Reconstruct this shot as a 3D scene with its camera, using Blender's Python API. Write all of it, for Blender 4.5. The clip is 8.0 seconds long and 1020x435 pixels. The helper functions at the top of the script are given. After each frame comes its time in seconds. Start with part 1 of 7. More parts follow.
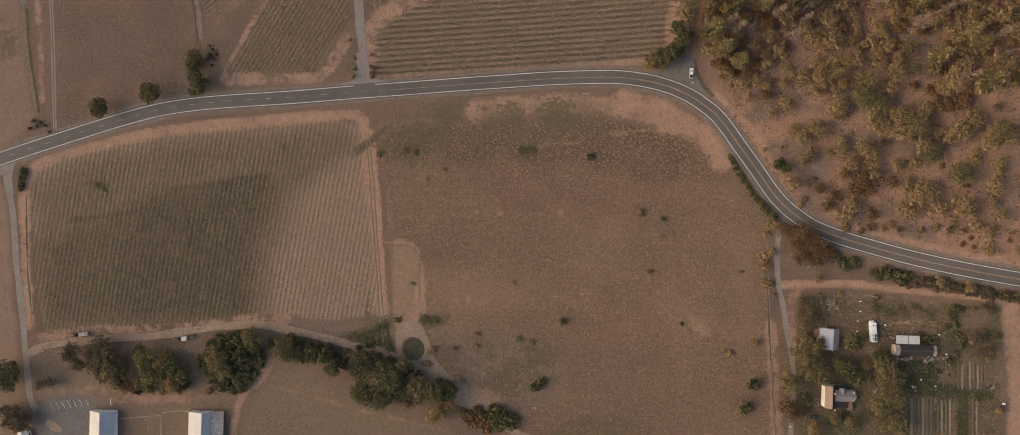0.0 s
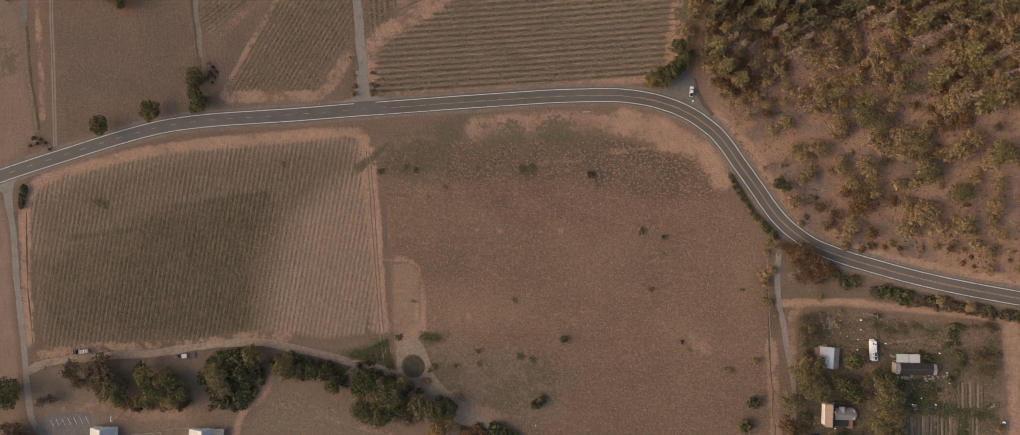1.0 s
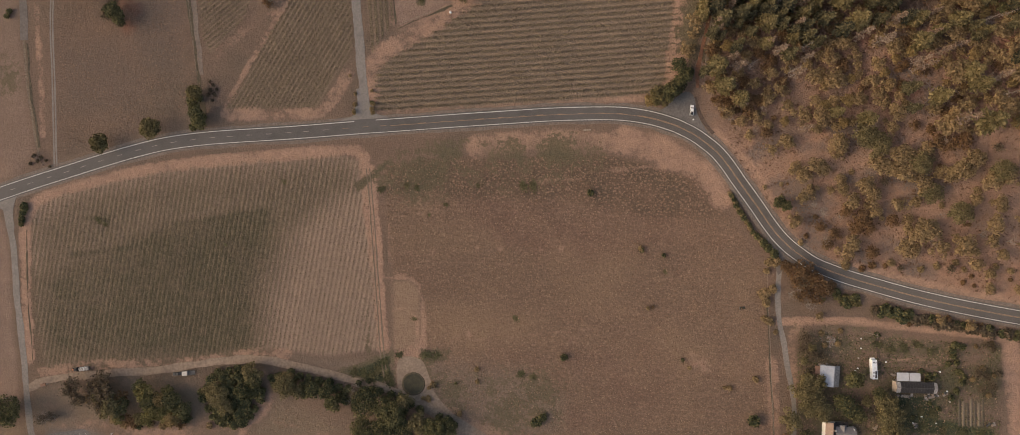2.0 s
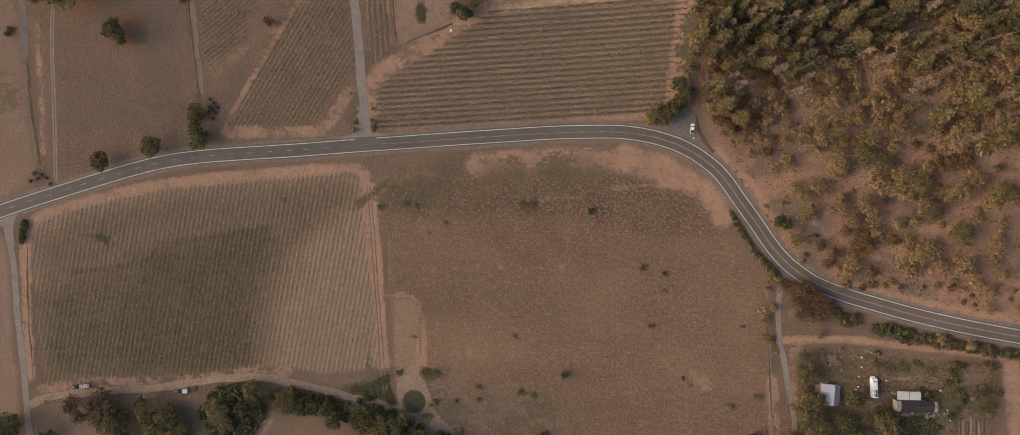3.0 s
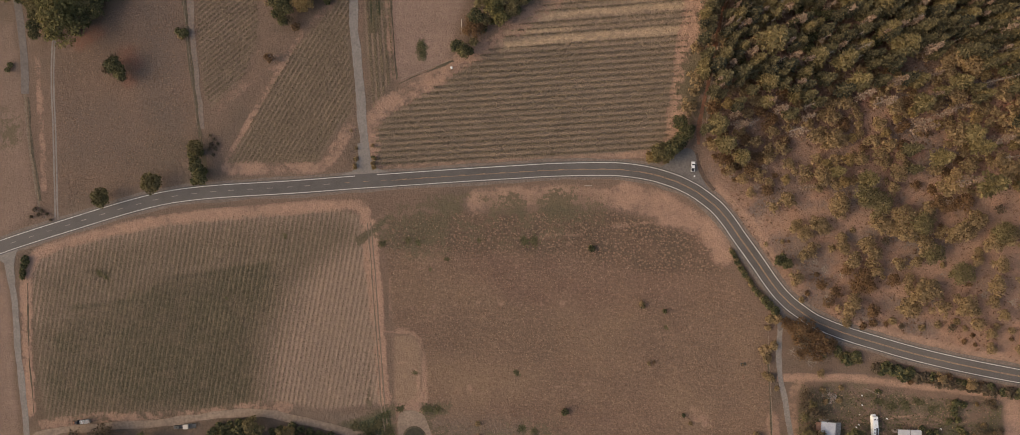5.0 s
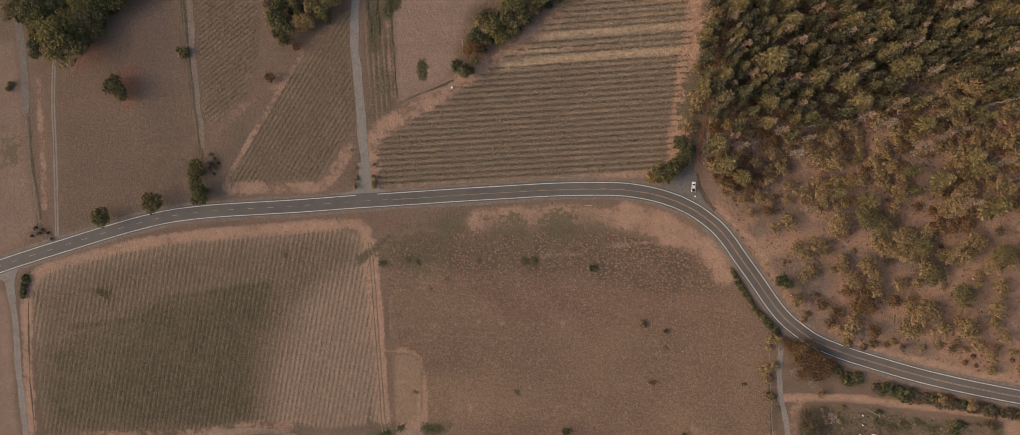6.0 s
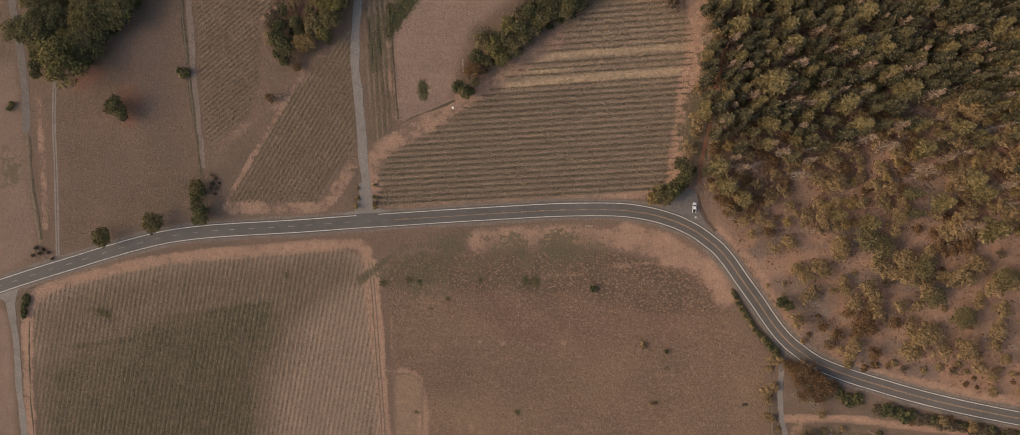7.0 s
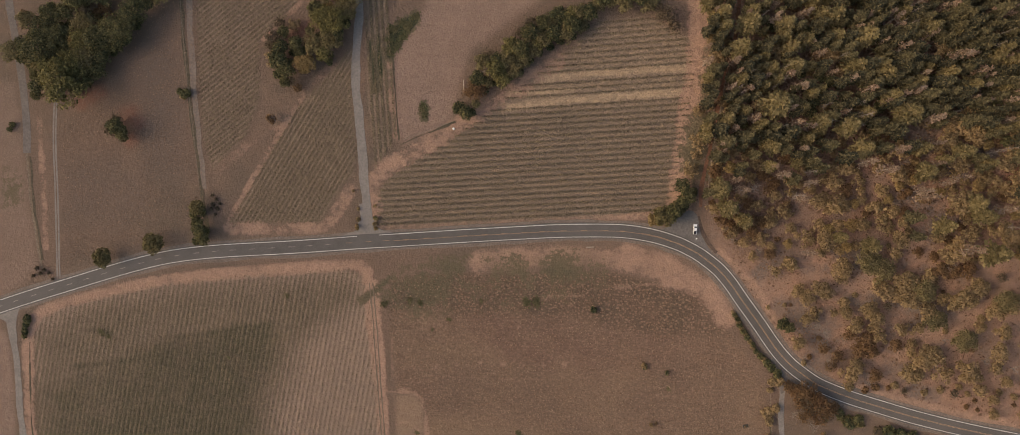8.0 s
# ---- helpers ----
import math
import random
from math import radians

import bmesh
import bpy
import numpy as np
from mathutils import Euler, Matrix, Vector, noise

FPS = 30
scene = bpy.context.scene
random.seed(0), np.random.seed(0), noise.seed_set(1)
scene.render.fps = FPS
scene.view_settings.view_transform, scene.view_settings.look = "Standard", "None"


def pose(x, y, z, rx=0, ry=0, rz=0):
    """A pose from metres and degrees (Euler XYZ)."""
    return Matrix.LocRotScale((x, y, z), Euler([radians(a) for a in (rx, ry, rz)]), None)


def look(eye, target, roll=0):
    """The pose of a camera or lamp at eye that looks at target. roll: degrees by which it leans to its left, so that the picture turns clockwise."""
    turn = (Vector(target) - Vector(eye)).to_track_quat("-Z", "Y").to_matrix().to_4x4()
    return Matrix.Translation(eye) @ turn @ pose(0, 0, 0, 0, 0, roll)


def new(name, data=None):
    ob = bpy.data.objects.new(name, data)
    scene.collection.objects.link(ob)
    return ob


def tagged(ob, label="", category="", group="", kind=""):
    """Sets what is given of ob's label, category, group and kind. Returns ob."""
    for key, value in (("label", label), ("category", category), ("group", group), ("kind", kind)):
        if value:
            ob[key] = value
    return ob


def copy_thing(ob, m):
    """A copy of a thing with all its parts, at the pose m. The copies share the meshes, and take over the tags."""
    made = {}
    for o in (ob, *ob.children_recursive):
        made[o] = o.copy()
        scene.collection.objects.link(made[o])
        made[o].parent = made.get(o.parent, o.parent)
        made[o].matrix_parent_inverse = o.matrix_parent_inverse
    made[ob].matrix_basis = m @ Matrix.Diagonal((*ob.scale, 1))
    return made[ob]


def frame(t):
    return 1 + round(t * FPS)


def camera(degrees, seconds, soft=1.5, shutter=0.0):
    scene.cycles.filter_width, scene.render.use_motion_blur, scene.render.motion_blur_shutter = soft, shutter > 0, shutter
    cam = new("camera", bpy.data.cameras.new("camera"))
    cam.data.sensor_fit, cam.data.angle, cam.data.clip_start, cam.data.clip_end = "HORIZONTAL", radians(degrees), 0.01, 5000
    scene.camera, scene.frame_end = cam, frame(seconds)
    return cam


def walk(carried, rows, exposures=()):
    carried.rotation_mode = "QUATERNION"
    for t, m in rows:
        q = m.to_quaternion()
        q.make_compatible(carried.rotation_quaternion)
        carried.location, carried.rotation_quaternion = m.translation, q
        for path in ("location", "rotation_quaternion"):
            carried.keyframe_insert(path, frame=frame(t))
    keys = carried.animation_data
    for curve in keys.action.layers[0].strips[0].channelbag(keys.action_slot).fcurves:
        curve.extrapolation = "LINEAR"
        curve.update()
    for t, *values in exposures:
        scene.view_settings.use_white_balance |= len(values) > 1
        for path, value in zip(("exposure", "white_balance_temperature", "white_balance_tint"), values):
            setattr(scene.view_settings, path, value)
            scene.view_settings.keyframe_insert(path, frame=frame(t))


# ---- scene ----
# ---------------------------------------------------------------- camera and walk
DEG, HIGH = 75.0, 327.0
cam = camera(DEG, 8.0, soft=0.86)
PATH = [  # seconds, metres east, metres north
    (0.0, 0.0, 0.0), (0.5, -0.07, 4.43), (1.0, -0.13, 8.85), (1.5, -0.20, 13.30),
    (2.0, -0.29, 17.75), (2.5, -0.40, 22.22), (3.0, -0.50, 26.70), (3.5, -0.58, 31.16), (4.0, -0.63, 35.66),
    (4.5, -0.68, 40.22), (5.0, -0.79, 44.95), (5.5, -0.93, 49.75), (6.0, -1.10, 54.63), (6.5, -1.29, 59.63),
    (7.0, -1.47, 64.68), (7.5, -1.65, 69.81), (8.0, -1.83, 75.02),
]
walk(cam, [(t, pose(x, y, HIGH, 0, 0, 0)) for t, x, y in PATH], exposures=[(0.0, 0.40, 7080, 13), (8.0, 0.40, 7080, 13)])

# ---------------------------------------------------------------- world, sun
SUN_EL, SUN_AZ = 27.0, 187.0   # degrees; azimuth counted from +x towards +y
world = bpy.data.worlds.new("sky")
scene.world = world
world.use_nodes = True
wn = world.node_tree
sky = wn.nodes.new("ShaderNodeTexSky")
sky.sky_type = "NISHITA"
sky.sun_disc = False
sky.sun_elevation = radians(SUN_EL)
sky.sun_rotation = radians(90 - SUN_AZ)
sky.dust_density = 4.0
sky.air_density = 1.3
wn.links.new(sky.outputs[0], wn.nodes["Background"].inputs[0])
wn.nodes["Background"].inputs[1].default_value = 0.17
sun = new("sun", bpy.data.lights.new("sun", "SUN"))
sun.data.energy = 0.62
sun.data.angle = radians(26)
sun.data.color = (1.0, 0.80, 0.62)
_d = Vector((math.cos(radians(SUN_AZ)) * math.cos(radians(SUN_EL)), math.sin(radians(SUN_AZ)) * math.cos(radians(SUN_EL)), math.sin(radians(SUN_EL))))
sun.matrix_world = look(_d * 400, (0, 0, 0))

# ---------------------------------------------------------------- the lie of the land
SCALE = 2 * HIGH * math.tan(radians(DEG / 2)) / 1568   # metres on the plain for one step of the plan


def height(x, y):
    """Height of the land: a gentle fall to the west, a hill in the north-east."""
    x = np.clip(np.asarray(x, float), -420, 420)
    y = np.clip(np.asarray(y, float), -260, 330)
    s = np.logaddexp(0, (x - 0.3 * y - 100) / 45) * 45
    return -4.12 + 0.04098 * x + 0.03861 * y + 0.15269 * s + 0.00169 * s * np.clip(y, -60, 160)


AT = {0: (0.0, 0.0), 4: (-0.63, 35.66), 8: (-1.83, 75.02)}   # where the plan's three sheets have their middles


def G(u, v, t=0, up=0.0):
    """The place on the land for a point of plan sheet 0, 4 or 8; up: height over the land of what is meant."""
    ox, oy = AT[t]
    z = 0.0
    for _ in range(6):
        k = SCALE * (1 - (z + up) / HIGH)
        x, y = ox + (u - 784) * k, oy + (334 - v) * k
        z = float(height(x, y))
    return Vector((x, y, z))


def plan(points, t=0):
    return np.array([G(u, v, t)[:2] for u, v in points])


def spline(pts, step=2.0, closed=False):
    """Points every step metres along a smooth curve through pts (n x 2)."""
    p = np.asarray(pts, float)
    p = np.vstack([p[-1:], p, p[:2]]) if closed else np.vstack([2 * p[0] - p[1], p, 2 * p[-1] - p[-2]])
    out = []
    for a, b, c, d in zip(p, p[1:], p[2:], p[3:]):
        n = max(4, int(np.linalg.norm(c - b) / 0.5))
        for i in range(n):
            s = i / n
            out.append(0.5 * (2 * b + (c - a) * s + (2 * a - 5 * b + 4 * c - d) * s ** 2 + (3 * b - a - 3 * c + d) * s ** 3))
    if not closed:
        out.append(p[-2])
    out = np.array(out)
    if closed:
        out = np.vstack([out, out[:1]])
    run = np.r_[0, np.cumsum(np.linalg.norm(np.diff(out, axis=0), axis=1))]
    at = np.linspace(0, run[-1], max(2, int(run[-1] / step)) + 1)
    return np.c_[np.interp(at, run, out[:, 0]), np.interp(at, run, out[:, 1])]


def inside(P, poly):
    """Signed distance of points P to a polygon, positive inside."""
    d = np.full(len(P), 1e9)
    odd = np.zeros(len(P), bool)
    for a, b in zip(poly, np.roll(poly, -1, axis=0)):
        e = b - a
        s = np.clip(((P - a) @ e) / max(1e-9, e @ e), 0, 1)
        d = np.minimum(d, np.linalg.norm(P - a - s[:, None] * e, axis=1))
        cross = (a[1] > P[:, 1]) != (b[1] > P[:, 1])
        if abs(e[1]) > 1e-9:
            odd ^= cross & (P[:, 0] < e[0] * (P[:, 1] - a[1]) / e[1] + a[0])
    return np.where(odd, d, -d)


def from_line(P, pts):
    d = np.full(len(P), 1e9)
    for a, b in zip(pts[:-1], pts[1:]):
        e = b - a
        s = np.clip(((P - a) @ e) / max(1e-9, e @ e), 0, 1)
        d = np.minimum(d, np.linalg.norm(P - a - s[:, None] * e, axis=1))
    return d


def ramp(a, b, x):
    s = np.clip((x - a) / (b - a), 0, 1)
    return s * s * (3 - 2 * s)


# ---------------------------------------------------------------- materials
def material(name, rough=0.8, metal=0.0):
    m = bpy.data.materials.new(name)
    m.use_nodes = True
    b = m.node_tree.nodes["Principled BSDF"]
    b.inputs["Roughness"].default_value = rough
    b.inputs["Metallic"].default_value = metal
    b.inputs["Specular IOR Level"].default_value = 0.25
    return m, m.node_tree, b


def set_in(tree, sock, v):
    if isinstance(v, bpy.types.NodeSocket):
        tree.links.new(v, sock)
    elif isinstance(v, (tuple, list)) and len(v) == 3 and sock.type == "RGBA":
        sock.default_value = (*v, 1)
    else:
        sock.default_value = v


def mix(tree, fac, a, b, blend="MIX"):
    n = tree.nodes.new("ShaderNodeMix")
    n.data_type = "RGBA"
    n.blend_type = blend
    set_in(tree, n.inputs[0], fac)
    set_in(tree, n.inputs[6], a)
    set_in(tree, n.inputs[7], b)
    return n.outputs[2]


def math_(tree, op, a, b=0.0, clamp=False):
    n = tree.nodes.new("ShaderNodeMath")
    n.operation = op
    n.use_clamp = clamp
    set_in(tree, n.inputs[0], a)
    set_in(tree, n.inputs[1], b)
    return n.outputs[0]


def step_(tree, x, lo, hi, to_lo=0.0, to_hi=1.0):
    n = tree.nodes.new("ShaderNodeMapRange")
    n.interpolation_type = "SMOOTHSTEP"
    set_in(tree, n.inputs[0], x)
    for i, v in enumerate((lo, hi, to_lo, to_hi)):
        n.inputs[i + 1].default_value = v
    return n.outputs[0]


def noise_(tree, size, detail=4.0, rough=0.6, stretch=(1, 1, 1), turn=0.0, which="Object", distort=0.0):
    """Noise with features about size metres across."""
    c = tree.nodes.new("ShaderNodeTexCoord")
    mp = tree.nodes.new("ShaderNodeMapping")
    mp.inputs["Scale"].default_value = stretch
    mp.inputs["Rotation"].default_value = (0, 0, turn)
    n = tree.nodes.new("ShaderNodeTexNoise")
    n.inputs["Scale"].default_value = 1.0 / size
    n.inputs["Detail"].default_value = detail
    n.inputs["Roughness"].default_value = rough
    n.inputs["Distortion"].default_value = distort
    tree.links.new(c.outputs[which], mp.inputs[0])
    tree.links.new(mp.outputs[0], n.inputs["Vector"])
    return n.outputs["Fac"]


def bump(tree, b, h, dist=0.1, strength=0.6):
    n = tree.nodes.new("ShaderNodeBump")
    n.inputs["Distance"].default_value = dist
    n.inputs["Strength"].default_value = strength
    tree.links.new(h, n.inputs["Height"])
    tree.links.new(n.outputs[0], b.inputs["Normal"])


def plain(name, col, rough=0.6, metal=0.0, size=0.5, vary=0.25, relief=0.01):
    """A painted, mineral or metal surface with grain and stains."""
    m, t, b = material(name, rough, metal)
    n1, n2 = noise_(t, size, 5), noise_(t, size * 7, 3)
    dark = tuple(c * (1 - vary) for c in col)
    lite = tuple(min(1, c * (1 + vary * 0.6)) for c in col)
    c = mix(t, step_(t, n1, 0.3, 0.7), dark, lite)
    c = mix(t, step_(t, n2, 0.45, 0.75, 0, 0.5), c, tuple(x * (1 - vary) * 0.85 for x in col))
    t.links.new(c, b.inputs["Base Color"])
    t.links.new(step_(t, n1, 0.2, 0.8, max(0, rough - 0.1), min(1, rough + 0.12)), b.inputs["Roughness"])
    if relief:
        bump(t, b, n1, relief)
    return m


def foliage(name, a, b_, c_, rough=0.65):
    """Leaves: three tints, spread over trees and over single clumps."""
    m, t, b = material(name, rough)
    oi = t.nodes.new("ShaderNodeObjectInfo")
    geo = t.nodes.new("ShaderNodeNewGeometry")
    c = mix(t, step_(t, oi.outputs["Random"], 0.1, 0.9), a, b_)
    c = mix(t, step_(t, geo.outputs["Random Per Island"], 0.35, 1.0, 0, 0.75), c, c_)
    c = mix(t, step_(t, noise_(t, 2.2, 3), 0.35, 0.7, 0, 0.45), c, tuple(x * 0.6 for x in a))
    t.links.new(c, b.inputs["Base Color"])
    b.inputs["Specular IOR Level"].default_value = 0.15
    thin = t.nodes.new("ShaderNodeBsdfTranslucent")
    t.links.new(c, thin.inputs["Color"])
    both = t.nodes.new("ShaderNodeMixShader")
    both.inputs[0].default_value = 0.35
    t.links.new(b.outputs[0], both.inputs[1])
    t.links.new(thin.outputs[0], both.inputs[2])
    t.links.new(both.outputs[0], t.nodes["Material Output"].inputs["Surface"])
    return m


MAT = {}
# asphalt
m, t, b = material("asphalt", 0.85)
n1, n2, n3 = noise_(t, 0.35, 6, 0.75), noise_(t, 6, 4), noise_(t, 30, 3)
c = mix(t, step_(t, n1, 0.3, 0.7), (0.064, 0.057, 0.053), (0.106, 0.095, 0.088))
c = mix(t, step_(t, n2, 0.4, 0.75, 0, 0.5), c, (0.054, 0.048, 0.045))
c = mix(t, step_(t, n3, 0.4, 0.7, 0, 0.5), c, (0.108, 0.097, 0.089))
t.links.new(c, b.inputs["Base Color"])
bump(t, b, n1, 0.01)
MAT["asphalt"] = m
MAT["white_line"] = plain("white_line_paint", (0.52, 0.50, 0.46), 0.7, 0, 0.6, 0.25, 0)
MAT["yellow_line"] = plain("yellow_line_paint", (0.34, 0.215, 0.12), 0.7, 0, 0.6, 0.25, 0)
MAT["worn_line"] = plain("worn_dash_paint", (0.36, 0.31, 0.26), 0.75, 0, 0.5, 0.3, 0)
MAT["gravel"] = plain("grey_gravel", (0.185, 0.161, 0.143), 0.95, 0, 0.8, 0.22, 0.01)
MAT["shoulder"] = plain("dusty_road_shoulder", (0.150, 0.118, 0.096), 0.95, 0, 0.7, 0.35, 0.03)
MAT["dirt"] = plain("packed_dirt", (0.222, 0.163, 0.121), 0.95, 0, 1.2, 0.28, 0.03)
MAT["red_dirt"] = plain("rusty_dirt", (0.175, 0.085, 0.052), 0.95, 0, 1.0, 0.3, 0.03)
MAT["headland"] = plain("grey_brown_headland_soil", (0.172, 0.132, 0.106), 0.95, 0, 0.9, 0.25, 0.02)
MAT["cut"] = plain("dark_earth_strip", (0.085, 0.058, 0.044), 0.95, 0, 0.8, 0.35, 0.05)
MAT["grey_track"] = plain("dark_grey_track_gravel", (0.128, 0.108, 0.096), 0.95, 0, 1.2, 0.22, 0.01)
MAT["rut"] = plain("dark_rut_soil", (0.16, 0.12, 0.085), 0.95, 0, 0.8, 0.3, 0.02)
MAT["bark"] = plain("grey_brown_bark", (0.16, 0.12, 0.09), 0.9, 0, 0.2, 0.4, 0.03)
MAT["dead_wood"] = plain("bleached_dead_wood", (0.25, 0.205, 0.175), 0.9, 0, 0.3, 0.3, 0.02)
MAT["oak_leaf"] = foliage("olive_oak_leaves", (0.226, 0.158, 0.083), (0.290, 0.198, 0.102), (0.372, 0.262, 0.142))
MAT["green_leaf"] = foliage("deep_green_leaves", (0.054, 0.060, 0.031), (0.105, 0.099, 0.046), (0.245, 0.205, 0.092))
MAT["rust_leaf"] = foliage("rust_brown_leaves", (0.165, 0.092, 0.045), (0.145, 0.088, 0.047), (0.235, 0.15, 0.078))
MAT["yellow_leaf"] = foliage("yellowing_leaves", (0.27, 0.18, 0.08), (0.23, 0.165, 0.07), (0.34, 0.24, 0.115))
MAT["needle"] = foliage("green_needles", (0.060, 0.059, 0.038), (0.140, 0.119, 0.062), (0.232, 0.189, 0.100))
MAT["olive_needle"] = foliage("olive_needles", (0.166, 0.133, 0.062), (0.250, 0.195, 0.090), (0.352, 0.272, 0.135))
MAT["dead_needle"] = foliage("dry_pinkish_needles", (0.26, 0.17, 0.115), (0.32, 0.23, 0.165), (0.40, 0.31, 0.24))
MAT["vine_leaf"] = foliage("dull_vine_leaves", (0.15, 0.116, 0.074), (0.172, 0.132, 0.082), (0.21, 0.164, 0.102))
MAT["weed"] = foliage("green_weeds", (0.09, 0.09, 0.042), (0.115, 0.1, 0.05), (0.16, 0.13, 0.068))
MAT["dry_weed"] = foliage("dry_weeds", (0.20, 0.132, 0.092), (0.225, 0.148, 0.100), (0.265, 0.182, 0.122))
MAT["young_leaf"] = foliage("dusty_young_vine_leaves", (0.130, 0.104, 0.064), (0.146, 0.114, 0.069), (0.185, 0.144, 0.090))
MAT["pale_weed"] = foliage("bleached_grass_tufts", (0.235, 0.155, 0.105), (0.26, 0.172, 0.115), (0.32, 0.225, 0.15))
MAT["brown_weed"] = foliage("brown_dead_weeds", (0.165, 0.100, 0.066), (0.18, 0.108, 0.070), (0.22, 0.14, 0.09))
MAT["fence_grass"] = plain("dull_fence_line_grass", (0.088, 0.070, 0.046), 0.95, 0, 0.7, 0.4, 0.05)
MAT["yard_asphalt"] = plain("worn_yard_asphalt", (0.122, 0.110, 0.102), 0.9, 0, 0.8, 0.3, 0.01)
MAT["dome_leaf"] = foliage("dark_olive_oak_leaves", (0.112, 0.095, 0.043), (0.140, 0.113, 0.051), (0.215, 0.170, 0.080))
MAT["grey_leaf"] = foliage("dull_grey_brown_leaves", (0.110, 0.084, 0.056), (0.130, 0.096, 0.062), (0.18, 0.135, 0.09))
MAT["lime_leaf"] = foliage("yellow_green_leaves", (0.115, 0.105, 0.042), (0.165, 0.140, 0.054), (0.29, 0.235, 0.098))
MAT["olive_leaf"] = foliage("dusty_olive_leaves", (0.146, 0.122, 0.060), (0.188, 0.150, 0.073), (0.265, 0.208, 0.108))
# ---------------------------------------------------------------- plan of roads and fields
ROAD = plan([(-250, 330), (-60, 266), (0, 244), (50, 227), (100, 211), (150, 195), (200, 180), (250, 167.5), (300, 160), (350, 155.5), (450, 149), (550, 141), (600, 137.5),
             (700, 130), (780, 124.5), (850, 120), (920, 118), (960, 119), (1000, 125), (1033, 134.5), (1050, 141.7), (1067, 150.5), (1083, 161.7), (1100, 175.5), (1116.7, 195), (1133, 218.5),
             (1150, 242), (1166.7, 265.5), (1177, 281), (1190, 298.5), (1200, 310), (1213, 322.5), (1227, 333), (1243, 344), (1260, 352.7), (1300, 367.5), (1350, 382), (1400, 395.5), (1450, 407), (1500, 417), (1568, 429), (1650, 441), (1900, 470)])
NORTH_TRACK = plan([(553, -200), (552, -40), (553, 0), (551, 50), (546, 110), (551, 170), (557, 240), (562, 300), (565, 352)], 8)
WEST_DRIVE = plan([(4, 250), (12, 285), (20, 330), (25, 400), (33, 470), (40, 550), (47, 610), (58, 640), (66, 700), (70, 800)])
TWO_RUT = plan([(95, 100), (86, 155), (84, 220), (87, 300), (90, 430)], 8)
GREY_TRACK = plan([(5, -120), (14, 0), (24, 60), (34, 120), (40, 180), (42, 235)], 8)
DITCH = plan([(42, 235), (47, 300), (56, 360), (66, 418)], 8)
FARM_TRACK = plan([(42, 545), (80, 530), (150, 522), (250, 514), (330, 502), (400, 499), (450, 508), (520, 524), (600, 546), (650, 572), (700, 605), (735, 632), (800, 668), (900, 720)])
DIVIDER = plan([(572, 203), (575, 235), (578, 270), (583, 340), (589, 420), (594, 490), (601, 535)])
LANE = plan([(1205, 338), (1197, 360), (1195, 400), (1198, 440), (1207, 490), (1216, 540), (1221, 590), (1216, 640), (1212, 720)])

V1 = plan([(46, 275), (70, 252), (130, 233), (200, 216), (300, 200), (400, 190), (520, 182), (552, 192), (566, 240), (575, 300), (584, 400), (590, 482), (500, 493), (420, 482), (300, 496), (150, 503), (70, 511), (57, 450), (50, 360)])
V2 = plan([(353, 343), (400, 262), (452, 172), (500, 120), (541, 72), (541, 150), (548, 235), (545, 268), (525, 285), (493, 341)], 8)
V3 = plan([(581, 295), (600, 272), (640, 245), (690, 215), (740, 180), (800, 132), (870, 78), (925, 30), (1000, 26), (1060, 60), (1068, 110), (1062, 160), (1048, 230), (1036, 300), (1006, 330), (760, 342), (581, 347)], 8)
V4 = plan([(300, -90), (302, 0), (305, 80), (310, 190), (318, 235), (328, 258), (380, 205), (400, 150), (398, 62), (455, 12), (500, -40), (520, -90)], 8)
V5 = plan([(560, -60), (592, -60), (600, 60), (610, 210), (578, 258), (566, 160)], 8)
FIELD = plan([(592, 262), (592, 200), (640, 192), (700, 186), (760, 188), (930, 181), (1000, 196), (1030, 208), (1078, 213), (1100, 250), (1130, 290), (1168, 350), (1180, 420), (1186, 560), (1190, 700), (800, 700), (745, 640), (700, 585), (650, 520), (650, 400), (632, 375), (602, 370)])
LOOP = plan([(603, 378), (628, 376), (643, 390), (647, 440), (646, 482), (604, 484)])
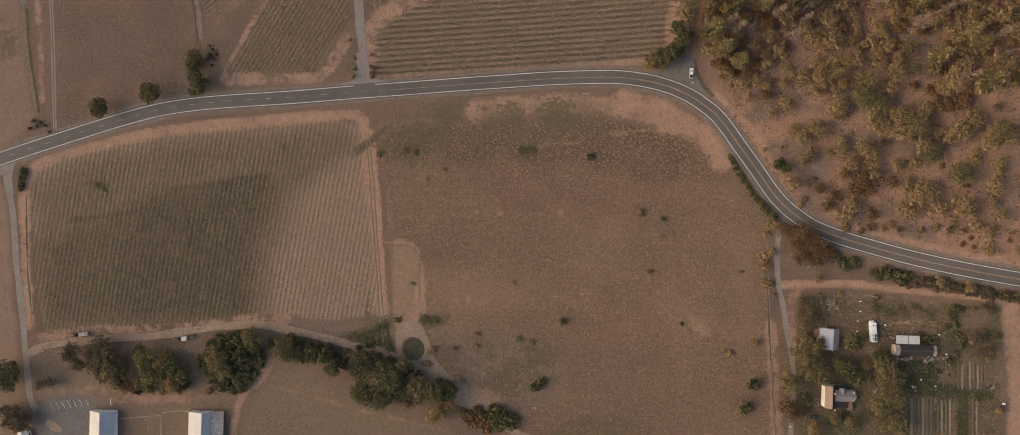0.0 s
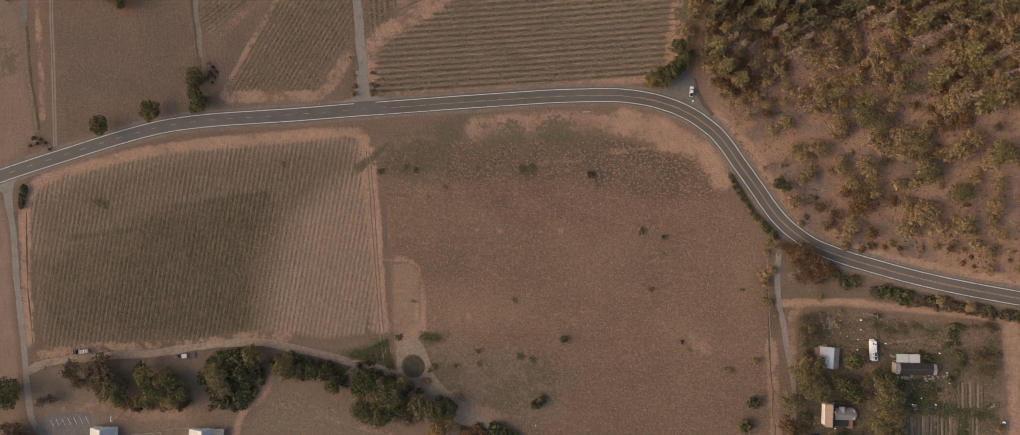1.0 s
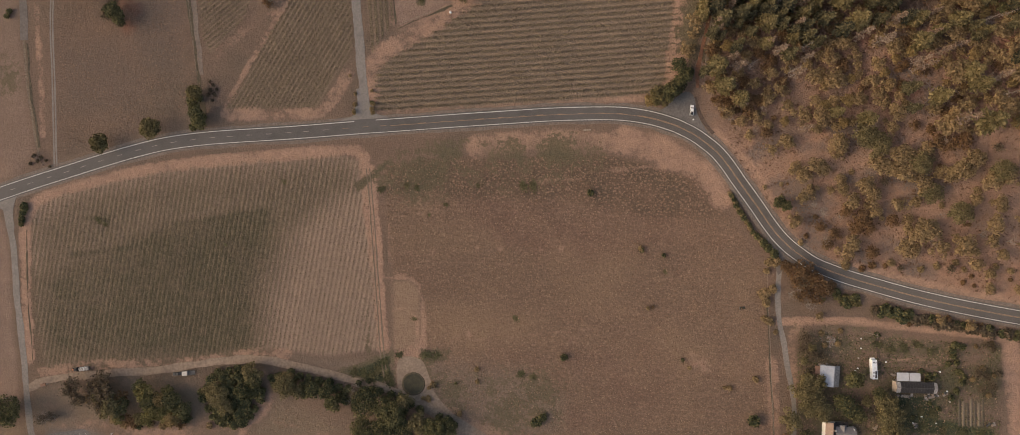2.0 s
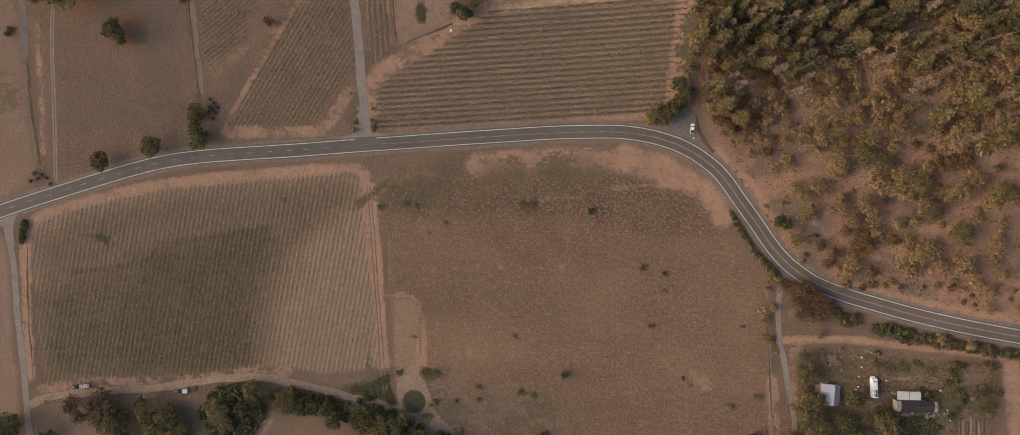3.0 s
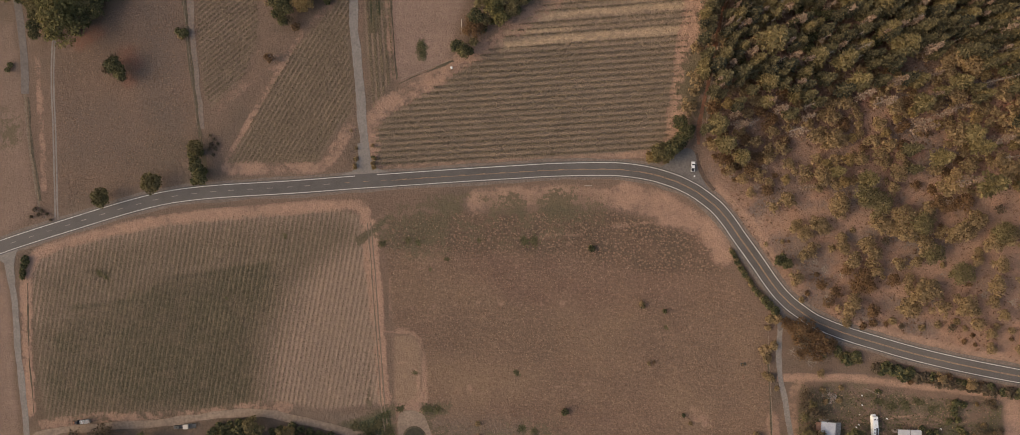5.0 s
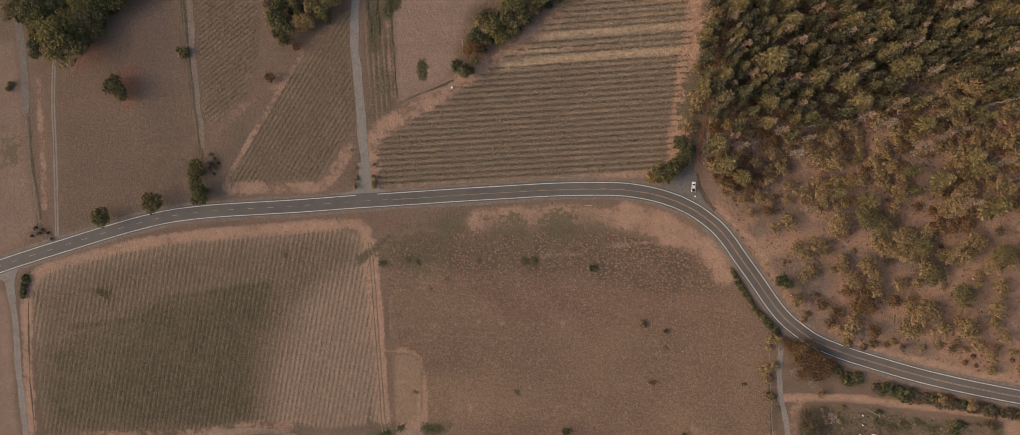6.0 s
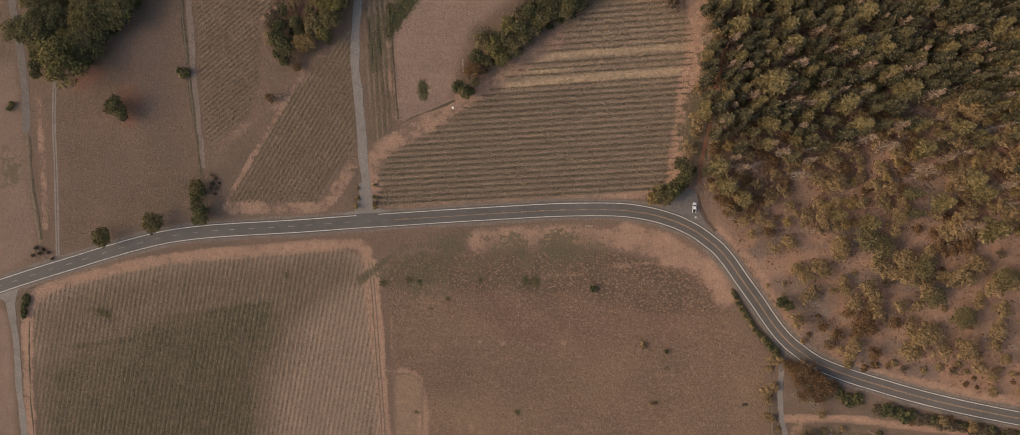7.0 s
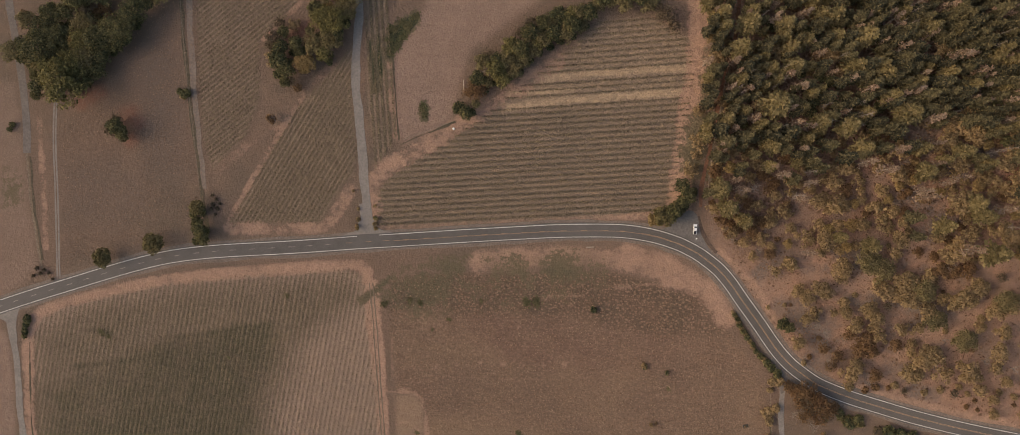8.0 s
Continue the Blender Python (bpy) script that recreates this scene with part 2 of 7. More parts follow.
GREENS = [  # patches where the grass is still green: plan polygon, sheet, strength, softness
    ([(575, 215), (600, 185), (650, 165), (700, 168), (715, 160), (705, 190), (690, 225), (640, 245), (590, 250)], 0, 0.56, 6),
    ([(592, 190), (760, 196), (940, 186), (960, 205), (880, 232), (760, 246), (600, 262)], 0, 0.24, 7),
    ([(1085, 300), (1078, 260), (1096, 160), (1120, 50), (1110, 300)], 8, 0.5, 4),
    ([(735, 162), (800, 158), (820, 185), (800, 200), (745, 198)], 0, 0.53, 5),
    ([(815, 160), (880, 145), (935, 165), (930, 190), (850, 205), (810, 205)], 0, 0.53, 6),
    ([(520, 515), (560, 505), (600, 485), (607, 540), (570, 535)], 0, 0.95, 2.5),
    ([(592, 90), (596, 45), (640, 14), (648, 32), (612, 72), (600, 95)], 8, 1.0, 2.0),
    ([(645, 155), (655, 152), (662, 165), (656, 185), (645, 182)], 8, 1.0, 2.0),
    ([(566, 75), (582, 60), (590, 100), (582, 140)], 8, 0.6, 2.0),
    ([(690, 570), (780, 520), (850, 520), (880, 560), (840, 600), (780, 640)], 0, 0.38, 16),
    ([(800, 640), (900, 620), (1020, 650), (1010, 668), (850, 690)], 0, 0.35, 10),
    ([(1368, 550), (1440, 550), (1446, 585), (1530, 600), (1530, 618), (1420, 612), (1375, 606)], 0, 1.0, 2.0),
    ([(1440, 606), (1462, 606), (1460, 640), (1446, 668), (1432, 700), (1430, 640)], 0, 0.9, 2.0),
    ([(620, 500), (700, 520), (800, 540), (830, 570), (760, 610), (690, 570)], 0, 0.42, 8),
    ([(645, 485), (690, 482), (688, 500), (650, 505)], 0, 0.7, 2.5),
    ([(1228, 450), (1300, 446), (1420, 458), (1535, 478), (1535, 690), (1228, 690)], 0, 0.36, 8),
    ([(1330, 455), (1420, 462), (1460, 475), (1440, 500), (1370, 490), (1330, 480)], 0, 0.7, 4),
    ([(1484, 500), (1530, 490), (1535, 545), (1500, 556), (1482, 540)], 0, 0.72, 4),
    ([(1440, 500), (1480, 480), (1490, 530), (1470, 560), (1450, 545)], 0, 0.8, 4),
    ([(1468, 612), (1492, 612), (1494, 700), (1468, 700)], 0, 0.9, 1.5),
    ([(1226, 560), (1300, 545), (1345, 560), (1385, 600), (1385, 700), (1230, 700)], 0, 0.6, 6),
    ([(1280, 628), (1330, 632), (1330, 700), (1255, 700), (1262, 640)], 0, 0.8, 3),
    ([(1222, 445), (1300, 455), (1320, 480), (1360, 460), (1450, 470), (1450, 500), (1330, 500), (1230, 540)], 0, 0.35, 8),
    ([(1040, 240), (1068, 160), (1092, 60), (1110, 60), (1085, 250), (1062, 300)], 8, 0.55, 4),
    ([(560, 400), (575, 560), (560, 560)], 0, 0.3, 4),
    ([(0, 30), (30, 40), (25, 95), (0, 95)], 0, 0.3, 6),
    ([(598, 297), (607, 305), (577, 331), (552, 347), (547, 339), (570, 318)], 4, 0.8, 1.6),
    ([(565, 62), (572, 58), (580, 142), (574, 142)], 8, 1.0, 1.0),
    ([(577, 52), (585, 52), (590, 116), (582, 122)], 8, 1.0, 1.0),
    ([(1160, 395), (1170, 380), (1180, 400), (1172, 440)], 4, 0.5, 2),
]
GREENS = [(plan(p, s), k, soft) for p, s, k, soft in GREENS]
PALES = [  # worn, pale bare soil: line of the plan, sheet, half width, strength
    ([(44, 500), (40, 400), (38, 300), (50, 262), (90, 240), (200, 211), (300, 196), (420, 185), (520, 176), (556, 182), (562, 215), (570, 290), (580, 380), (590, 480)], 0, 2.6, 0.72),
    ([(60, 520), (150, 508), (300, 503), (380, 490), (440, 490)], 0, 2.6, 0.42),
    ([(730, 170), (850, 160), (960, 165), (1040, 190), (1085, 205), (1110, 245)], 0, 5.0, 0.65),
    ([(960, 150), (1020, 165), (1070, 195)], 0, 4.0, 0.7),
    ([(595, 372), (628, 373), (646, 392), (650, 440), (650, 500)], 0, 1.1, 0.5),
    ([(630, 500), (640, 560), (700, 600), (760, 625)], 0, 7.0, 0.6),
    ([(330, 266), (400, 205), (440, 175), (480, 135), (510, 100)], 8, 2.6, 0.18),
    ([(352, 350), (440, 350), (500, 345), (540, 290)], 8, 3.0, 0.48),
    ([(352, 340), (400, 255), (470, 140)], 8, 1.5, 0.4),
    ([(575, 320), (580, 270), (640, 232), (700, 196), (760, 160), (860, 90)], 8, 4.0, 0.58),
    ([(1042, 312), (1053, 230), (1068, 130), (1076, 40), (1078, -40)], 8, 4.6, 1.0),
    ([(580, 352), (700, 347), (860, 340), (1000, 332)], 8, 1.6, 0.55),
    ([(1098, 150), (1160, 215), (1180, 260), (1240, 345), (1290, 352), (1400, 380), (1568, 410)], 0, 3.0, 0.95),
    ([(1180, 200), (1260, 190), (1330, 185)], 0, 5, 0.45),
    ([(1380, 290), (1440, 260), (1500, 235)], 0, 5, 0.5),
    ([(1500, 130), (1440, 140), (1400, 125)], 0, 4, 0.5),
    ([(1555, 468), (1562, 560), (1562, 700)], 0, 3.5, 0.8),
    ([(1340, 520), (1336, 600), (1334, 640)], 0, 1.5, 0.6),
    ([(1185, 500), (1190, 600), (1195, 700)], 0, 2.5, 0.6),
    ([(100, 600), (250, 610), (380, 590), (410, 560)], 0, 3.5, 0.4),
    ([(414, 556), (402, 582), (375, 604), (362, 640), (355, 690)], 0, 1.6, 0.7),
    ([(410, 592), (470, 606), (560, 632), (640, 650), (700, 668)], 0, 0.8, 0.34),
    ([(570, 205), (573, 235), (575, 270), (580, 340), (586, 420), (591, 490), (598, 530)], 0, 1.9, 1.0),
    ([(597, 290), (600, 380), (606, 480), (610, 530)], 0, 0.9, 0.2),
    ([(1198, 438), (1240, 437), (1300, 436), (1360, 442), (1420, 449), (1500, 455), (1545, 463)], 0, 1.5, 0.8),
    ([(1365, 498), (1380, 496), (1410, 494), (1440, 500), (1458, 514)], 0, 0.9, 0.85),
    ([(1228, 446), (1215, 470), (1225, 560)], 0, 2.0, 0.45),
    ([(600, 278), (680, 272), (770, 264)], 0, 0.5, 0.22),
    ([(640, 475), (760, 466), (850, 456), (910, 451), (1040, 440)], 0, 0.5, 0.24),
    ([(795, 225), (830, 223), (885, 220)], 0, 0.7, 0.5),
    ([(600, 350), (700, 345), (780, 352), (830, 362)], 0, 0.5, 0.2),
    ([(940, 205), (1020, 200), (1060, 209)], 0, 1.2, 0.5),
    ([(70, 548), (150, 540), (250, 535), (320, 520)], 0, 5, 0.16),
    ([(70, 575), (110, 598), (200, 612), (300, 606)], 0, 6, 0.2),
    ([(400, 560), (520, 585), (560, 625)], 0, 6, 0.1),
    ([(60, 180), (68, 300), (70, 380)], 8, 1.5, 0.4),
    ([(604, 531), (622, 529), (636, 538), (643, 560), (645, 590)], 4, 0.6, 0.6),
    ([(470, -10), (452, 14), (420, 45), (404, 62)], 8, 1.4, 0.35),
    ([(404, 70), (408, 150), (395, 195)], 8, 2.2, 0.14),
    ([(430, 175), (418, 180), (410, 190), (420, 200), (432, 192)], 8, 1.6, 0.24),
    ([(598, 80), (602, 150), (610, 212)], 8, 1.6, 0.4),
    ([(1250, 345), (1330, 372), (1420, 394), (1568, 418)], 0, 2.0, 0.9),
]
PALES = [(spline(plan(p, s), 4), w, k) for p, s, w, k in PALES]

# ---------------------------------------------------------------- ground: one sheet out to the horizon
def spread(lo, hi, step):
    out, far, s = [], 0.0, step
    while far < 2600:
        s *= 1.28
        far += s
        out.append(far)
    out = np.array(out)
    return np.r_[lo - out[::-1], np.arange(lo, hi + step / 2, step), hi + out]


def sheet_mesh(name, xs, ys, zfun):
    X, Y = np.meshgrid(xs, ys)
    X, Y = X.ravel(), Y.ravel()
    nx, ny = len(xs), len(ys)
    me = bpy.data.meshes.new(name)
    me.vertices.add(nx * ny)
    me.vertices.foreach_set("co", np.c_[X, Y, zfun(X, Y)].ravel())
    i = (np.arange(ny - 1)[:, None] * nx + np.arange(nx - 1)).ravel()
    f = np.c_[i, i + 1, i + nx + 1, i + nx].ravel()
    n = len(i)
    me.loops.add(4 * n)
    me.loops.foreach_set("vertex_index", f)
    me.polygons.add(n)
    me.polygons.foreach_set("loop_start", np.arange(n) * 4)
    me.polygons.foreach_set("loop_total", np.full(n, 4))
    me.update(calc_edges=True)
    me.shade_smooth()
    return me, np.c_[X, Y]


g_me, GP = sheet_mesh("ground", spread(-285, 285, 1.4), spread(-140, 215, 1.4), height)
near = (abs(GP[:, 0]) < 300) & (GP[:, 1] > -160) & (GP[:, 1] < 240)
NP = GP[near]


def layer(name, values):
    full = np.zeros(len(GP))
    full[near] = values
    g_me.attributes.new(name, "FLOAT", "POINT").data.foreach_set("value", full)


green = np.zeros(len(NP))
for poly, k, soft in GREENS:
    green = np.maximum(green, k * ramp(-soft, soft, inside(NP, poly)))
layer("green", green)
pale = np.zeros(len(NP))
for line, w, k in PALES:
    pale = np.maximum(pale, k * (1 - ramp(w * 0.5, w * 1.7, from_line(NP, line))))
for u, v in ((631, 334), (665, 331), (698, 330), (733, 327), (768, 327), (797, 328), (831, 328), (862, 326), (898, 325), (932, 322), (792, 272), (840, 272), (876, 270), (925, 262)):
    pale = np.maximum(pale, 0.34 * (1 - ramp(0.6, 2.4, np.linalg.norm(NP - plan([(u, v)])[0], axis=1))))
for u, v, r in ((1013, 474, 4), (1070, 500, 5), (1085, 508, 5), (1060, 490, 3), (720, 460, 3), (700, 465, 3), (880, 470, 3)):
    pale = np.maximum(pale, 0.3 * (1 - ramp(r * 0.3, r * 1.3, np.linalg.norm(NP - plan([(u, v)])[0], axis=1))))
layer("pale", pale)
layer("field", ramp(-1.2, 1.2, inside(NP, FIELD)))
layer("loop", ramp(-1.5, 1.5, inside(NP, LOOP)))
for name_, V in (("vine_a", V1), ("vine_b", V2), ("vine_c", V3), ("vine_d", V4), ("vine_e", V5)):
    layer(name_, ramp(-1.5, 1.5, inside(NP, V)))
road_d = from_line(NP, spline(ROAD, 6))
layer("verge", 1 - ramp(4.2, 8.5, road_d))
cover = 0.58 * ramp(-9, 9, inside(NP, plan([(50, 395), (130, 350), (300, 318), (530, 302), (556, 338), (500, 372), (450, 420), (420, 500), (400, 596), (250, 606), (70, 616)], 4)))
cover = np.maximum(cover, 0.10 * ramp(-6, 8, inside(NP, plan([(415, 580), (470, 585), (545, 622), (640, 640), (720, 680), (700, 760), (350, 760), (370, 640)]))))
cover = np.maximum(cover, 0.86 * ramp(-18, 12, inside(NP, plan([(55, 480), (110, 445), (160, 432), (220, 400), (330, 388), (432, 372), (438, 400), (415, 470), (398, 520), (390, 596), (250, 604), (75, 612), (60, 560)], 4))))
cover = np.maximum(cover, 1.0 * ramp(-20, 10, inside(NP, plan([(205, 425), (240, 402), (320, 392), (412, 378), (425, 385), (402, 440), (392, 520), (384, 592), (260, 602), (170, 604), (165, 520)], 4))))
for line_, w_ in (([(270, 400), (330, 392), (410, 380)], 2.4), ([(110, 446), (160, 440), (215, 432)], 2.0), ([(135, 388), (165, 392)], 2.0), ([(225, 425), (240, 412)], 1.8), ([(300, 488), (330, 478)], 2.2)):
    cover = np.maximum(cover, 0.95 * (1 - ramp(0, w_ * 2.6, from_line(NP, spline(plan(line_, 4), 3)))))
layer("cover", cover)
meadow = (np.maximum(ramp(-3, 3, inside(NP, plan([(604, 60), (655, 10), (640, -60), (900, -60), (835, -5), (780, 35), (725, 75), (705, 130), (696, 185), (622, 222), (608, 200)], 8))),
                           0.8 * ramp(-3, 3, inside(NP, plan([(-60, 100), (22, 130), (36, 230), (46, 330), (58, 405), (30, 440), (-60, 470)], 8)))))
layer("meadow", np.maximum(meadow, 0.8 * ramp(-2, 2, inside(NP, plan([(-90, 262), (6, 285), (14, 350), (20, 450), (28, 560), (-90, 560)])))))
layer("clods", ramp(-4, 3, inside(NP, plan([(592, 308), (640, 303), (760, 300), (870, 294), (960, 294), (1020, 314), (1075, 326), (1105, 348), (1118, 385), (1000, 388), (880, 362), (740, 358), (592, 352)], 4))))
straw = np.zeros(len(NP))
south = ramp(-6, 8, inside(NP, plan([(415, 560), (470, 570), (545, 615), (640, 640), (720, 680), (700, 760), (350, 760), (370, 640)])))
south = np.maximum(south, 0.9 * ramp(-4, 5, inside(NP, plan([(46, 525), (95, 535), (200, 532), (300, 522), (318, 545), (300, 600), (135, 600), (60, 612), (44, 600)]))))
south = np.maximum(south, 0.9 * ramp(-4, 5, inside(NP, plan([(-60, 600), (40, 600), (52, 640), (60, 700), (-60, 700)]))))
south = np.maximum(south, 0.7 * ramp(-4, 5, inside(NP, plan([(182, 622), (250, 615), (380, 600), (362, 650), (355, 700), (182, 700)]))))
layer("south", south)
dull = ramp(-8, 8, inside(NP, plan([(640, 500), (700, 505), (790, 515), (865, 560), (850, 615), (780, 632), (700, 590)])))
dull = np.maximum(dull, ramp(-4, 4, inside(NP, plan([(430, 488), (500, 497), (560, 500), (540, 520), (450, 500)]))))
dull = np.maximum(dull, 0.8 * ramp(-6, 6, inside(NP, plan([(60, 560), (100, 575), (120, 610), (60, 605)]))))
layer("dull", dull)
# greyish pasture patches: dull ground and soft tree shade painted in together
layer("dull_and_shade", np.maximum(0.65 * ramp(-9, 9, inside(NP, plan([(195, 70), (270, 60), (288, 180), (278, 290), (215, 270), (215, 150)], 8))), 0.5 * ramp(-9, 9, inside(NP, plan([(95, 250), (180, 240), (230, 300), (200, 350), (100, 340)], 8)))))
for poly, k in (([(650, 525), (740, 530), (830, 545), (800, 585), (700, 590), (655, 580)], 0.9), ([(1000, 570), (1050, 578), (1090, 596), (1075, 622), (1030, 605)], 0.9), ([(850, 440), (980, 450), (960, 540), (860, 520)], 0.45),
                ([(1120, 480), (1165, 470), (1175, 640), (1130, 640)], 0.5), ([(600, 400), (700, 395), (760, 430), (620, 450)], 0.35)):
    straw = np.maximum(straw, k * ramp(-9, 9, inside(NP, plan(poly, 4))))
layer("straw", straw)
rusty = np.zeros(len(NP))
for u, v, r in ((140, 146, 6), (154, 140, 5), (125, 158, 5), (200, 178, 7), (212, 188, 5), (202, 215, 5), (462, 48, 6), (452, 58, 5), (474, 40, 4), (1118, 175, 5), (1130, 165, 4), (1110, 205, 4), (1360, 240, 7), (1340, 250, 6), (1410, 335, 5), (1310, 42, 4), (1560, 270, 6)):
    rusty = np.maximum(rusty, 0.75 * (1 - ramp(r * 0.25, r * 1.25, np.linalg.norm(NP - plan([(u, v)], 8)[0], axis=1))))
layer("rusty", rusty)
layer("dry_alley", ramp(-5, 5, inside(NP, plan([(775, 168), (840, 110), (930, 30), (1000, 26), (1062, 60), (1066, 110), (1058, 158)], 8))))
fallow = np.zeros(len(NP))
for line_, w_ in (([(832, 122), (900, 114), (980, 109), (1058, 103)], 1.3), ([(782, 144), (830, 141), (880, 137)], 1.2), ([(776, 166), (850, 156), (950, 148), (1060, 141)], 1.6)):
    fallow = np.maximum(fallow, 1 - ramp(w_ * 0.6, w_ * 1.5, from_line(NP, spline(plan(line_, 8), 4))))
layer("fallow", fallow)
layer("west", ramp(-10, 10, inside(NP, plan([(-200, 190), (40, 190), (60, 60), (60, -260), (-200, -260)]))))
HILL = plan([(1090, 130), (1140, 200), (1200, 290), (1260, 345), (1400, 385), (1700, 430), (1700, -300), (1080, -300), (1075, 60)])
layer("hill", ramp(-3, 3, inside(NP, HILL)))
DENSE = plan([(1075, 300), (1086, 345), (1130, 395), (1210, 385), (1300, 280), (1400, 190), (1600, 160), (1700, -100), (1100, -100), (1095, 120)], 8)
layer("litter", ramp(-12, 12, inside(NP, DENSE)))
YARD = plan([(75, 605), (140, 607), (180, 622), (180, 700), (60, 700), (55, 640)])
layer("yard", ramp(-2, 2, inside(NP, YARD)))

m, t, b = material("dry_ground", 0.95)


def att(name):
    n = t.nodes.new("ShaderNodeAttribute")
    n.attribute_name = name
    return n.outputs["Fac"]


fine = step_(t, noise_(t, 0.75, 6, 0.8), 0.40, 0.60)
tuft = step_(t, noise_(t, 2.6, 5, 0.75), 0.38, 0.62)
wide = step_(t, noise_(t, 16, 6, 0.65), 0.38, 0.62)
vast = step_(t, noise_(t, 70, 5, 0.6), 0.40, 0.60)
streak = step_(t, noise_(t, 1.6, 5, 0.7, (0.06, 1, 1), 0.04), 0.40, 0.62)
c = mix(t, wide, (0.152, 0.103, 0.075), (0.118, 0.086, 0.064))
c = mix(t, math_(t, "MULTIPLY", vast, 0.6), c, (0.158, 0.101, 0.073))
clod = step_(t, noise_(t, 1.3, 4, 0.8, (0.8, 1.1, 1)), 0.42, 0.60)
fld = mix(t, wide, (0.152, 0.092, 0.068), (0.192, 0.121, 0.084))
fld = mix(t, math_(t, "MULTIPLY", streak, 0.4), fld, (0.142, 0.088, 0.063))
fld = mix(t, math_(t, "MULTIPLY", vast, 0.45), fld, (0.205, 0.138, 0.088))
mown = step_(t, noise_(t, 34, 4, 0.6, (0.35, 1, 1), 0.05), 0.42, 0.60)
fld = mix(t, math_(t, "MULTIPLY", mown, 0.5), fld, (0.142, 0.098, 0.068))
fld = mix(t, math_(t, "MULTIPLY", clod, 0.30), fld, (0.095, 0.060, 0.044))
fld = mix(t, step_(t, clod, 0.3, 0.0, 0, 0.16), fld, (0.30, 0.195, 0.13))
cell = t.nodes.new("ShaderNodeTexVoronoi")
cell.inputs["Scale"].default_value = 0.72
place = t.nodes.new("ShaderNodeTexCoord")
warp = t.nodes.new("ShaderNodeMapping")
warp.inputs["Scale"].default_value = (0.85, 1.15, 1)
t.links.new(place.outputs["Object"], warp.inputs[0])
t.links.new(warp.outputs[0], cell.inputs["Vector"])
lump = step_(t, math_(t, "ADD", cell.outputs["Distance"], math_(t, "MULTIPLY", noise_(t, 1.4, 4, 0.75), 0.8)), 0.55, 0.95)
rough_c = mix(t, lump, (0.222, 0.140, 0.096), mix(t, wide, (0.090, 0.064, 0.044), (0.112, 0.072, 0.050)))
speck = step_(t, noise_(t, 1.1, 4, 0.75), 0.57, 0.66)
line_ = step_(t, noise_(t, 1.1, 4, 0.7, (0.035, 1, 1), 0.055), 0.53, 0.64)
fld = mix(t, math_(t, "MULTIPLY", line_, 0.34), fld, (0.236, 0.147, 0.102))
fld = mix(t, step_(t, lump, 0.4, 1.0, 0, 0.24), fld, (0.112, 0.070, 0.050))
fld = mix(t, step_(t, lump, 0.35, 0.0, 0, 0.26), fld, (0.270, 0.174, 0.120))
fld = mix(t, math_(t, "MULTIPLY", speck, step_(t, vast, 0, 1, 0.22, 0.5)), fld, (0.268, 0.172, 0.118))
fld = mix(t, math_(t, "MULTIPLY", att("straw"), step_(t, tuft, 0, 1, 0.35, 0.8)), fld, (0.228, 0.150, 0.096))
fld = mix(t, math_(t, "MULTIPLY", att("clods"), step_(t, wide, 0, 1, 0.85, 0.6)), fld, rough_c)
c = mix(t, att("field"), c, fld)
c = mix(t, math_(t, "MULTIPLY", att("south"), 0.75), c, mix(t, wide, (0.186, 0.134, 0.092), mix(t, tuft, (0.166, 0.122, 0.084), (0.210, 0.150, 0.102))))
c = mix(t, math_(t, "MULTIPLY", att("dull"), step_(t, tuft, 0, 1, 0.55, 0.8)), c, (0.165, 0.124, 0.094))
# dark pasture tone, partly tree shade put into the ground colour
c = mix(t, math_(t, "MULTIPLY", att("dull_and_shade"), step_(t, tuft, 0, 1, 0.9, 0.5)), c, (0.108, 0.084, 0.070))
c = mix(t, math_(t, "MULTIPLY", att("meadow"), 0.85), c, mix(t, wide, (0.238, 0.160, 0.124), mix(t, tuft, (0.212, 0.144, 0.110), (0.230, 0.152, 0.116))))
# vineyard soil: dull alleys, paler strips midway between the rows
pos = t.nodes.new("ShaderNodeTexCoord")
xyz = t.nodes.new("ShaderNodeSeparateXYZ")
t.links.new(pos.outputs["Object"], xyz.inputs[0])
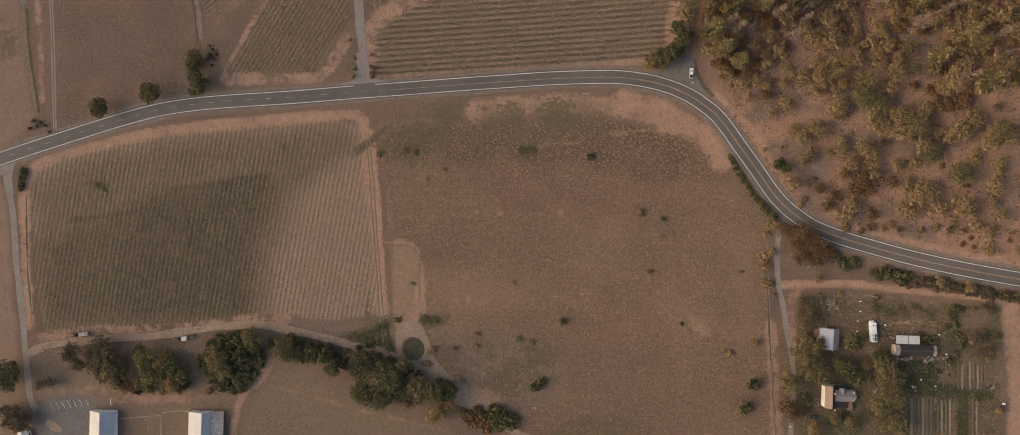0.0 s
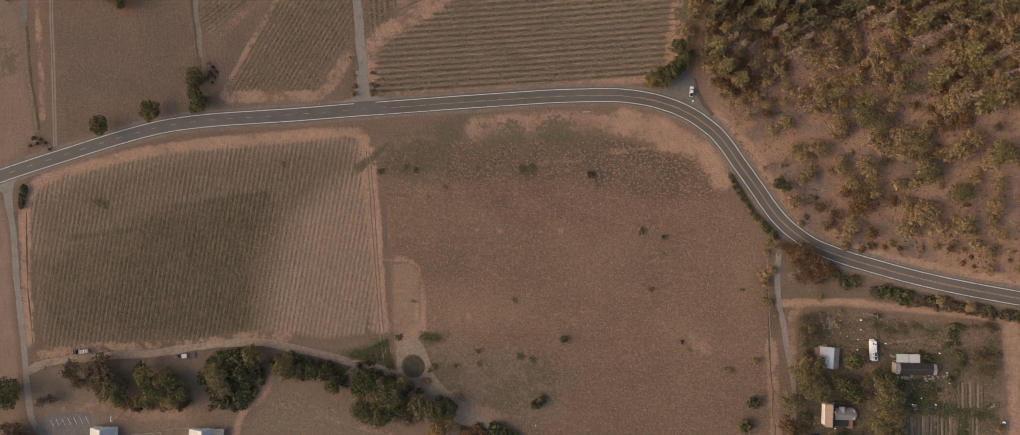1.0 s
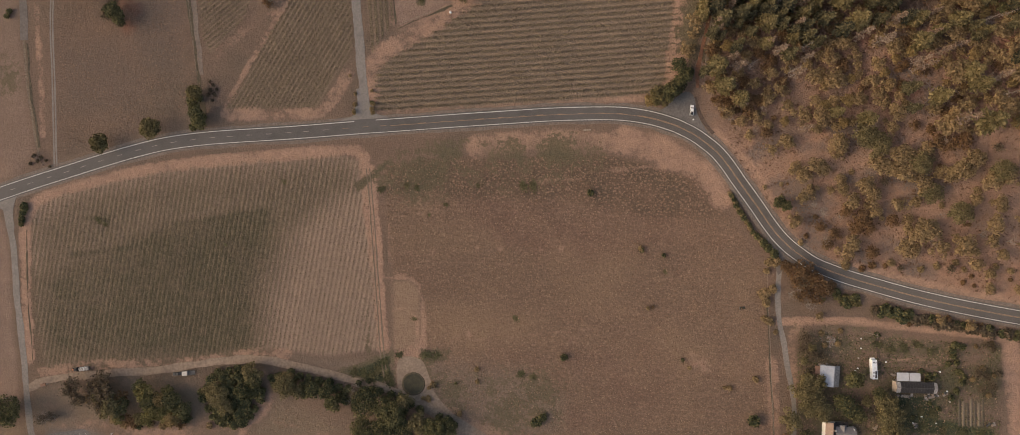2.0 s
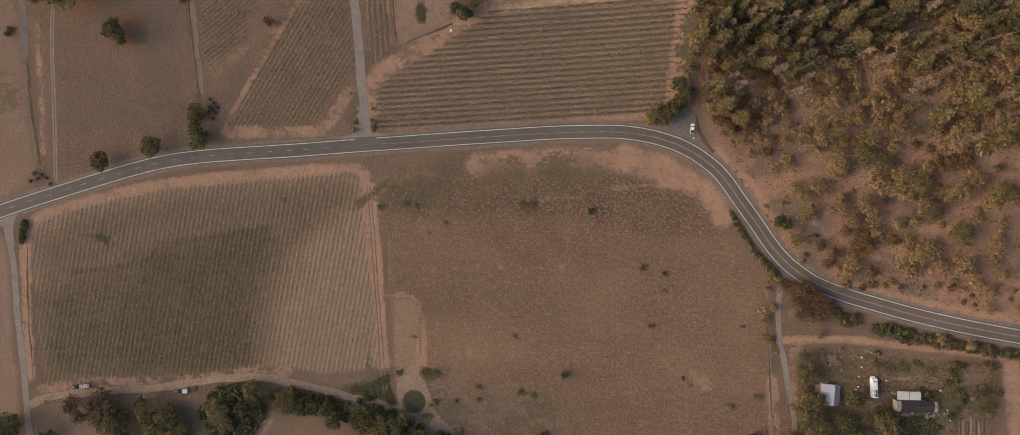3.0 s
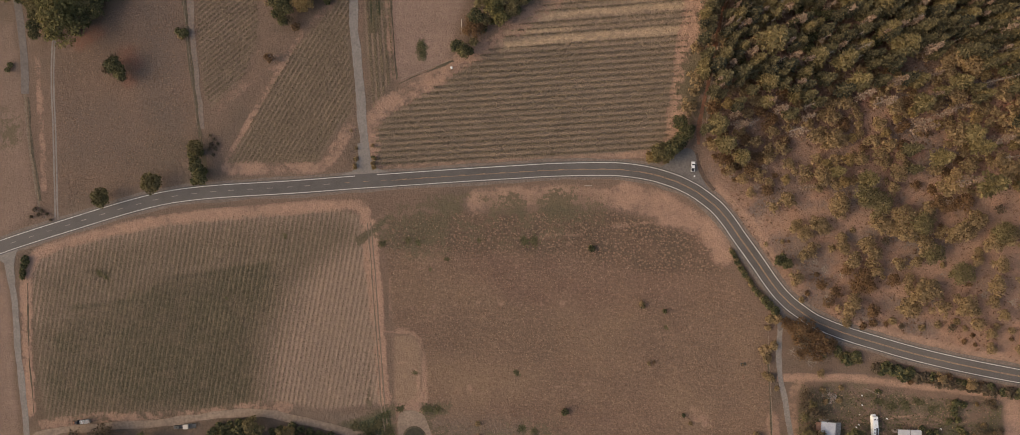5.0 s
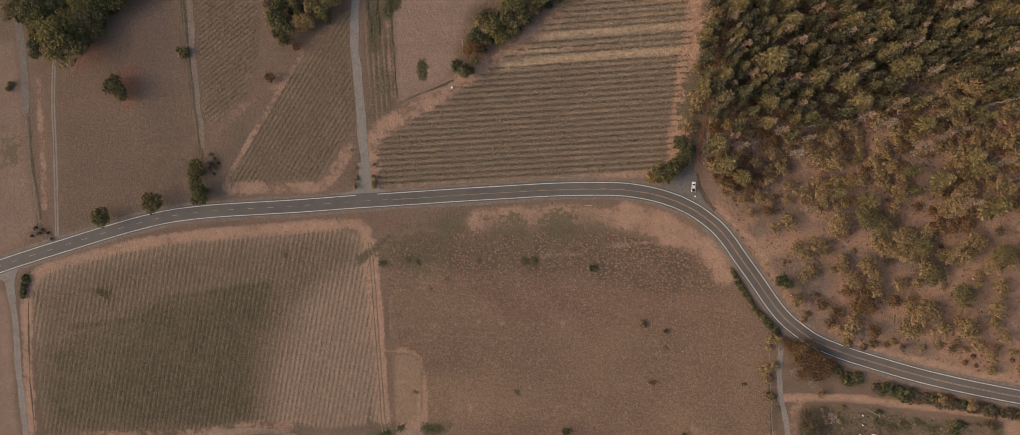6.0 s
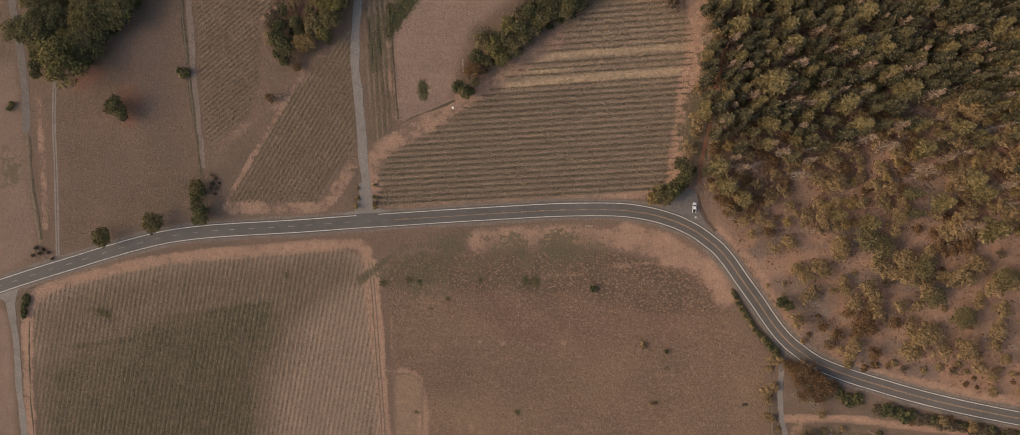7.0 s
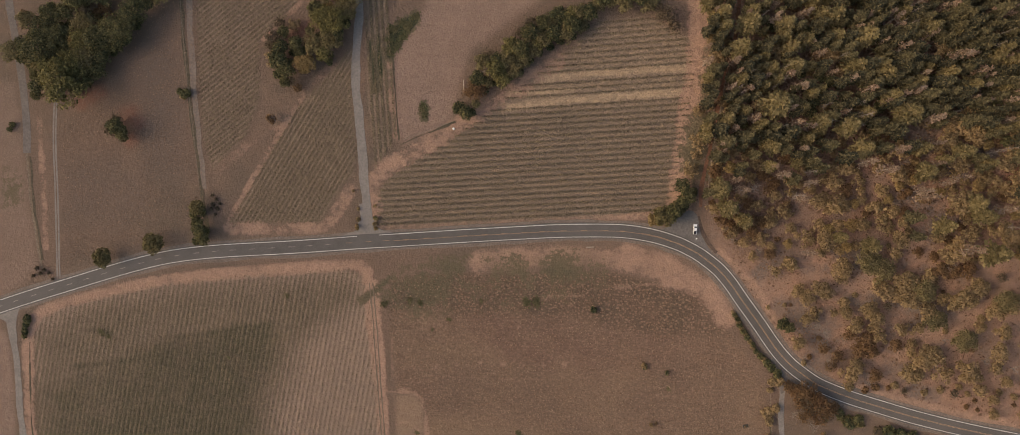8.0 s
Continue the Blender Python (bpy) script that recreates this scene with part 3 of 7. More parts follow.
for name_, turn, gap, alley, strip, k in (("vine_a", 79.0, 2.32, (0.205, 0.145, 0.105), (0.270, 0.185, 0.136), 0.85), ("vine_b", 58.0, 2.15, (0.150, 0.110, 0.075), (0.205, 0.148, 0.102), 0.75),
                                          ("vine_c", 3.0, 2.78, (0.142, 0.106, 0.075), (0.200, 0.144, 0.103), 0.70), ("vine_d", 38.0, 2.05, (0.158, 0.114, 0.080), (0.205, 0.146, 0.103), 0.7),
                                          ("vine_e", 93.5, 2.7, (0.135, 0.102, 0.070), (0.200, 0.142, 0.100), 0.8)):
    q = math_(t, "ADD", math_(t, "MULTIPLY", xyz.outputs[0], -math.sin(radians(turn))), math_(t, "MULTIPLY", xyz.outputs[1], math.cos(radians(turn))))
    q = math_(t, "COSINE", math_(t, "ADD", math_(t, "MULTIPLY", q, 2 * math.pi / gap), math_(t, "MULTIPLY", tuft, 0.7)))
    q = math_(t, "MULTIPLY", step_(t, q, 0.25, -0.85), math_(t, "ADD", math_(t, "MULTIPLY", wide, 0.5), k - 0.3))
    q_first = q if name_ == "vine_a" else q_first
    c = mix(t, att(name_), c, mix(t, q, alley, strip))
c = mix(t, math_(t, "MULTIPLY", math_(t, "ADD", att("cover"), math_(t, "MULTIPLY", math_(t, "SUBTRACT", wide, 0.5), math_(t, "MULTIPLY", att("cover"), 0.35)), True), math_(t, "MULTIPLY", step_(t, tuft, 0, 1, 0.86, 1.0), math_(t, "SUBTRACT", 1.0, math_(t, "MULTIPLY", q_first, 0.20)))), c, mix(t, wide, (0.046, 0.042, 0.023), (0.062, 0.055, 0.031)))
c = mix(t, math_(t, "MULTIPLY", att("dry_alley"), step_(t, tuft, 0, 1, 0.55, 0.3)), c, (0.250, 0.178, 0.122))
c = mix(t, math_(t, "MULTIPLY", att("fallow"), step_(t, tuft, 0, 1, 0.9, 0.6)), c, (0.340, 0.240, 0.155))
c = mix(t, math_(t, "MULTIPLY", att("west"), 0.25), c, (0.135, 0.096, 0.070))
c = mix(t, att("loop"), c, (0.225, 0.150, 0.102))
# the grey noise patches put soft tree shadow into the hill's soil colour
c = mix(t, att("hill"), c, mix(t, wide, (0.272, 0.160, 0.110), mix(t, vast, (0.138, 0.108, 0.092), (0.205, 0.132, 0.098))))
c = mix(t, math_(t, "MULTIPLY", att("litter"), step_(t, tuft, 0, 1, 0.6, 1)), c, mix(t, wide, (0.168, 0.114, 0.086), (0.220, 0.132, 0.092)))
edge = math_(t, "ADD", math_(t, "MULTIPLY", math_(t, "SUBTRACT", tuft, 0.5), 0.5), math_(t, "MULTIPLY", math_(t, "SUBTRACT", wide, 0.5), 0.45))
pl = step_(t, math_(t, "ADD", att("pale"), edge), 0.05, 0.75)
c = mix(t, math_(t, "MULTIPLY", pl, step_(t, att("pale"), 0.02, 0.3)), c, mix(t, tuft, (0.325, 0.200, 0.142), (0.275, 0.170, 0.122)))
gr = step_(t, math_(t, "ADD", att("green"), edge), 0.10, 0.62, 0, 0.95)
c = mix(t, math_(t, "MULTIPLY", gr, step_(t, att("green"), 0.02, 0.2)), c, mix(t, step_(t, att("green"), 0.7, 0.95), mix(t, tuft, (0.082, 0.070, 0.042), (0.115, 0.092, 0.056)), mix(t, tuft, (0.028, 0.038, 0.018), (0.050, 0.056, 0.027))))
c = mix(t, math_(t, "MULTIPLY", att("verge"), step_(t, tuft, 0, 1, 0.4, 0.9)), c, (0.168, 0.116, 0.085))
c = mix(t, math_(t, "MULTIPLY", att("rusty"), step_(t, tuft, 0, 1, 0.5, 0.9)), c, (0.190, 0.078, 0.052))
c = mix(t, att("yard"), c, (0.145, 0.118, 0.098))
c = mix(t, math_(t, "MULTIPLY", fine, 0.17), c, mix(t, 0.6, c, (0.055, 0.038, 0.027)))
c = mix(t, step_(t, fine, 0.35, 0.0, 0, 0.14), c, mix(t, 1.0, c, (1.7, 1.68, 1.66), "MULTIPLY"))
c = mix(t, math_(t, "MULTIPLY", tuft, 0.26), c, mix(t, 0.5, c, (0.070, 0.048, 0.033)))
t.links.new(c, b.inputs["Base Color"])
hb = math_(t, "ADD", math_(t, "MULTIPLY", fine, 0.6), tuft)
bump(t, b, hb, 0.22, 0.7)
MAT["ground"] = m
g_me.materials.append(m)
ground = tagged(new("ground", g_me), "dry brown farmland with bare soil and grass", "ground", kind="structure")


# ---------------------------------------------------------------- roads and tracks, laid on the land
def mesh(name, verts, faces, mat):
    me = bpy.data.meshes.new(name)
    me.from_pydata([tuple(v) for v in verts], [], [tuple(int(i) for i in f) for f in faces])
    me.materials.append(mat)
    me.update()
    return me


def ribbon(name, line, across, mat, lift=0.05, ragged=0.0, step=2.0, seed=1, smooth=True):
    """A strip along line; across: offsets from its middle, left is plus; edges sink into the land."""
    p = spline(line, step) if smooth else line
    d = np.gradient(p, axis=0)
    d /= np.linalg.norm(d, axis=1)[:, None]
    nrm = np.c_[-d[:, 1], d[:, 0]]
    rnd = np.random.RandomState(seed)
    cols = [across[0] + np.sign(across[0] - across[-1]) * 0.25, *across, across[-1] - np.sign(across[0] - across[-1]) * 0.25]
    V = []
    jit = [np.convolve(rnd.randn(len(p) + 8), np.ones(5) / 5, "same")[4:-4] * ragged for _ in range(2)]
    for k, o in enumerate(cols):
        off = o + (jit[0] if k < 2 else jit[1] if k >= len(cols) - 2 else 0)
        q = p + nrm * np.reshape(off * np.ones(len(p)), (-1, 1))
        V.append(np.c_[q, height(q[:, 0], q[:, 1]) + (-0.12 if k in (0, len(cols) - 1) else lift)])
    n, kk = len(p), len(cols)
    V = np.stack(V, 1).reshape(-1, 3)
    F = [(i * kk + j, i * kk + j + 1, (i + 1) * kk + j + 1, (i + 1) * kk + j) for i in range(n - 1) for j in range(kk - 1)]
    F = [f[::-1] if across[0] > across[-1] else f for f in F]
    return mesh(name, V, F, mat)


def lay(name, line, half, mat, lift, label, ragged=0.0, category="track", seed=1, off=0.0):
    across = [off + half, off + half / 3, off - half / 3, off - half]
    return tagged(new(name, ribbon(name, line, across, mat, lift, ragged, seed=seed)), label, category, kind="structure")


lay("road_shoulder", ROAD, 5.2, MAT["shoulder"], 0.04, "dusty grey-brown gravel shoulder beside the asphalt road", 0.55, "road")
road = lay("road", ROAD, 3.85, MAT["asphalt"], 0.09, "grey two-lane asphalt country road with worn lanes", 0.12, "road")
r_line = spline(ROAD, 1.0)
d_ = np.gradient(r_line, axis=0)
d_ /= np.linalg.norm(d_, axis=1)[:, None]
R_N = np.c_[-d_[:, 1], d_[:, 0]]
gap = [int(np.argmin(np.linalg.norm(r_line - G(u_, v_).xy, axis=1))) for u_, v_ in ((548, 141), (577, 139))]   # gravel from the farm track covers the line here
for bit in (r_line[:gap[0]], r_line[gap[1]:]):
    tagged(new("edge_line_north", ribbon("edge_line_north", bit, [3.25, 2.99], MAT["white_line"], 0.105, 0.015, smooth=False)), "worn white edge line painted on asphalt", "road marking", kind="structure")
lay("edge_line_south", ROAD, 0.13, MAT["white_line"], 0.105, "worn white edge line painted on asphalt", 0.015, "road marking", off=-3.12)
solid_from = int(np.argmin(np.linalg.norm(r_line - G(600, 137.5).xy, axis=1)))
double_from = int(np.argmin(np.linalg.norm(r_line - G(985, 122).xy, axis=1)))
tagged(new("centre_line", ribbon("centre_line", r_line[solid_from:], [-0.12, -0.24], MAT["yellow_line"], 0.105, smooth=False)), "worn yellow solid centre line on asphalt", "road marking", kind="structure")
tagged(new("centre_line", ribbon("centre_line", r_line[double_from:], [0.24, 0.12], MAT["yellow_line"], 0.105, smooth=False)), "worn yellow solid centre line on asphalt", "road marking", kind="structure")
run = np.r_[0, np.cumsum(np.linalg.norm(np.diff(r_line, axis=0), axis=1))]
start = run[int(np.argmin(np.linalg.norm(r_line - G(15, 239).xy, axis=1)))] - 12 * 9.75
while start < run[double_from]:
    a = int(np.searchsorted(run, start))
    tagged(new("centre_dash", ribbon("centre_dash", r_line[a:a + 4], [0.16, 0.05], MAT["yellow_line"] if start > run[solid_from] - 30 else MAT["worn_line"], 0.106, smooth=False)),
           "short worn centre dash painted on asphalt", "road marking", "centre dashes", "structure")
    start += 9.75
lay("north_track", NORTH_TRACK, 2.1, MAT["gravel"], 0.05, "pale grey gravel farm track", 0.5, seed=3)
lay("west_drive", WEST_DRIVE, 1.6, MAT["gravel"], 0.05, "grey gravel farm drive beside the vineyard", 0.35, seed=4)
for k, off in enumerate((0.62, -0.62)):
    lay("two_rut_track", TWO_RUT, 0.34, MAT["gravel"], 0.035, "pale wheel rut of a track across dry pasture", 0.1, seed=5 + k, off=off)
lay("grey_track", GREY_TRACK, 1.9, MAT["grey_track"], 0.045, "grey gravel track under the trees", 0.25, seed=6)
lay("ditch", DITCH, 0.5, MAT["rut"], 0.03, "narrow dark ditch along the track", 0.3, "ditch", seed=7)
lay("farm_track", FARM_TRACK, 1.9, MAT["dirt"], 0.04, "packed brown dirt farm track", 0.6, seed=8)
lay("lane", LANE, 1.1, MAT["gravel"], 0.05, "narrow grey gravel lane to the house", 0.35, seed=10)
for k, off in enumerate((-1.5, -3.2)):
    lay("wheel_rut", DIVIDER, 0.26, MAT["rut"], 0.04, "dark wheel rut along the field track", 0.12, "rut", seed=20 + k, off=off)
for pts, sh, half, off, seed in (([(274, -60), (281, 40), (290, 130), (300, 220), (311, 300), (318, 350)], 8, 0.95, 0.0, 41), ([(1177, 400), (1181, 460), (1185, 540), (1190, 620), (1194, 700)], 0, 0.4, 0.0, 42),
                               ([(42, 240), (50, 320), (62, 400)], 8, 0.45, 1.2, 43), ([(615, 222), (655, 205), (700, 186)], 8, 0.22, 0, 44), ([(602, 60), (608, 140), (613, 215)], 8, 0.25, 0, 45),
                               ([(40, 300), (42, 400), (50, 500)], 0, 0.3, 0, 46)):
    lay("fence_strip", plan(pts, sh), half, MAT["fence_grass"], 0.05, "unmown dull grass strip along a fence", 0.6, "grass strip", seed, off)
lay("headland_track", plan([(288, -40), (292, 40), (297, 120), (303, 200), (313, 290)], 8), 1.5, MAT["headland"], 0.04, "grey-brown headland track between fence and vines", 0.5, "track", 52)
# dark strip along the bend: earth cut with its shadow painted into the colour
lay("shaded_bend_cut", plan([(1067, 92), (1072, 112), (1080, 129), (1088, 139), (1096, 148)]), 0.8, MAT["cut"], 0.05, "dark strip of earth cut and painted shade beside the bend", 0.3, "ditch", 48)
# narrow dark strip running south past the motorhome
lay("garden_dark_strip", plan([(1347, 458), (1348, 475), (1350, 492), (1350, 505)]), 0.55, MAT["cut"], 0.05, "narrow dark strip beside the motorhome", 0.25, "ditch", 49)
lay("fire_break", plan([(1140, -40), (1131, 50), (1116, 110), (1103, 168), (1091, 230), (1079, 285), (1077, 318)], 8), 0.8, MAT["red_dirt"], 0.05, "narrow rust-brown dirt track along the forest edge", 0.4, "track", 51)
for k, (pts, half) in enumerate((([(561.5, 312), (563, 326), (565, 352)], 2.8), ([(564, 338), (565.5, 352), (567, 366)], 4.6))):
    lay("track_mouth", plan(pts, 8), half, MAT["gravel"], 0.055 + 0.006 * k, "pale gravel spread where the track meets the road", 0.5, "track", 60 + k)
# ---------------------------------------------------------------- plants: builders
def part(name, data, mat, parent, label=""):
    """One mesh object under a thing or a part; data is a mesh or a bmesh."""
    if not isinstance(data, bpy.types.Mesh):
        me = bpy.data.meshes.new(name)
        data.to_mesh(me)
        data.free()
        data = me
    if mat and not data.materials:
        data.materials.append(mat)
    ob = new(name, data)
    ob.parent = parent
    return tagged(ob, label)


def empty(name, m=None):
    ob = new(name)
    ob.empty_display_size = 0.5
    if m:
        ob.matrix_basis = m
    return ob


def cards(name, C, N, size, mat, rnd, long=1.0, axis=None):
    """Leaf clumps: small uneven four-cornered blades at C that face N, with a bent corner."""
    n = len(C)
    N = N / np.maximum(1e-6, np.linalg.norm(N, axis=1))[:, None]
    ref = rnd.randn(n, 3) if axis is None else axis
    U = np.cross(N, ref)
    U /= np.maximum(1e-6, np.linalg.norm(U, axis=1))[:, None]
    W = np.cross(U, N) * long
    s = np.reshape(size * np.ones(n), (-1, 1)) * 0.5
    V = []
    for a, b_ in ((-1, -1), (1, -1), (1, 1), (-1, 1)):
        ja, jb = 1 + 0.45 * rnd.uniform(-1, 1, (n, 1)), 1 + 0.45 * rnd.uniform(-1, 1, (n, 1))
        V.append(C + (U * a * ja + W * b_ * jb + N * rnd.uniform(-0.5, 0.3, (n, 1))) * s)
    V = np.stack(V, 1).reshape(-1, 3)
    me = bpy.data.meshes.new(name)
    me.vertices.add(4 * n)
    me.vertices.foreach_set("co", V.ravel())
    me.loops.add(4 * n)
    me.loops.foreach_set("vertex_index", np.arange(4 * n))
    me.polygons.add(n)
    me.polygons.foreach_set("loop_start", np.arange(n) * 4)
    me.polygons.foreach_set("loop_total", np.full(n, 4))
    me.update(calc_edges=True)
    me.materials.append(mat)
    return me


def limb(V, F, a, b_, ra, rb, sides=5):
    """Adds a tapered limb from a to b_ to the lists."""
    a, b_ = np.array(a, float), np.array(b_, float)
    d = (b_ - a) / max(1e-6, np.linalg.norm(b_ - a))
    u = np.cross(d, (0.3, 0.9, 0.2) if abs(d[2]) > 0.8 else (0, 0, 1))
    u /= np.linalg.norm(u)
    w = np.cross(d, u)
    o = len(V)
    for p, r in ((a, ra), (b_, rb)):
        for i in range(sides):
            q = 2 * math.pi * i / sides
            V.append(p + r * (u * math.cos(q) + w * math.sin(q)))
    F += [(o + i, o + (i + 1) % sides, o + sides + (i + 1) % sides, o + sides + i) for i in range(sides)]
    F.append(tuple(o + sides + i for i in range(sides)))


def broadleaf(name, seed, r, h, leaf, lobes=11, count=1000, size=0.75, base=0.32, wild=0.3):
    """A broad tree: forked tapered trunk, a crown of lobes made of leaf clumps."""
    rnd = np.random.RandomState(seed)
    top = empty(name)
    V, F, L = [], [], []
    fork = np.array([0, 0, h * base])
    limb(V, F, (0, 0, -0.4), fork, 0.045 * h, 0.03 * h, 7)
    for i in range(lobes):
        q = 2.4 * i + rnd.uniform(-0.4, 0.4)
        d = r * (0.25 + 0.5 * math.sqrt((i + 0.5) / lobes)) * (1 + wild * rnd.uniform(-1, 1))
        z = h * (0.60 + 0.20 * (1 - (d / r) ** 2) + 0.10 * rnd.uniform(-1, 1))
        c = np.array([d * math.cos(q), d * math.sin(q), z])
        L.append((c, r * rnd.uniform(0.30, 0.48) * (11 / lobes) ** 0.35))
        limb(V, F, fork, c * (0.85, 0.85, 0.93), 0.018 * h, 0.006 * h, 4)
    L.append((np.array([0, 0, h * 0.80]), r * 0.45))
    C, N = [], []
    share = np.array([q[1] ** 2 for q in L])
    for (c, lr), k in zip(L, (share / share.sum() * count).astype(int)):
        v = rnd.randn(k, 3)
        v[:, 2] = np.abs(v[:, 2]) * 1.0 - 0.35
        v /= np.linalg.norm(v, axis=1)[:, None]
        C.append(c + v * lr * (1, 1, 0.75) * rnd.uniform(0.58, 1.24, (k, 1)))
        N.append(v + 0.55 * rnd.randn(k, 3) + (0, 0, 0.35))
    C, N = np.vstack(C), np.vstack(N)
    part("trunk", mesh("trunk", V, F, MAT["bark"]), None, top)
    part("crown", cards("crown", C, N, size * rnd.uniform(0.6, 1.3, len(C)), leaf, rnd), None, top)
    return top


def conifer(name, seed, r, h, leaf, layers=13, size=0.62):
    """A needle tree: straight trunk, whorls of drooping boughs."""
    rnd = np.random.RandomState(seed)
    top = empty(name)
    V, F, C, N, A = [], [], [], [], []
    limb(V, F, (0, 0, -0.4), (0, 0, h * 0.98), 0.018 * h, 0.02, 6)
    for i in range(layers):
        f = i / (layers - 1)
        z0 = h * (0.40 + 0.58 * f)
        reach = r * (1 - f) ** 0.62 * rnd.uniform(0.8, 1.1) + 0.25
        for k in range(max(5, int(9 - 3 * f))):
            q = rnd.uniform(0, 6.283)
            e = np.array([math.cos(q), math.sin(q), 0.0])
            ln = reach * rnd.uniform(0.7, 1.12)
            tip = e * ln + np.array([0, 0, z0 - 0.16 * ln])
            limb(V, F, (0, 0, z0), tip, 0.05, 0.012, 3)
            m_ = max(4, int(ln / 0.27))
            s = (np.arange(m_) + 0.6) / m_
            side = np.array([-e[1], e[0], 0])
            pts = np.array([0, 0, z0]) + s[:, None] * (tip - (0, 0, z0))
            pts = pts + side * rnd.uniform(-1, 1, (m_, 1)) * (0.10 + 0.30 * np.sin(3.0 * np.minimum(s, 0.98)))[:, None] * ln
            C.append(pts + rnd.uniform(-0.12, 0.12, (m_, 3)))
            N.append(np.array([0, 0, 1.0]) + 0.45 * rnd.randn(m_, 3))
            A.append(np.repeat(e[None], m_, 0))
    C, N, A = np.vstack(C), np.vstack(N), np.vstack(A)
    part("trunk", mesh("trunk", V, F, MAT["bark"]), None, top)
    part("crown", cards("crown", C, N, size * rnd.uniform(0.7, 1.3, len(C)), leaf, rnd, 2.0, A), None, top)
    return top


def dead_conifer(name, seed, r, h, needles):
    """A dead needle tree: bleached trunk with bare boughs, some still with dry needles."""
    rnd = np.random.RandomState(seed)
    top = empty(name)
    V, F, C = [], [], []
    limb(V, F, (0, 0, -0.4), (rnd.uniform(-0.5, 0.5), rnd.uniform(-0.5, 0.5), h), 0.011 * h, 0.03, 6)
    for i in range(40):
        f = rnd.uniform(0.25, 0.98)
        q = rnd.uniform(0, 6.283)
        ln = (r * (1 - f) ** 0.7 + 0.3) * rnd.uniform(0.5, 1.15)
        e = np.array([math.cos(q), math.sin(q), rnd.uniform(-0.2, 0.35)])
        a = np.array([0, 0, h * f])
        limb(V, F, a, a + e * ln, 0.05, 0.02, 3)
        for s in (0.5, 0.75):
            w = np.array([math.cos(q + rnd.choice([-0.8, 0.8])), math.sin(q + rnd.choice([-0.8, 0.8])), 0.1])
            limb(V, F, a + e * ln * s, a + e * ln * s + w * ln * 0.35, 0.035, 0.018, 3)
            C.append(a + e * ln * s)
            C.append(a + e * ln)
    part("trunk", mesh("trunk", V, F, MAT["dead_wood"]), None, top)
    if needles:
        C = np.repeat(np.array(C), 2, 0)
        C = C + 0.26 * rnd.randn(*C.shape)
        part("dry_needles", cards("dry_needles", C, 0.8 * rnd.randn(*C.shape) + (0, 0, 1), 0.36 * rnd.uniform(0.6, 1.4, len(C)), MAT["dead_needle"], rnd, 1.6), None, top)
    return top


def bare_tree(name, seed, r, h, leaf=None, count=160):
    """A thin-crowned tree: many fine limbs, few leaves."""
    rnd = np.random.RandomState(seed)
    top = empty(name)
    V, F, C = [], [], []
    limb(V, F, (0, 0, -0.3), (0, 0, h * 0.3), 0.035 * h, 0.028 * h, 6)
    for i in range(9):
        q = 2.4 * i
        a = np.array([0, 0, h * 0.28])
        b_ = np.array([math.cos(q) * r * 0.5, math.sin(q) * r * 0.5, h * rnd.uniform(0.5, 0.75)])
        limb(V, F, a, b_, 0.016 * h, 0.009 * h, 4)
        for k in range(7):
            c = b_ + rnd.randn(3) * (r * 0.32, r * 0.32, h * 0.1) + (0, 0, h * 0.12)
            limb(V, F, b_, c, 0.007 * h, 0.0025 * h, 3)
            C += [c, (b_ + c) / 2]
    part("trunk", mesh("trunk", V, F, MAT["dead_wood"] if leaf is None else MAT["bark"]), None, top)
    if leaf:
        C = np.repeat(np.array(C), 4, 0)
        C = C + rnd.randn(*C.shape) * r * 0.10
        part("crown", cards("crown", C, rnd.randn(*C.shape) + (0, 0, 0.8), 0.55 * rnd.uniform(0.6, 1.3, len(C)), leaf, rnd), None, top)
    return top


def bush(name, seed, r, h, leaf, count=260, size=0.56):
    """A low shrub of several stems and mounded leaf clumps."""
    rnd = np.random.RandomState(seed)
    top = empty(name)
    V, F, C, N = [], [], [], []
    for i in range(7):
        q = 2.4 * i
        c = np.array([math.cos(q), math.sin(q), 0]) * r * rnd.uniform(0.15, 0.62) + (0, 0, h * rnd.uniform(0.4, 0.65))
        limb(V, F, (0, 0, -0.2), c, 0.07, 0.025, 4)
        v = rnd.randn(count // 7, 3)
        v[:, 2] = np.abs(v[:, 2]) - 0.3
        v /= np.linalg.norm(v, axis=1)[:, None]
        C.append(c + v * (r * 0.45, r * 0.45, h * 0.38) * rnd.uniform(0.7, 1.15, (len(v), 1)))
        N.append(v + 0.6 * rnd.randn(len(v), 3) + (0, 0, 0.3))
    C, N = np.vstack(C), np.vstack(N)
    C[:, 2] = np.maximum(C[:, 2], 0.08)
    part("stem_cluster", mesh("stem_cluster", V, F, MAT["bark"]), None, top)
    part("crown", cards("crown", C, N, size * rnd.uniform(0.6, 1.3, len(C)), leaf, rnd), None, top)
    return top


KIND = {}


def kind(key, makers, r, h, name, label, category="tree"):
    """A set of models of one kind, of crown radius r and height h, standing aside until copied."""
    KIND[key] = (makers, r, h, name, label, category)


MODELS = {}


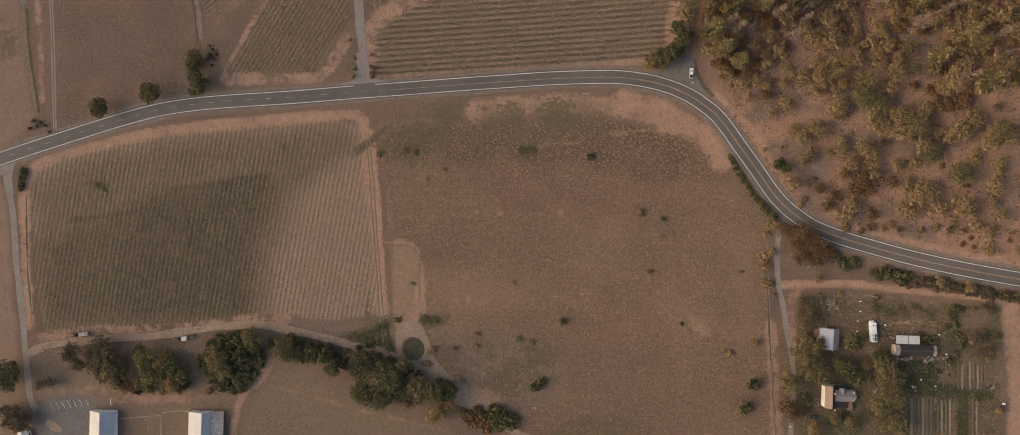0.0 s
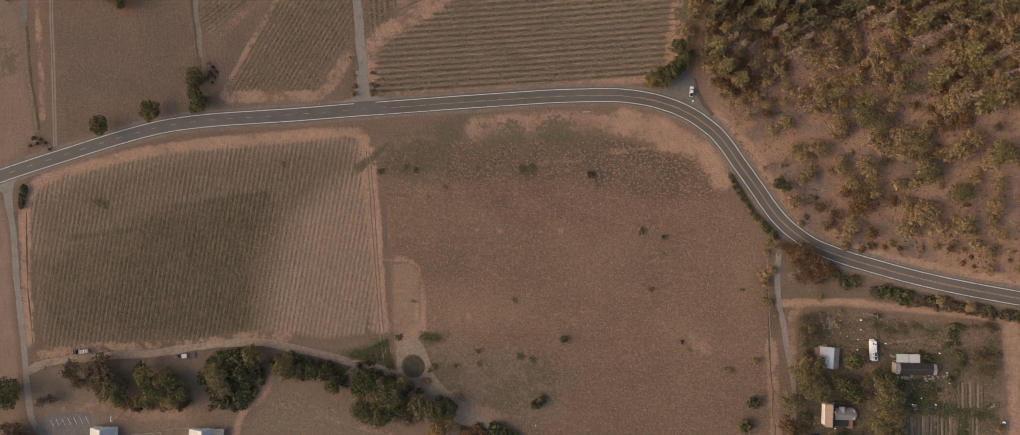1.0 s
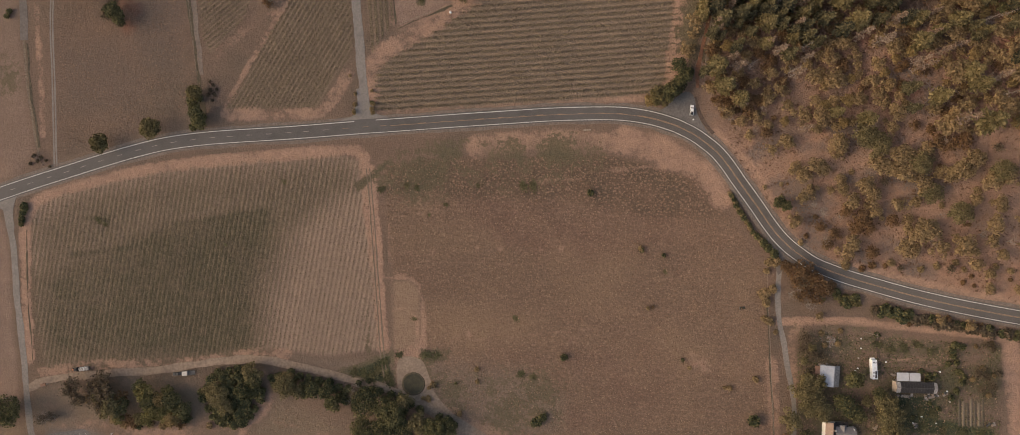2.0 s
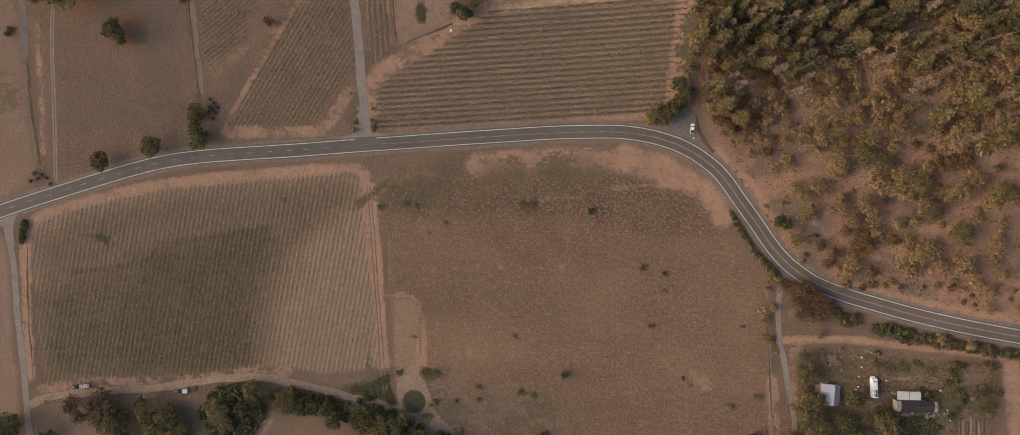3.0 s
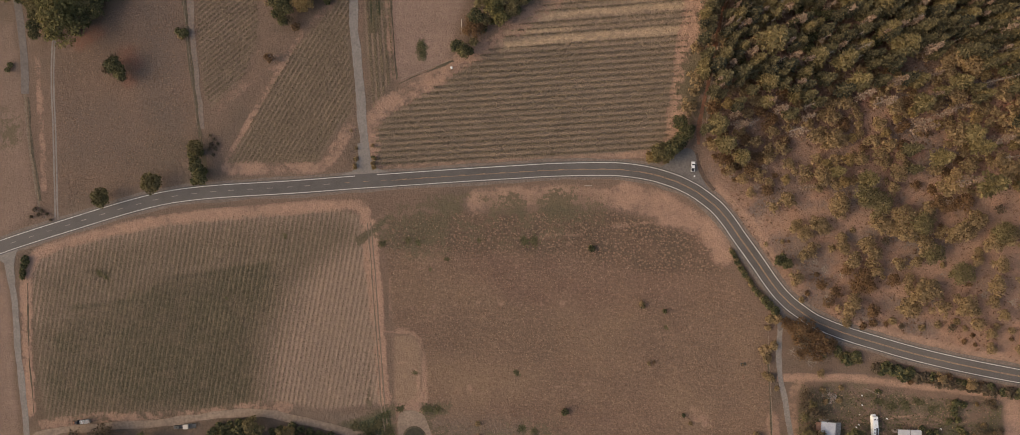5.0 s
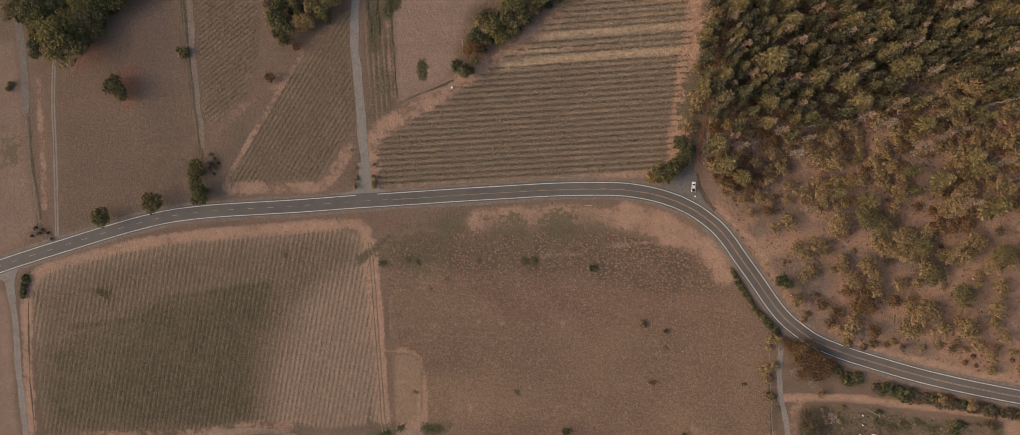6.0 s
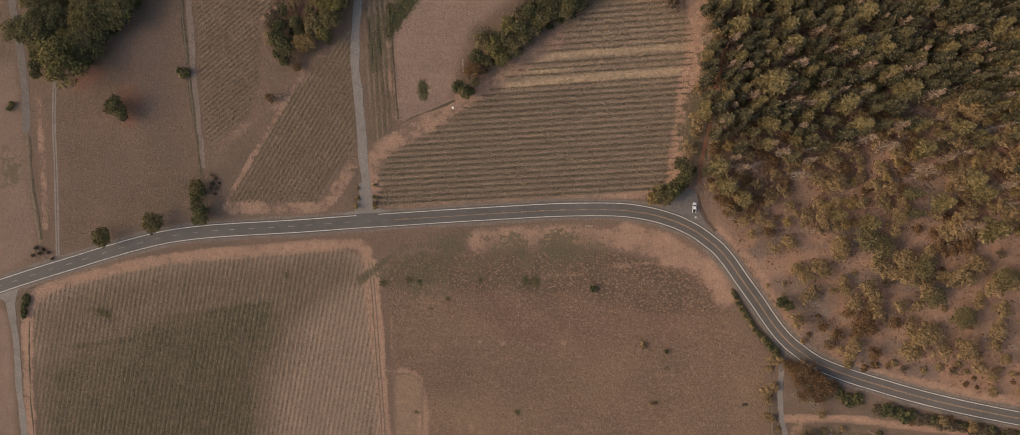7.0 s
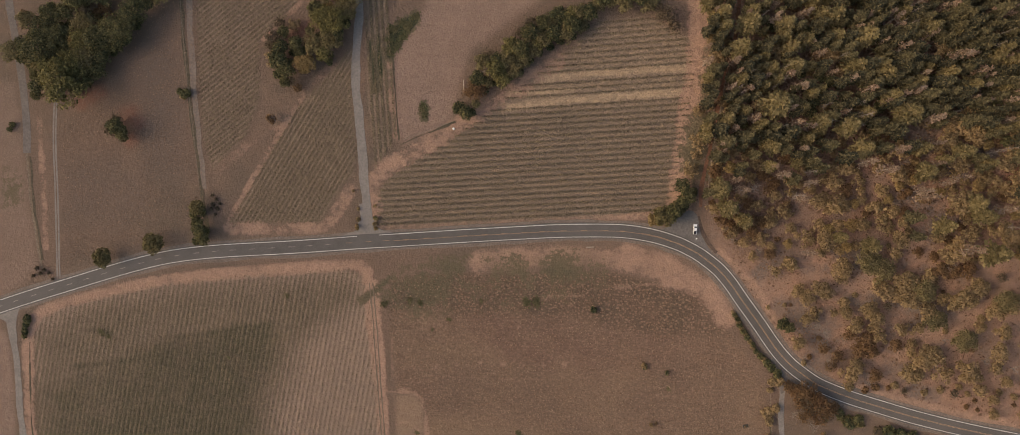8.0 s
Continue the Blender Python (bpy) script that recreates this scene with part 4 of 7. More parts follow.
def plant(key, u, v, t=0, r=None, group="", tall=1.0, rnd=random, label=""):
    """Plants one of a kind with its crown's middle at the plan's point; r: crown radius in plan steps."""
    if r and r * SCALE > 5.6 and "big_" + key in KIND:
        key = "big_" + key
    makers, r0, h0, name, lab, cat = KIND[key]
    rr = r * SCALE if r else r0 * rnd.uniform(0.85, 1.15)
    k = rr / r0
    kz = k ** 0.75 * tall * rnd.uniform(0.92, 1.08)
    p = G(u, v, t, 0.62 * h0 * kz)
    m_ = Matrix.Translation((p.x, p.y, float(height(p.x, p.y)))) @ pose(0, 0, 0, 0, 0, rnd.uniform(0, 360)) @ Matrix.Diagonal((k, k * rnd.uniform(0.92, 1.08), kz, 1))
    i = rnd.randrange(len(makers))
    if (key, i) not in MODELS:
        ob = makers[i]()
        ob.name = name
        ob.matrix_basis = m_
        MODELS[key, i] = ob
    else:
        src = MODELS[key, i]
        ob = copy_thing(src, m_ @ Matrix.Diagonal((1 / src.scale.x, 1 / src.scale.y, 1 / src.scale.z, 1)))
        ob.matrix_basis = m_
    return tagged(ob, label or lab, cat, group)


kind("oak", [lambda s=s: broadleaf("oak_tree", s, 5.0, 8.5, MAT["oak_leaf"], 18, 1050, 0.62, wild=0.5) for s in (1, 2, 3, 4)], 5.0, 8.5, "oak_tree", "olive-brown oak tree with a rounded uneven crown")
kind("small_oak", [lambda s=s: broadleaf("oak_tree", s, 3.2, 5.5, MAT["oak_leaf"], 11, 500, 0.54, wild=0.6) for s in (11, 12, 13, 14)], 3.2, 5.5, "oak_tree", "small olive oak with a ragged open crown")
kind("green", [lambda s=s: broadleaf("broadleaf_tree", s, 5.5, 10, MAT["green_leaf"], 22, 1500, 0.60) for s in (21, 22, 23, 24)], 5.5, 10, "broadleaf_tree", "deep green broadleaf tree with a dense crown")
kind("yellow", [lambda s=s: broadleaf("broadleaf_tree", s, 4.0, 8, MAT["yellow_leaf"], 14, 1300, 0.48) for s in (31, 32)], 4.0, 8, "broadleaf_tree", "broadleaf tree with yellowing autumn leaves")
kind("rust", [lambda s=s: broadleaf("broadleaf_tree", s, 3.6, 6, MAT["rust_leaf"], 12, 800, 0.48, wild=0.55) for s in (41, 42, 43)], 3.6, 6, "broadleaf_tree", "low tree with rust-brown dry leaves")
kind("fir", [lambda s=s: conifer("conifer_tree", s, 3.0, 17.0, MAT["needle"], 15, 0.52) for s in (51, 52, 53, 54)], 3.0, 17.0, "fir_tree", "tall dark green needle tree")
kind("pine", [lambda s=s: conifer("conifer_tree", s, 4.2, 16.5, MAT["olive_needle"], 15, 0.58) for s in (61, 62, 63)], 4.2, 16.5, "pine_tree", "broad olive-green needle tree")
kind("dry_fir", [lambda s=s: dead_conifer("dead_tree", s, 2.6, 18.0, True) for s in (71, 72, 73)], 2.6, 18.0, "dead_tree", "dead needle tree with dry pinkish needles", "dead tree")
kind("snag", [lambda s=s: dead_conifer("dead_tree", s, 2.4, 18, False) for s in (81, 82)], 2.4, 18, "dead_tree", "bleached bare dead tree with stiff branches", "dead tree")
kind("bare", [lambda s=s: bare_tree("bare_tree", s, 4.0, 7, None) for s in (91, 92)], 4.0, 7, "bare_tree", "leafless grey tree with fine branches")
kind("thin", [lambda s=s: bare_tree("thin_tree", s, 4.5, 8, MAT["rust_leaf"]) for s in (95, 96)], 4.5, 8, "thin_tree", "thin-crowned tree with sparse brown leaves")
kind("bush", [lambda s=s: bush("bush", s, 2.0, 2.0, MAT["oak_leaf"]) for s in (101, 102, 103)], 2.0, 2.0, "bush", "low olive-brown bush with dense leaves", "bush")
kind("dome_bush", [lambda s=s: bush("bush", s, 2.0, 2.0, MAT["dome_leaf"]) for s in (106, 107)], 2.0, 2.0, "bush", "dark olive bush in the roadside hedge", "bush")
kind("dull_bush", [lambda s=s: bush("bush", s, 2.0, 2.0, MAT["grey_leaf"]) for s in (104, 105)], 2.0, 2.0, "bush", "dull brown roadside bush with dry leaves", "bush")
kind("green_bush", [lambda s=s: bush("bush", s, 2.2, 2.4, MAT["green_leaf"]) for s in (111, 112, 113)], 2.2, 2.4, "bush", "dense dark green bush on dry ground", "bush")
kind("rust_bush", [lambda s=s: bush("bush", s, 2.0, 1.8, MAT["rust_leaf"]) for s in (121, 122, 123)], 2.0, 1.8, "bush", "dry rust-brown bush on bare soil", "bush")
def weed_patch(name, seed, r, leaf):
    """A flat, ragged patch of weeds with a few stalks."""
    rnd = np.random.RandomState(seed)
    top = empty(name)
    P = rnd.randn(240, 2) * (r * 0.48, r * 0.36)
    C = np.c_[P, rnd.uniform(0.06, 0.22, 240)]
    part("leaf_mat", cards("leaf_mat", C, rnd.randn(240, 3) * 0.3 + (0, 0, 1), 0.30 * rnd.uniform(0.5, 1.5, 240), leaf, rnd), None, top)["kind"] = "stuff"
    V, F = [], []
    for x, y in P[:14]:
        limb(V, F, (x, y, -0.1), (x, y, 0.3), 0.02, 0.01, 3)
    part("stalk_cluster", mesh("stalk_cluster", V, F, MAT["bark"]), None, top)["kind"] = "stuff"
    return top


kind("olive", [lambda s=s: broadleaf("oak_tree", s, 5.0, 8.5, MAT["olive_leaf"], 18, 1250, 0.56, wild=0.45) for s in (161, 162, 163)], 5.0, 8.5, "oak_tree", "dusty olive-green oak tree with a billowing crown")
kind("big_oak", [lambda s=s: broadleaf("oak_tree", s, 8.0, 11, MAT["olive_leaf"], 36, 2900, 0.52, wild=0.45) for s in (141, 142)], 8.0, 11, "oak_tree", "large dusty olive oak tree with a wide crown")
KIND["big_olive"] = KIND["big_oak"]
kind("big_green", [lambda s=s: broadleaf("broadleaf_tree", s, 8.0, 12, MAT["green_leaf"], 40, 3100, 0.54) for s in (151, 152)], 8.0, 12, "broadleaf_tree", "large deep green broadleaf tree with a billowing crown")
kind("dome", [lambda s=s: broadleaf("oak_tree", s, 5.0, 7.5, MAT["dome_leaf"], 30, 2600, 0.48, wild=0.15) for s in (171, 172)], 5.0, 7.5, "oak_tree", "dense round dark olive oak beside the road")
kind("thin_grey", [lambda s=s: bare_tree("thin_tree", s, 4.5, 8, MAT["grey_leaf"]) for s in (97, 98)], 4.5, 8, "thin_tree", "thin-crowned tree with dull grey-brown leaves")
kind("lime", [lambda s=s: broadleaf("broadleaf_tree", s, 4.5, 9, MAT["lime_leaf"], 18, 1400, 0.52, wild=0.4) for s in (175, 176)], 4.5, 9, "broadleaf_tree", "broadleaf tree turning yellow-green in its crown")
kind("big_lime", [lambda s=s: broadleaf("broadleaf_tree", s, 8.0, 12, MAT["lime_leaf"], 40, 3100, 0.52, wild=0.4) for s in (177, 178)], 8.0, 12, "broadleaf_tree", "large yellow-green broadleaf tree with a billowing crown")
kind("weed", [lambda s=s: weed_patch("weed_clump", s, 1.6, MAT["weed"]) for s in (131, 132)], 1.6, 0.3, "weed_clump", "low clump of green weeds in dry grass", "weeds")

# ---------------------------------------------------------------- vineyards: one thing a row
def rows_in(poly, turn, gap):
    """Row segments, gap apart, at turn degrees from +x, cut by the polygon."""
    c, s = math.cos(radians(turn)), math.sin(radians(turn))
    q = poly @ np.array([[c, -s], [s, c]])
    out = []
    y = math.ceil(q[:, 1].min() / gap) * gap
    while y < q[:, 1].max():
        xs = []
        for a, b_ in zip(q, np.roll(q, -1, axis=0)):
            if (a[1] > y) != (b_[1] > y):
                xs.append(a[0] + (y - a[1]) / (b_[1] - a[1]) * (b_[0] - a[0]))
        xs.sort()
        for x0, x1 in zip(xs[::2], xs[1::2]):
            if x1 - x0 > 3:
                out.append(((x0 * c - y * s, x0 * s + y * c), (x1 * c - y * s, x1 * s + y * c)))
        y += gap
    return out


def vine_row(a, b_, every, per, wide, tall, size, seed, leaf, group, label, gaps=0.08, stake=True):
    """One vine row: stems with leaf clumps along a line."""
    rnd = np.random.RandomState(seed)
    a, b_ = np.array(a), np.array(b_)
    ln = np.linalg.norm(b_ - a)
    n = max(2, int(ln / every))
    s = (np.arange(n) + 0.5 + rnd.uniform(-0.12, 0.12, n)) / n
    s = s[rnd.rand(n) > gaps]
    P = a + s[:, None] * (b_ - a)
    d = (b_ - a) / ln
    o = (a + b_) / 2
    base = Vector((o[0], o[1], float(height(*o))))
    vig = np.repeat(rnd.uniform(0.75, 1.15, len(P)), per)
    Q = np.repeat(P, per, 0)
    Q = Q + d * (rnd.uniform(-0.5, 0.5, (len(Q), 1)) * min(every, 1.2)) * vig[:, None] + np.array([-d[1], d[0]]) * rnd.randn(len(Q), 1) * wide * 0.4
    z = height(Q[:, 0], Q[:, 1]) + tall * vig * rnd.uniform(0.35, 1.0, len(Q))
    C = np.c_[Q, z] - np.array(base)
    top = empty("vine_row", Matrix.Translation(base))
    N = rnd.randn(len(C), 3) * 0.5 + (0, 0, 1.0)
    part("foliage", cards("foliage", C, N, size * rnd.uniform(0.6, 1.25, len(C)) * vig, leaf, rnd), None, top)["kind"] = "stuff"
    V, F = [], []
    for p in P:
        g = np.array([p[0], p[1], float(height(*p))]) - np.array(base)
        limb(V, F, g - (0, 0, 0.1), g + (0, 0, tall * 0.75), 0.05, 0.03, 3)
    part("vine_wood", mesh("vine_wood", V, F, MAT["bark"]), None, top)["kind"] = "stuff"
    return tagged(top, label, "vine row", group)


sd = 1000
FALLOW = [G(930, 113, 8), G(930, 150, 8)]   # two alleys left without vines
for poly, turn, gap, every, per, wide, tall, size, leaf, group, label, gaps in (
        (V1, 79.0, 2.32, 1.45, 4, 0.26, 0.28, 0.31, MAT["young_leaf"], "young vineyard rows", "row of small young vines in dry soil", 0.10),
        (V2, 58.0, 2.15, 1.25, 5, 0.40, 0.7, 0.42, MAT["vine_leaf"], "sloping vineyard rows", "dull green vine row in bare soil", 0.05),
        (V3, 3.0, 2.78, 1.3, 7, 0.5, 0.5, 0.42, MAT["vine_leaf"], "long vineyard rows", "long olive-green vine row with mown alleys", 0.04),
        (V4, 38.0, 2.05, 1.15, 5, 0.40, 0.7, 0.42, MAT["vine_leaf"], "corner vineyard rows", "dull green vine row in bare soil", 0.08),
        (V5, 93.5, 2.7, 1.5, 6, 0.45, 0.8, 0.46, MAT["vine_leaf"], "narrow vineyard rows", "vine row beside the gravel track", 0.05)):
    for a, b_ in rows_in(poly, turn, gap):
        sd += 1
        mid = (a[1] + b_[1]) / 2 - 0.052 * ((a[0] + b_[0]) / 2 - FALLOW[0].x)
        if poly is V3 and min(abs(mid - f_.y) for f_ in FALLOW) < 1.45:
            continue
        vine_row(a, b_, every, per, wide, tall, size, sd, leaf, group, label, gaps)
# ---------------------------------------------------------------- trees and bushes, place by place
rng = random.Random(7)


def put(group, sheet, *items):
    """items: kind and then u, v, radius triples in a row of text."""
    for key, text in items:
        for w in text.split():
            u, v, r = (float(q) for q in w.split(","))
            plant(key, u + rng.uniform(-1, 1), v + rng.uniform(-1, 1), sheet, r * rng.uniform(0.88, 1.12), group, rnd=rng)


put("trees of the creek", 0,
    ("thin_grey", "110,540,16 118,560,14 104,548,10 158,530,15 150,545,14"), ("bare", "66,588,15 80,592,12"), ("thin_grey", "62,590,10 78,586,10"),
    ("lime", "222,548,15 236,578,15 258,548,10 225,590,11 252,582,12 180,588,9 598,580,13 612,602,11"), ("green", "10,577,24 -12,580,20 215,540,12 240,560,14 228,565,14 262,562,15 280,575,16 186,568,15 388,528,14 372,545,12 560,560,22 556,602,19 598,578,24 585,608,20 615,600,22 668,604,18 690,600,14 478,545,14 510,565,14 500,545,14"),
    ("thin_grey", "142,540,14 160,548,18 148,562,16 160,575,14"), ("olive", "170,572,17 150,558,13 215,588,11 335,552,18 322,545,12 345,568,13 388,522,15 380,512,10 436,535,19 455,545,14 640,595,18 620,560,14 38,655,10"),
    ("yellow", "263,590,13 245,560,12 440,528,12 605,588,12"),
    ("rust", "200,592,10 185,560,12 275,600,8"),
    ("bare", "545,540,12 540,560,9"), ("thin_grey", "546,552,11 20,632,13 32,650,13 12,648,12 40,640,9 8,630,9"), ("bush", "15,655,6 30,640,6 22,660,6"),
    ("yellow", "675,632,13 690,622,11 665,640,10"))
put("trees of the north-west grove", 8,
    ("lime", "92,122,34 114,98,22 124,62,24 186,58,14"), ("olive", "128,92,20 20,78,16 140,118,12 60,95,20 40,28,13 132,35,18 245,-12,20"),
    ("green", "118,122,22 60,72,30 38,72,20 84,58,24 78,22,20 62,42,20 150,60,22 170,45,24 190,40,22 205,15,22 182,62,18 158,85,18 150,105,14 225,0,18 55,118,11 58,132,11 57,146,9 52,105,10 100,85,18 120,-10,26 160,-10,20 100,20,16"),
    ("yellow", "112,62,13 138,84,13 122,78,11 180,56,9 145,72,10"), ("rust", "161,14,12 150,20,8 38,25,9"), ("thin_grey", "122,12,17 135,5,13 112,5,12"),
    ("green_bush", "100,105,10 130,105,10 135,125,9 110,75,10 85,80,10 75,95,9 98,60,10 105,40,10 140,48,10 165,75,9 175,80,8 195,60,9 210,40,9 215,30,8 70,110,8 45,95,9 30,90,8 90,40,9 150,25,9 120,140,9 80,145,8"))
put("pasture trees", 8, ("thin_grey", "178,185,13"), ("green", "178,194,15 187,204,12"), ("thin_grey", "170,200,11 190,212,9"), ("dome", "235,374,19 159,397,14.5 303,318,14"), ("green", "304,340,10 308,352,12 312,366,11"),
    ("green_bush", "298,330,8 310,325,8 305,362,9 315,356,8 300,370,7 283,142,8 276,140,6 290,146,5 15,198,5"), ("bush", "282,146,6"), ("dull_bush", "326,300,3 332,306,3 328,314,4 334,320,4 330,330,3 324,322,3 338,312,3 56,412,4 68,414,3 74,420,3 62,419,3 80,428,2.5 50,424,3"), ("bare", "60,415,5 72,424,4"))
put("trees between the vineyards", 8,
    ("thin_grey", "430,34,9 422,55,12 415,70,9 448,126,9"), ("green", "430,72,14 428,92,15 440,108,15 456,66,10 436,50,9 462,82,9 437,125,9 484,12,12 518,45,13"),
    ("small_oak", "452,38,8 420,90,9 470,62,9"),
    ("olive", "484,70,17 508,62,18 530,12,18 478,48,9 535,-10,18 500,-10,18"), ("lime", "496,26,19 498,82,12 514,32,20"),
    ("yellow", "462,98,12 474,96,12 468,106,9 492,24,11 505,12,9"), ("rust", "457,136,6 418,182,7"), ("bare", "419,184,9"),
    ("green_bush", "424,112,8 445,95,8 450,80,8 470,75,8 490,55,9 500,45,9 520,55,8 505,95,7 535,35,8"))
put("hedge of the long vineyard", 8,
    ("green", "718,172,11 706,165,10 735,120,11 762,95,14 800,75,15 815,50,15 850,50,16 880,35,16 860,25,15 905,18,13 835,35,13 925,-5,14 955,-15,15 985,-5,12"),
    ("olive", "742,95,13 780,90,16 795,100,12 820,75,12 870,50,13 890,20,12 1000,5,12 960,5,12"), ("lime", "762,106,14 785,70,14 772,122,11 880,22,13 828,66,10"),
    ("bare", "738,118,10 742,108,8"), ("rust", "735,138,11 722,142,9 728,128,8 745,132,7"), ("thin_grey", "1022,22,15 1038,38,11 1010,12,11 752,85,10 800,50,12 815,35,11"))
put("hedge of the long vineyard", 8,
    ("olive", "768,108,11 790,112,10 808,90,12 835,62,12 845,35,12 895,40,10 915,8,11 750,125,9 730,160,8 940,2,10"),
    ("green_bush", "770,120,7 785,118,7 800,108,7 815,92,7 830,80,7 845,72,7 862,62,7 880,55,7 900,40,7 745,138,7 725,172,7 760,128,6"))
put("roadside oaks", 8, ("dome", "1020,332,19 1040,322,12"), ("green", "1034,328,13 1058,300,14 1050,285,11 1047,310,11"), ("yellow", "1004,338,9"), ("green_bush", "1046,322,9 1054,312,9 1066,296,8"))
put("trees along the fence", 8, ("small_oak", "1075,215,13 1072,170,8 1100,95,12 1095,60,10 1085,120,8 1090,140,8 1095,30,10 1062,262,9 1068,240,7"), ("green", "1082,205,9 1105,20,12"))
put("bushes in the brown field", 0,
    ("green_bush", "906,240,7 866,495,7 822,594,9 832,586,7 1160,590,11 1145,625,12 985,328,4.5 1020,337,4 1049,498,3.5 700,534,3 638,555,0.5"),
    ("bush", "984,326,5 1161,527,7 1059,511,4 1120,541,5 1113,541,4 1145,628,8 995,418,3.5 732,513,5 734,533,4 665,537,6 658,542,4 657,560,6 650,557,4 706,582,5"),
    ("rust_bush", "1140,417,3 1003,416,3"), ("weed", "820,229,8 805,230,7 793,433,6 1022,362,4 685,258,4 660,275,3 640,233,5 625,230,5 735,230,4"))
put("roadside hedge", 0,
    ("green_bush", "1123,243,4 1127,250,4 1132,258,5 1138,268,5 1144,278,5 1150,288,5 1156,298,5 1162,306,6 1172,315,7 1180,324,7 1188,332,8"),
    ("bush", "1130,256,4 1148,284,4 1121,239,3 1135,264,4 1141,273,4 1153,293,4 1159,302,4 1126,247,3 1168,312,5 1192,345,8 1182,345,7 1178,360,6 1186,388,8 1176,394,9 1178,408,7 1180,436,7 1186,440,5 1174,432,5 1192,455,4"),
    ("rust", "1213,356,10 1206,350,8"), ("dome_bush", "1125,246,4 1130,254,4 1135,262,4 1140,271,4 1146,282,4 1152,291,4 1158,301,4 1165,309,5 1176,320,5"))
put("bushes below the bend", 0,
    ("rust", "1232,360,13 1250,370,12 1225,375,10 1275,380,9"), ("thin", "1262,384,13 1240,388,12"), ("bare", "1216,395,9 1256,398,10"),
    ("thin", "1230,398,10 1252,400,10 1270,388,10"), ("thin_grey", "1228,372,12 1240,382,11"), ("dome_bush", "1288,398,8 1298,402,8 1310,405,8 1318,408,7 1262,402,7"), ("small_oak", "1258,428,7"),
    ("green_bush", "1300,408,9 1285,392,8 1312,398,8"), ("bare", "1245,412,11 1228,385,9"),
    ("green_bush", "1362,418,10 1372,425,11 1385,432,11 1395,425,9 1355,424,8 1380,420,9 1540,456,9 1562,458,9"),
    ("dull_bush", "1345,420,8 1405,430,8 1410,436,8 1420,432,8 1428,436,8 1440,438,10 1450,440,10 1462,442,10 1475,445,10 1490,448,9 1500,448,9 1512,450,10 1525,453,10 1550,455,10 1575,462,10"),
    ("rust_bush", "1398,440,6 1456,432,7 1505,443,8"), ("green_bush", "1432,432,7 1480,442,7 1520,448,8 1470,440,6 1500,446,6"), ("small_oak", "1443,434,8 1492,442,8"))
put("trees round the houses", 0,
    ("olive", "1245,560,22 1230,545,16 1262,575,15 1365,580,22 1372,608,21 1355,560,16 1362,640,22 1350,625,14 1216,588,14 1380,650,16 1238,525,14"),
    ("green", "1312,526,14 1300,568,15 1318,580,12 1290,560,10 1240,612,9 1352,548,13"),
    ("olive", "1248,478,7 1235,498,8 1284,645,9 1310,650,10 1258,532,11 1250,545,12 1330,560,9"),
    ("thin_grey", "1236,462,9 1246,488,9 1262,492,8 1240,515,9 1232,480,7"), ("yellow", "1250,660,13 1535,630,6"), ("rust", "1212,628,14 1222,640,10"),
    ("green_bush", "1243,625,7 1468,470,7 1480,475,6 1465,480,6 1380,560,6 1402,585,5"), ("thin_grey", "1515,470,7 1240,630,6 1235,635,7 1525,478,6"))

put("brambles along the creek", 0,
    ("green_bush", "420,535,8 436,548,8 452,530,8 468,550,8 482,538,8 496,552,8 512,546,8 528,552,8 543,556,8 556,546,8 590,560,8 606,566,8 622,578,8 640,588,8 650,604,8 566,530,5 545,572,7"),
    ("green_bush", "325,530,11 340,528,11 355,530,12 370,528,12 345,545,12 360,550,13 372,562,13 356,570,13 340,580,12 365,582,13 378,578,12 330,570,11 385,550,12 392,538,11 398,552,10 350,590,11 335,592,9 268,592,9 285,590,9 210,600,8"),
    ("rust_bush", "716,640,9 730,652,10 742,638,9 750,652,9 712,632,6 726,638,10 740,648,11 733,630,9 746,660,10 755,645,9 722,650,8"),
    ("green_bush", "752,640,8 760,650,10 772,632,9 790,645,8 763,634,12 778,643,11 770,655,11 756,627,9 785,655,9 308,548,8 312,560,8 318,575,8 328,588,8 342,596,9 356,598,9 370,594,9 382,586,9 392,575,8 398,560,8 402,545,8 320,542,8 335,520,8 350,516,8 365,514,8 380,540,8 415,525,7 428,522,7 445,518,7 460,524,8 475,528,8 490,532,8 505,535,8 520,540,8 535,545,7 550,535,7 570,545,8 580,550,8 465,540,8 485,548,8 520,556,8 530,562,7 600,552,7 615,556,8 630,566,8 645,575,8 655,592,8 675,588,9 690,592,9 700,600,7 660,612,8 680,612,9"),
    ("bush", "140,540,8 150,572,8 175,590,8 190,600,7 205,598,7 230,600,7 250,602,7 130,560,7 118,565,6 320,600,6 640,618,7 625,622,7 560,620,7"))
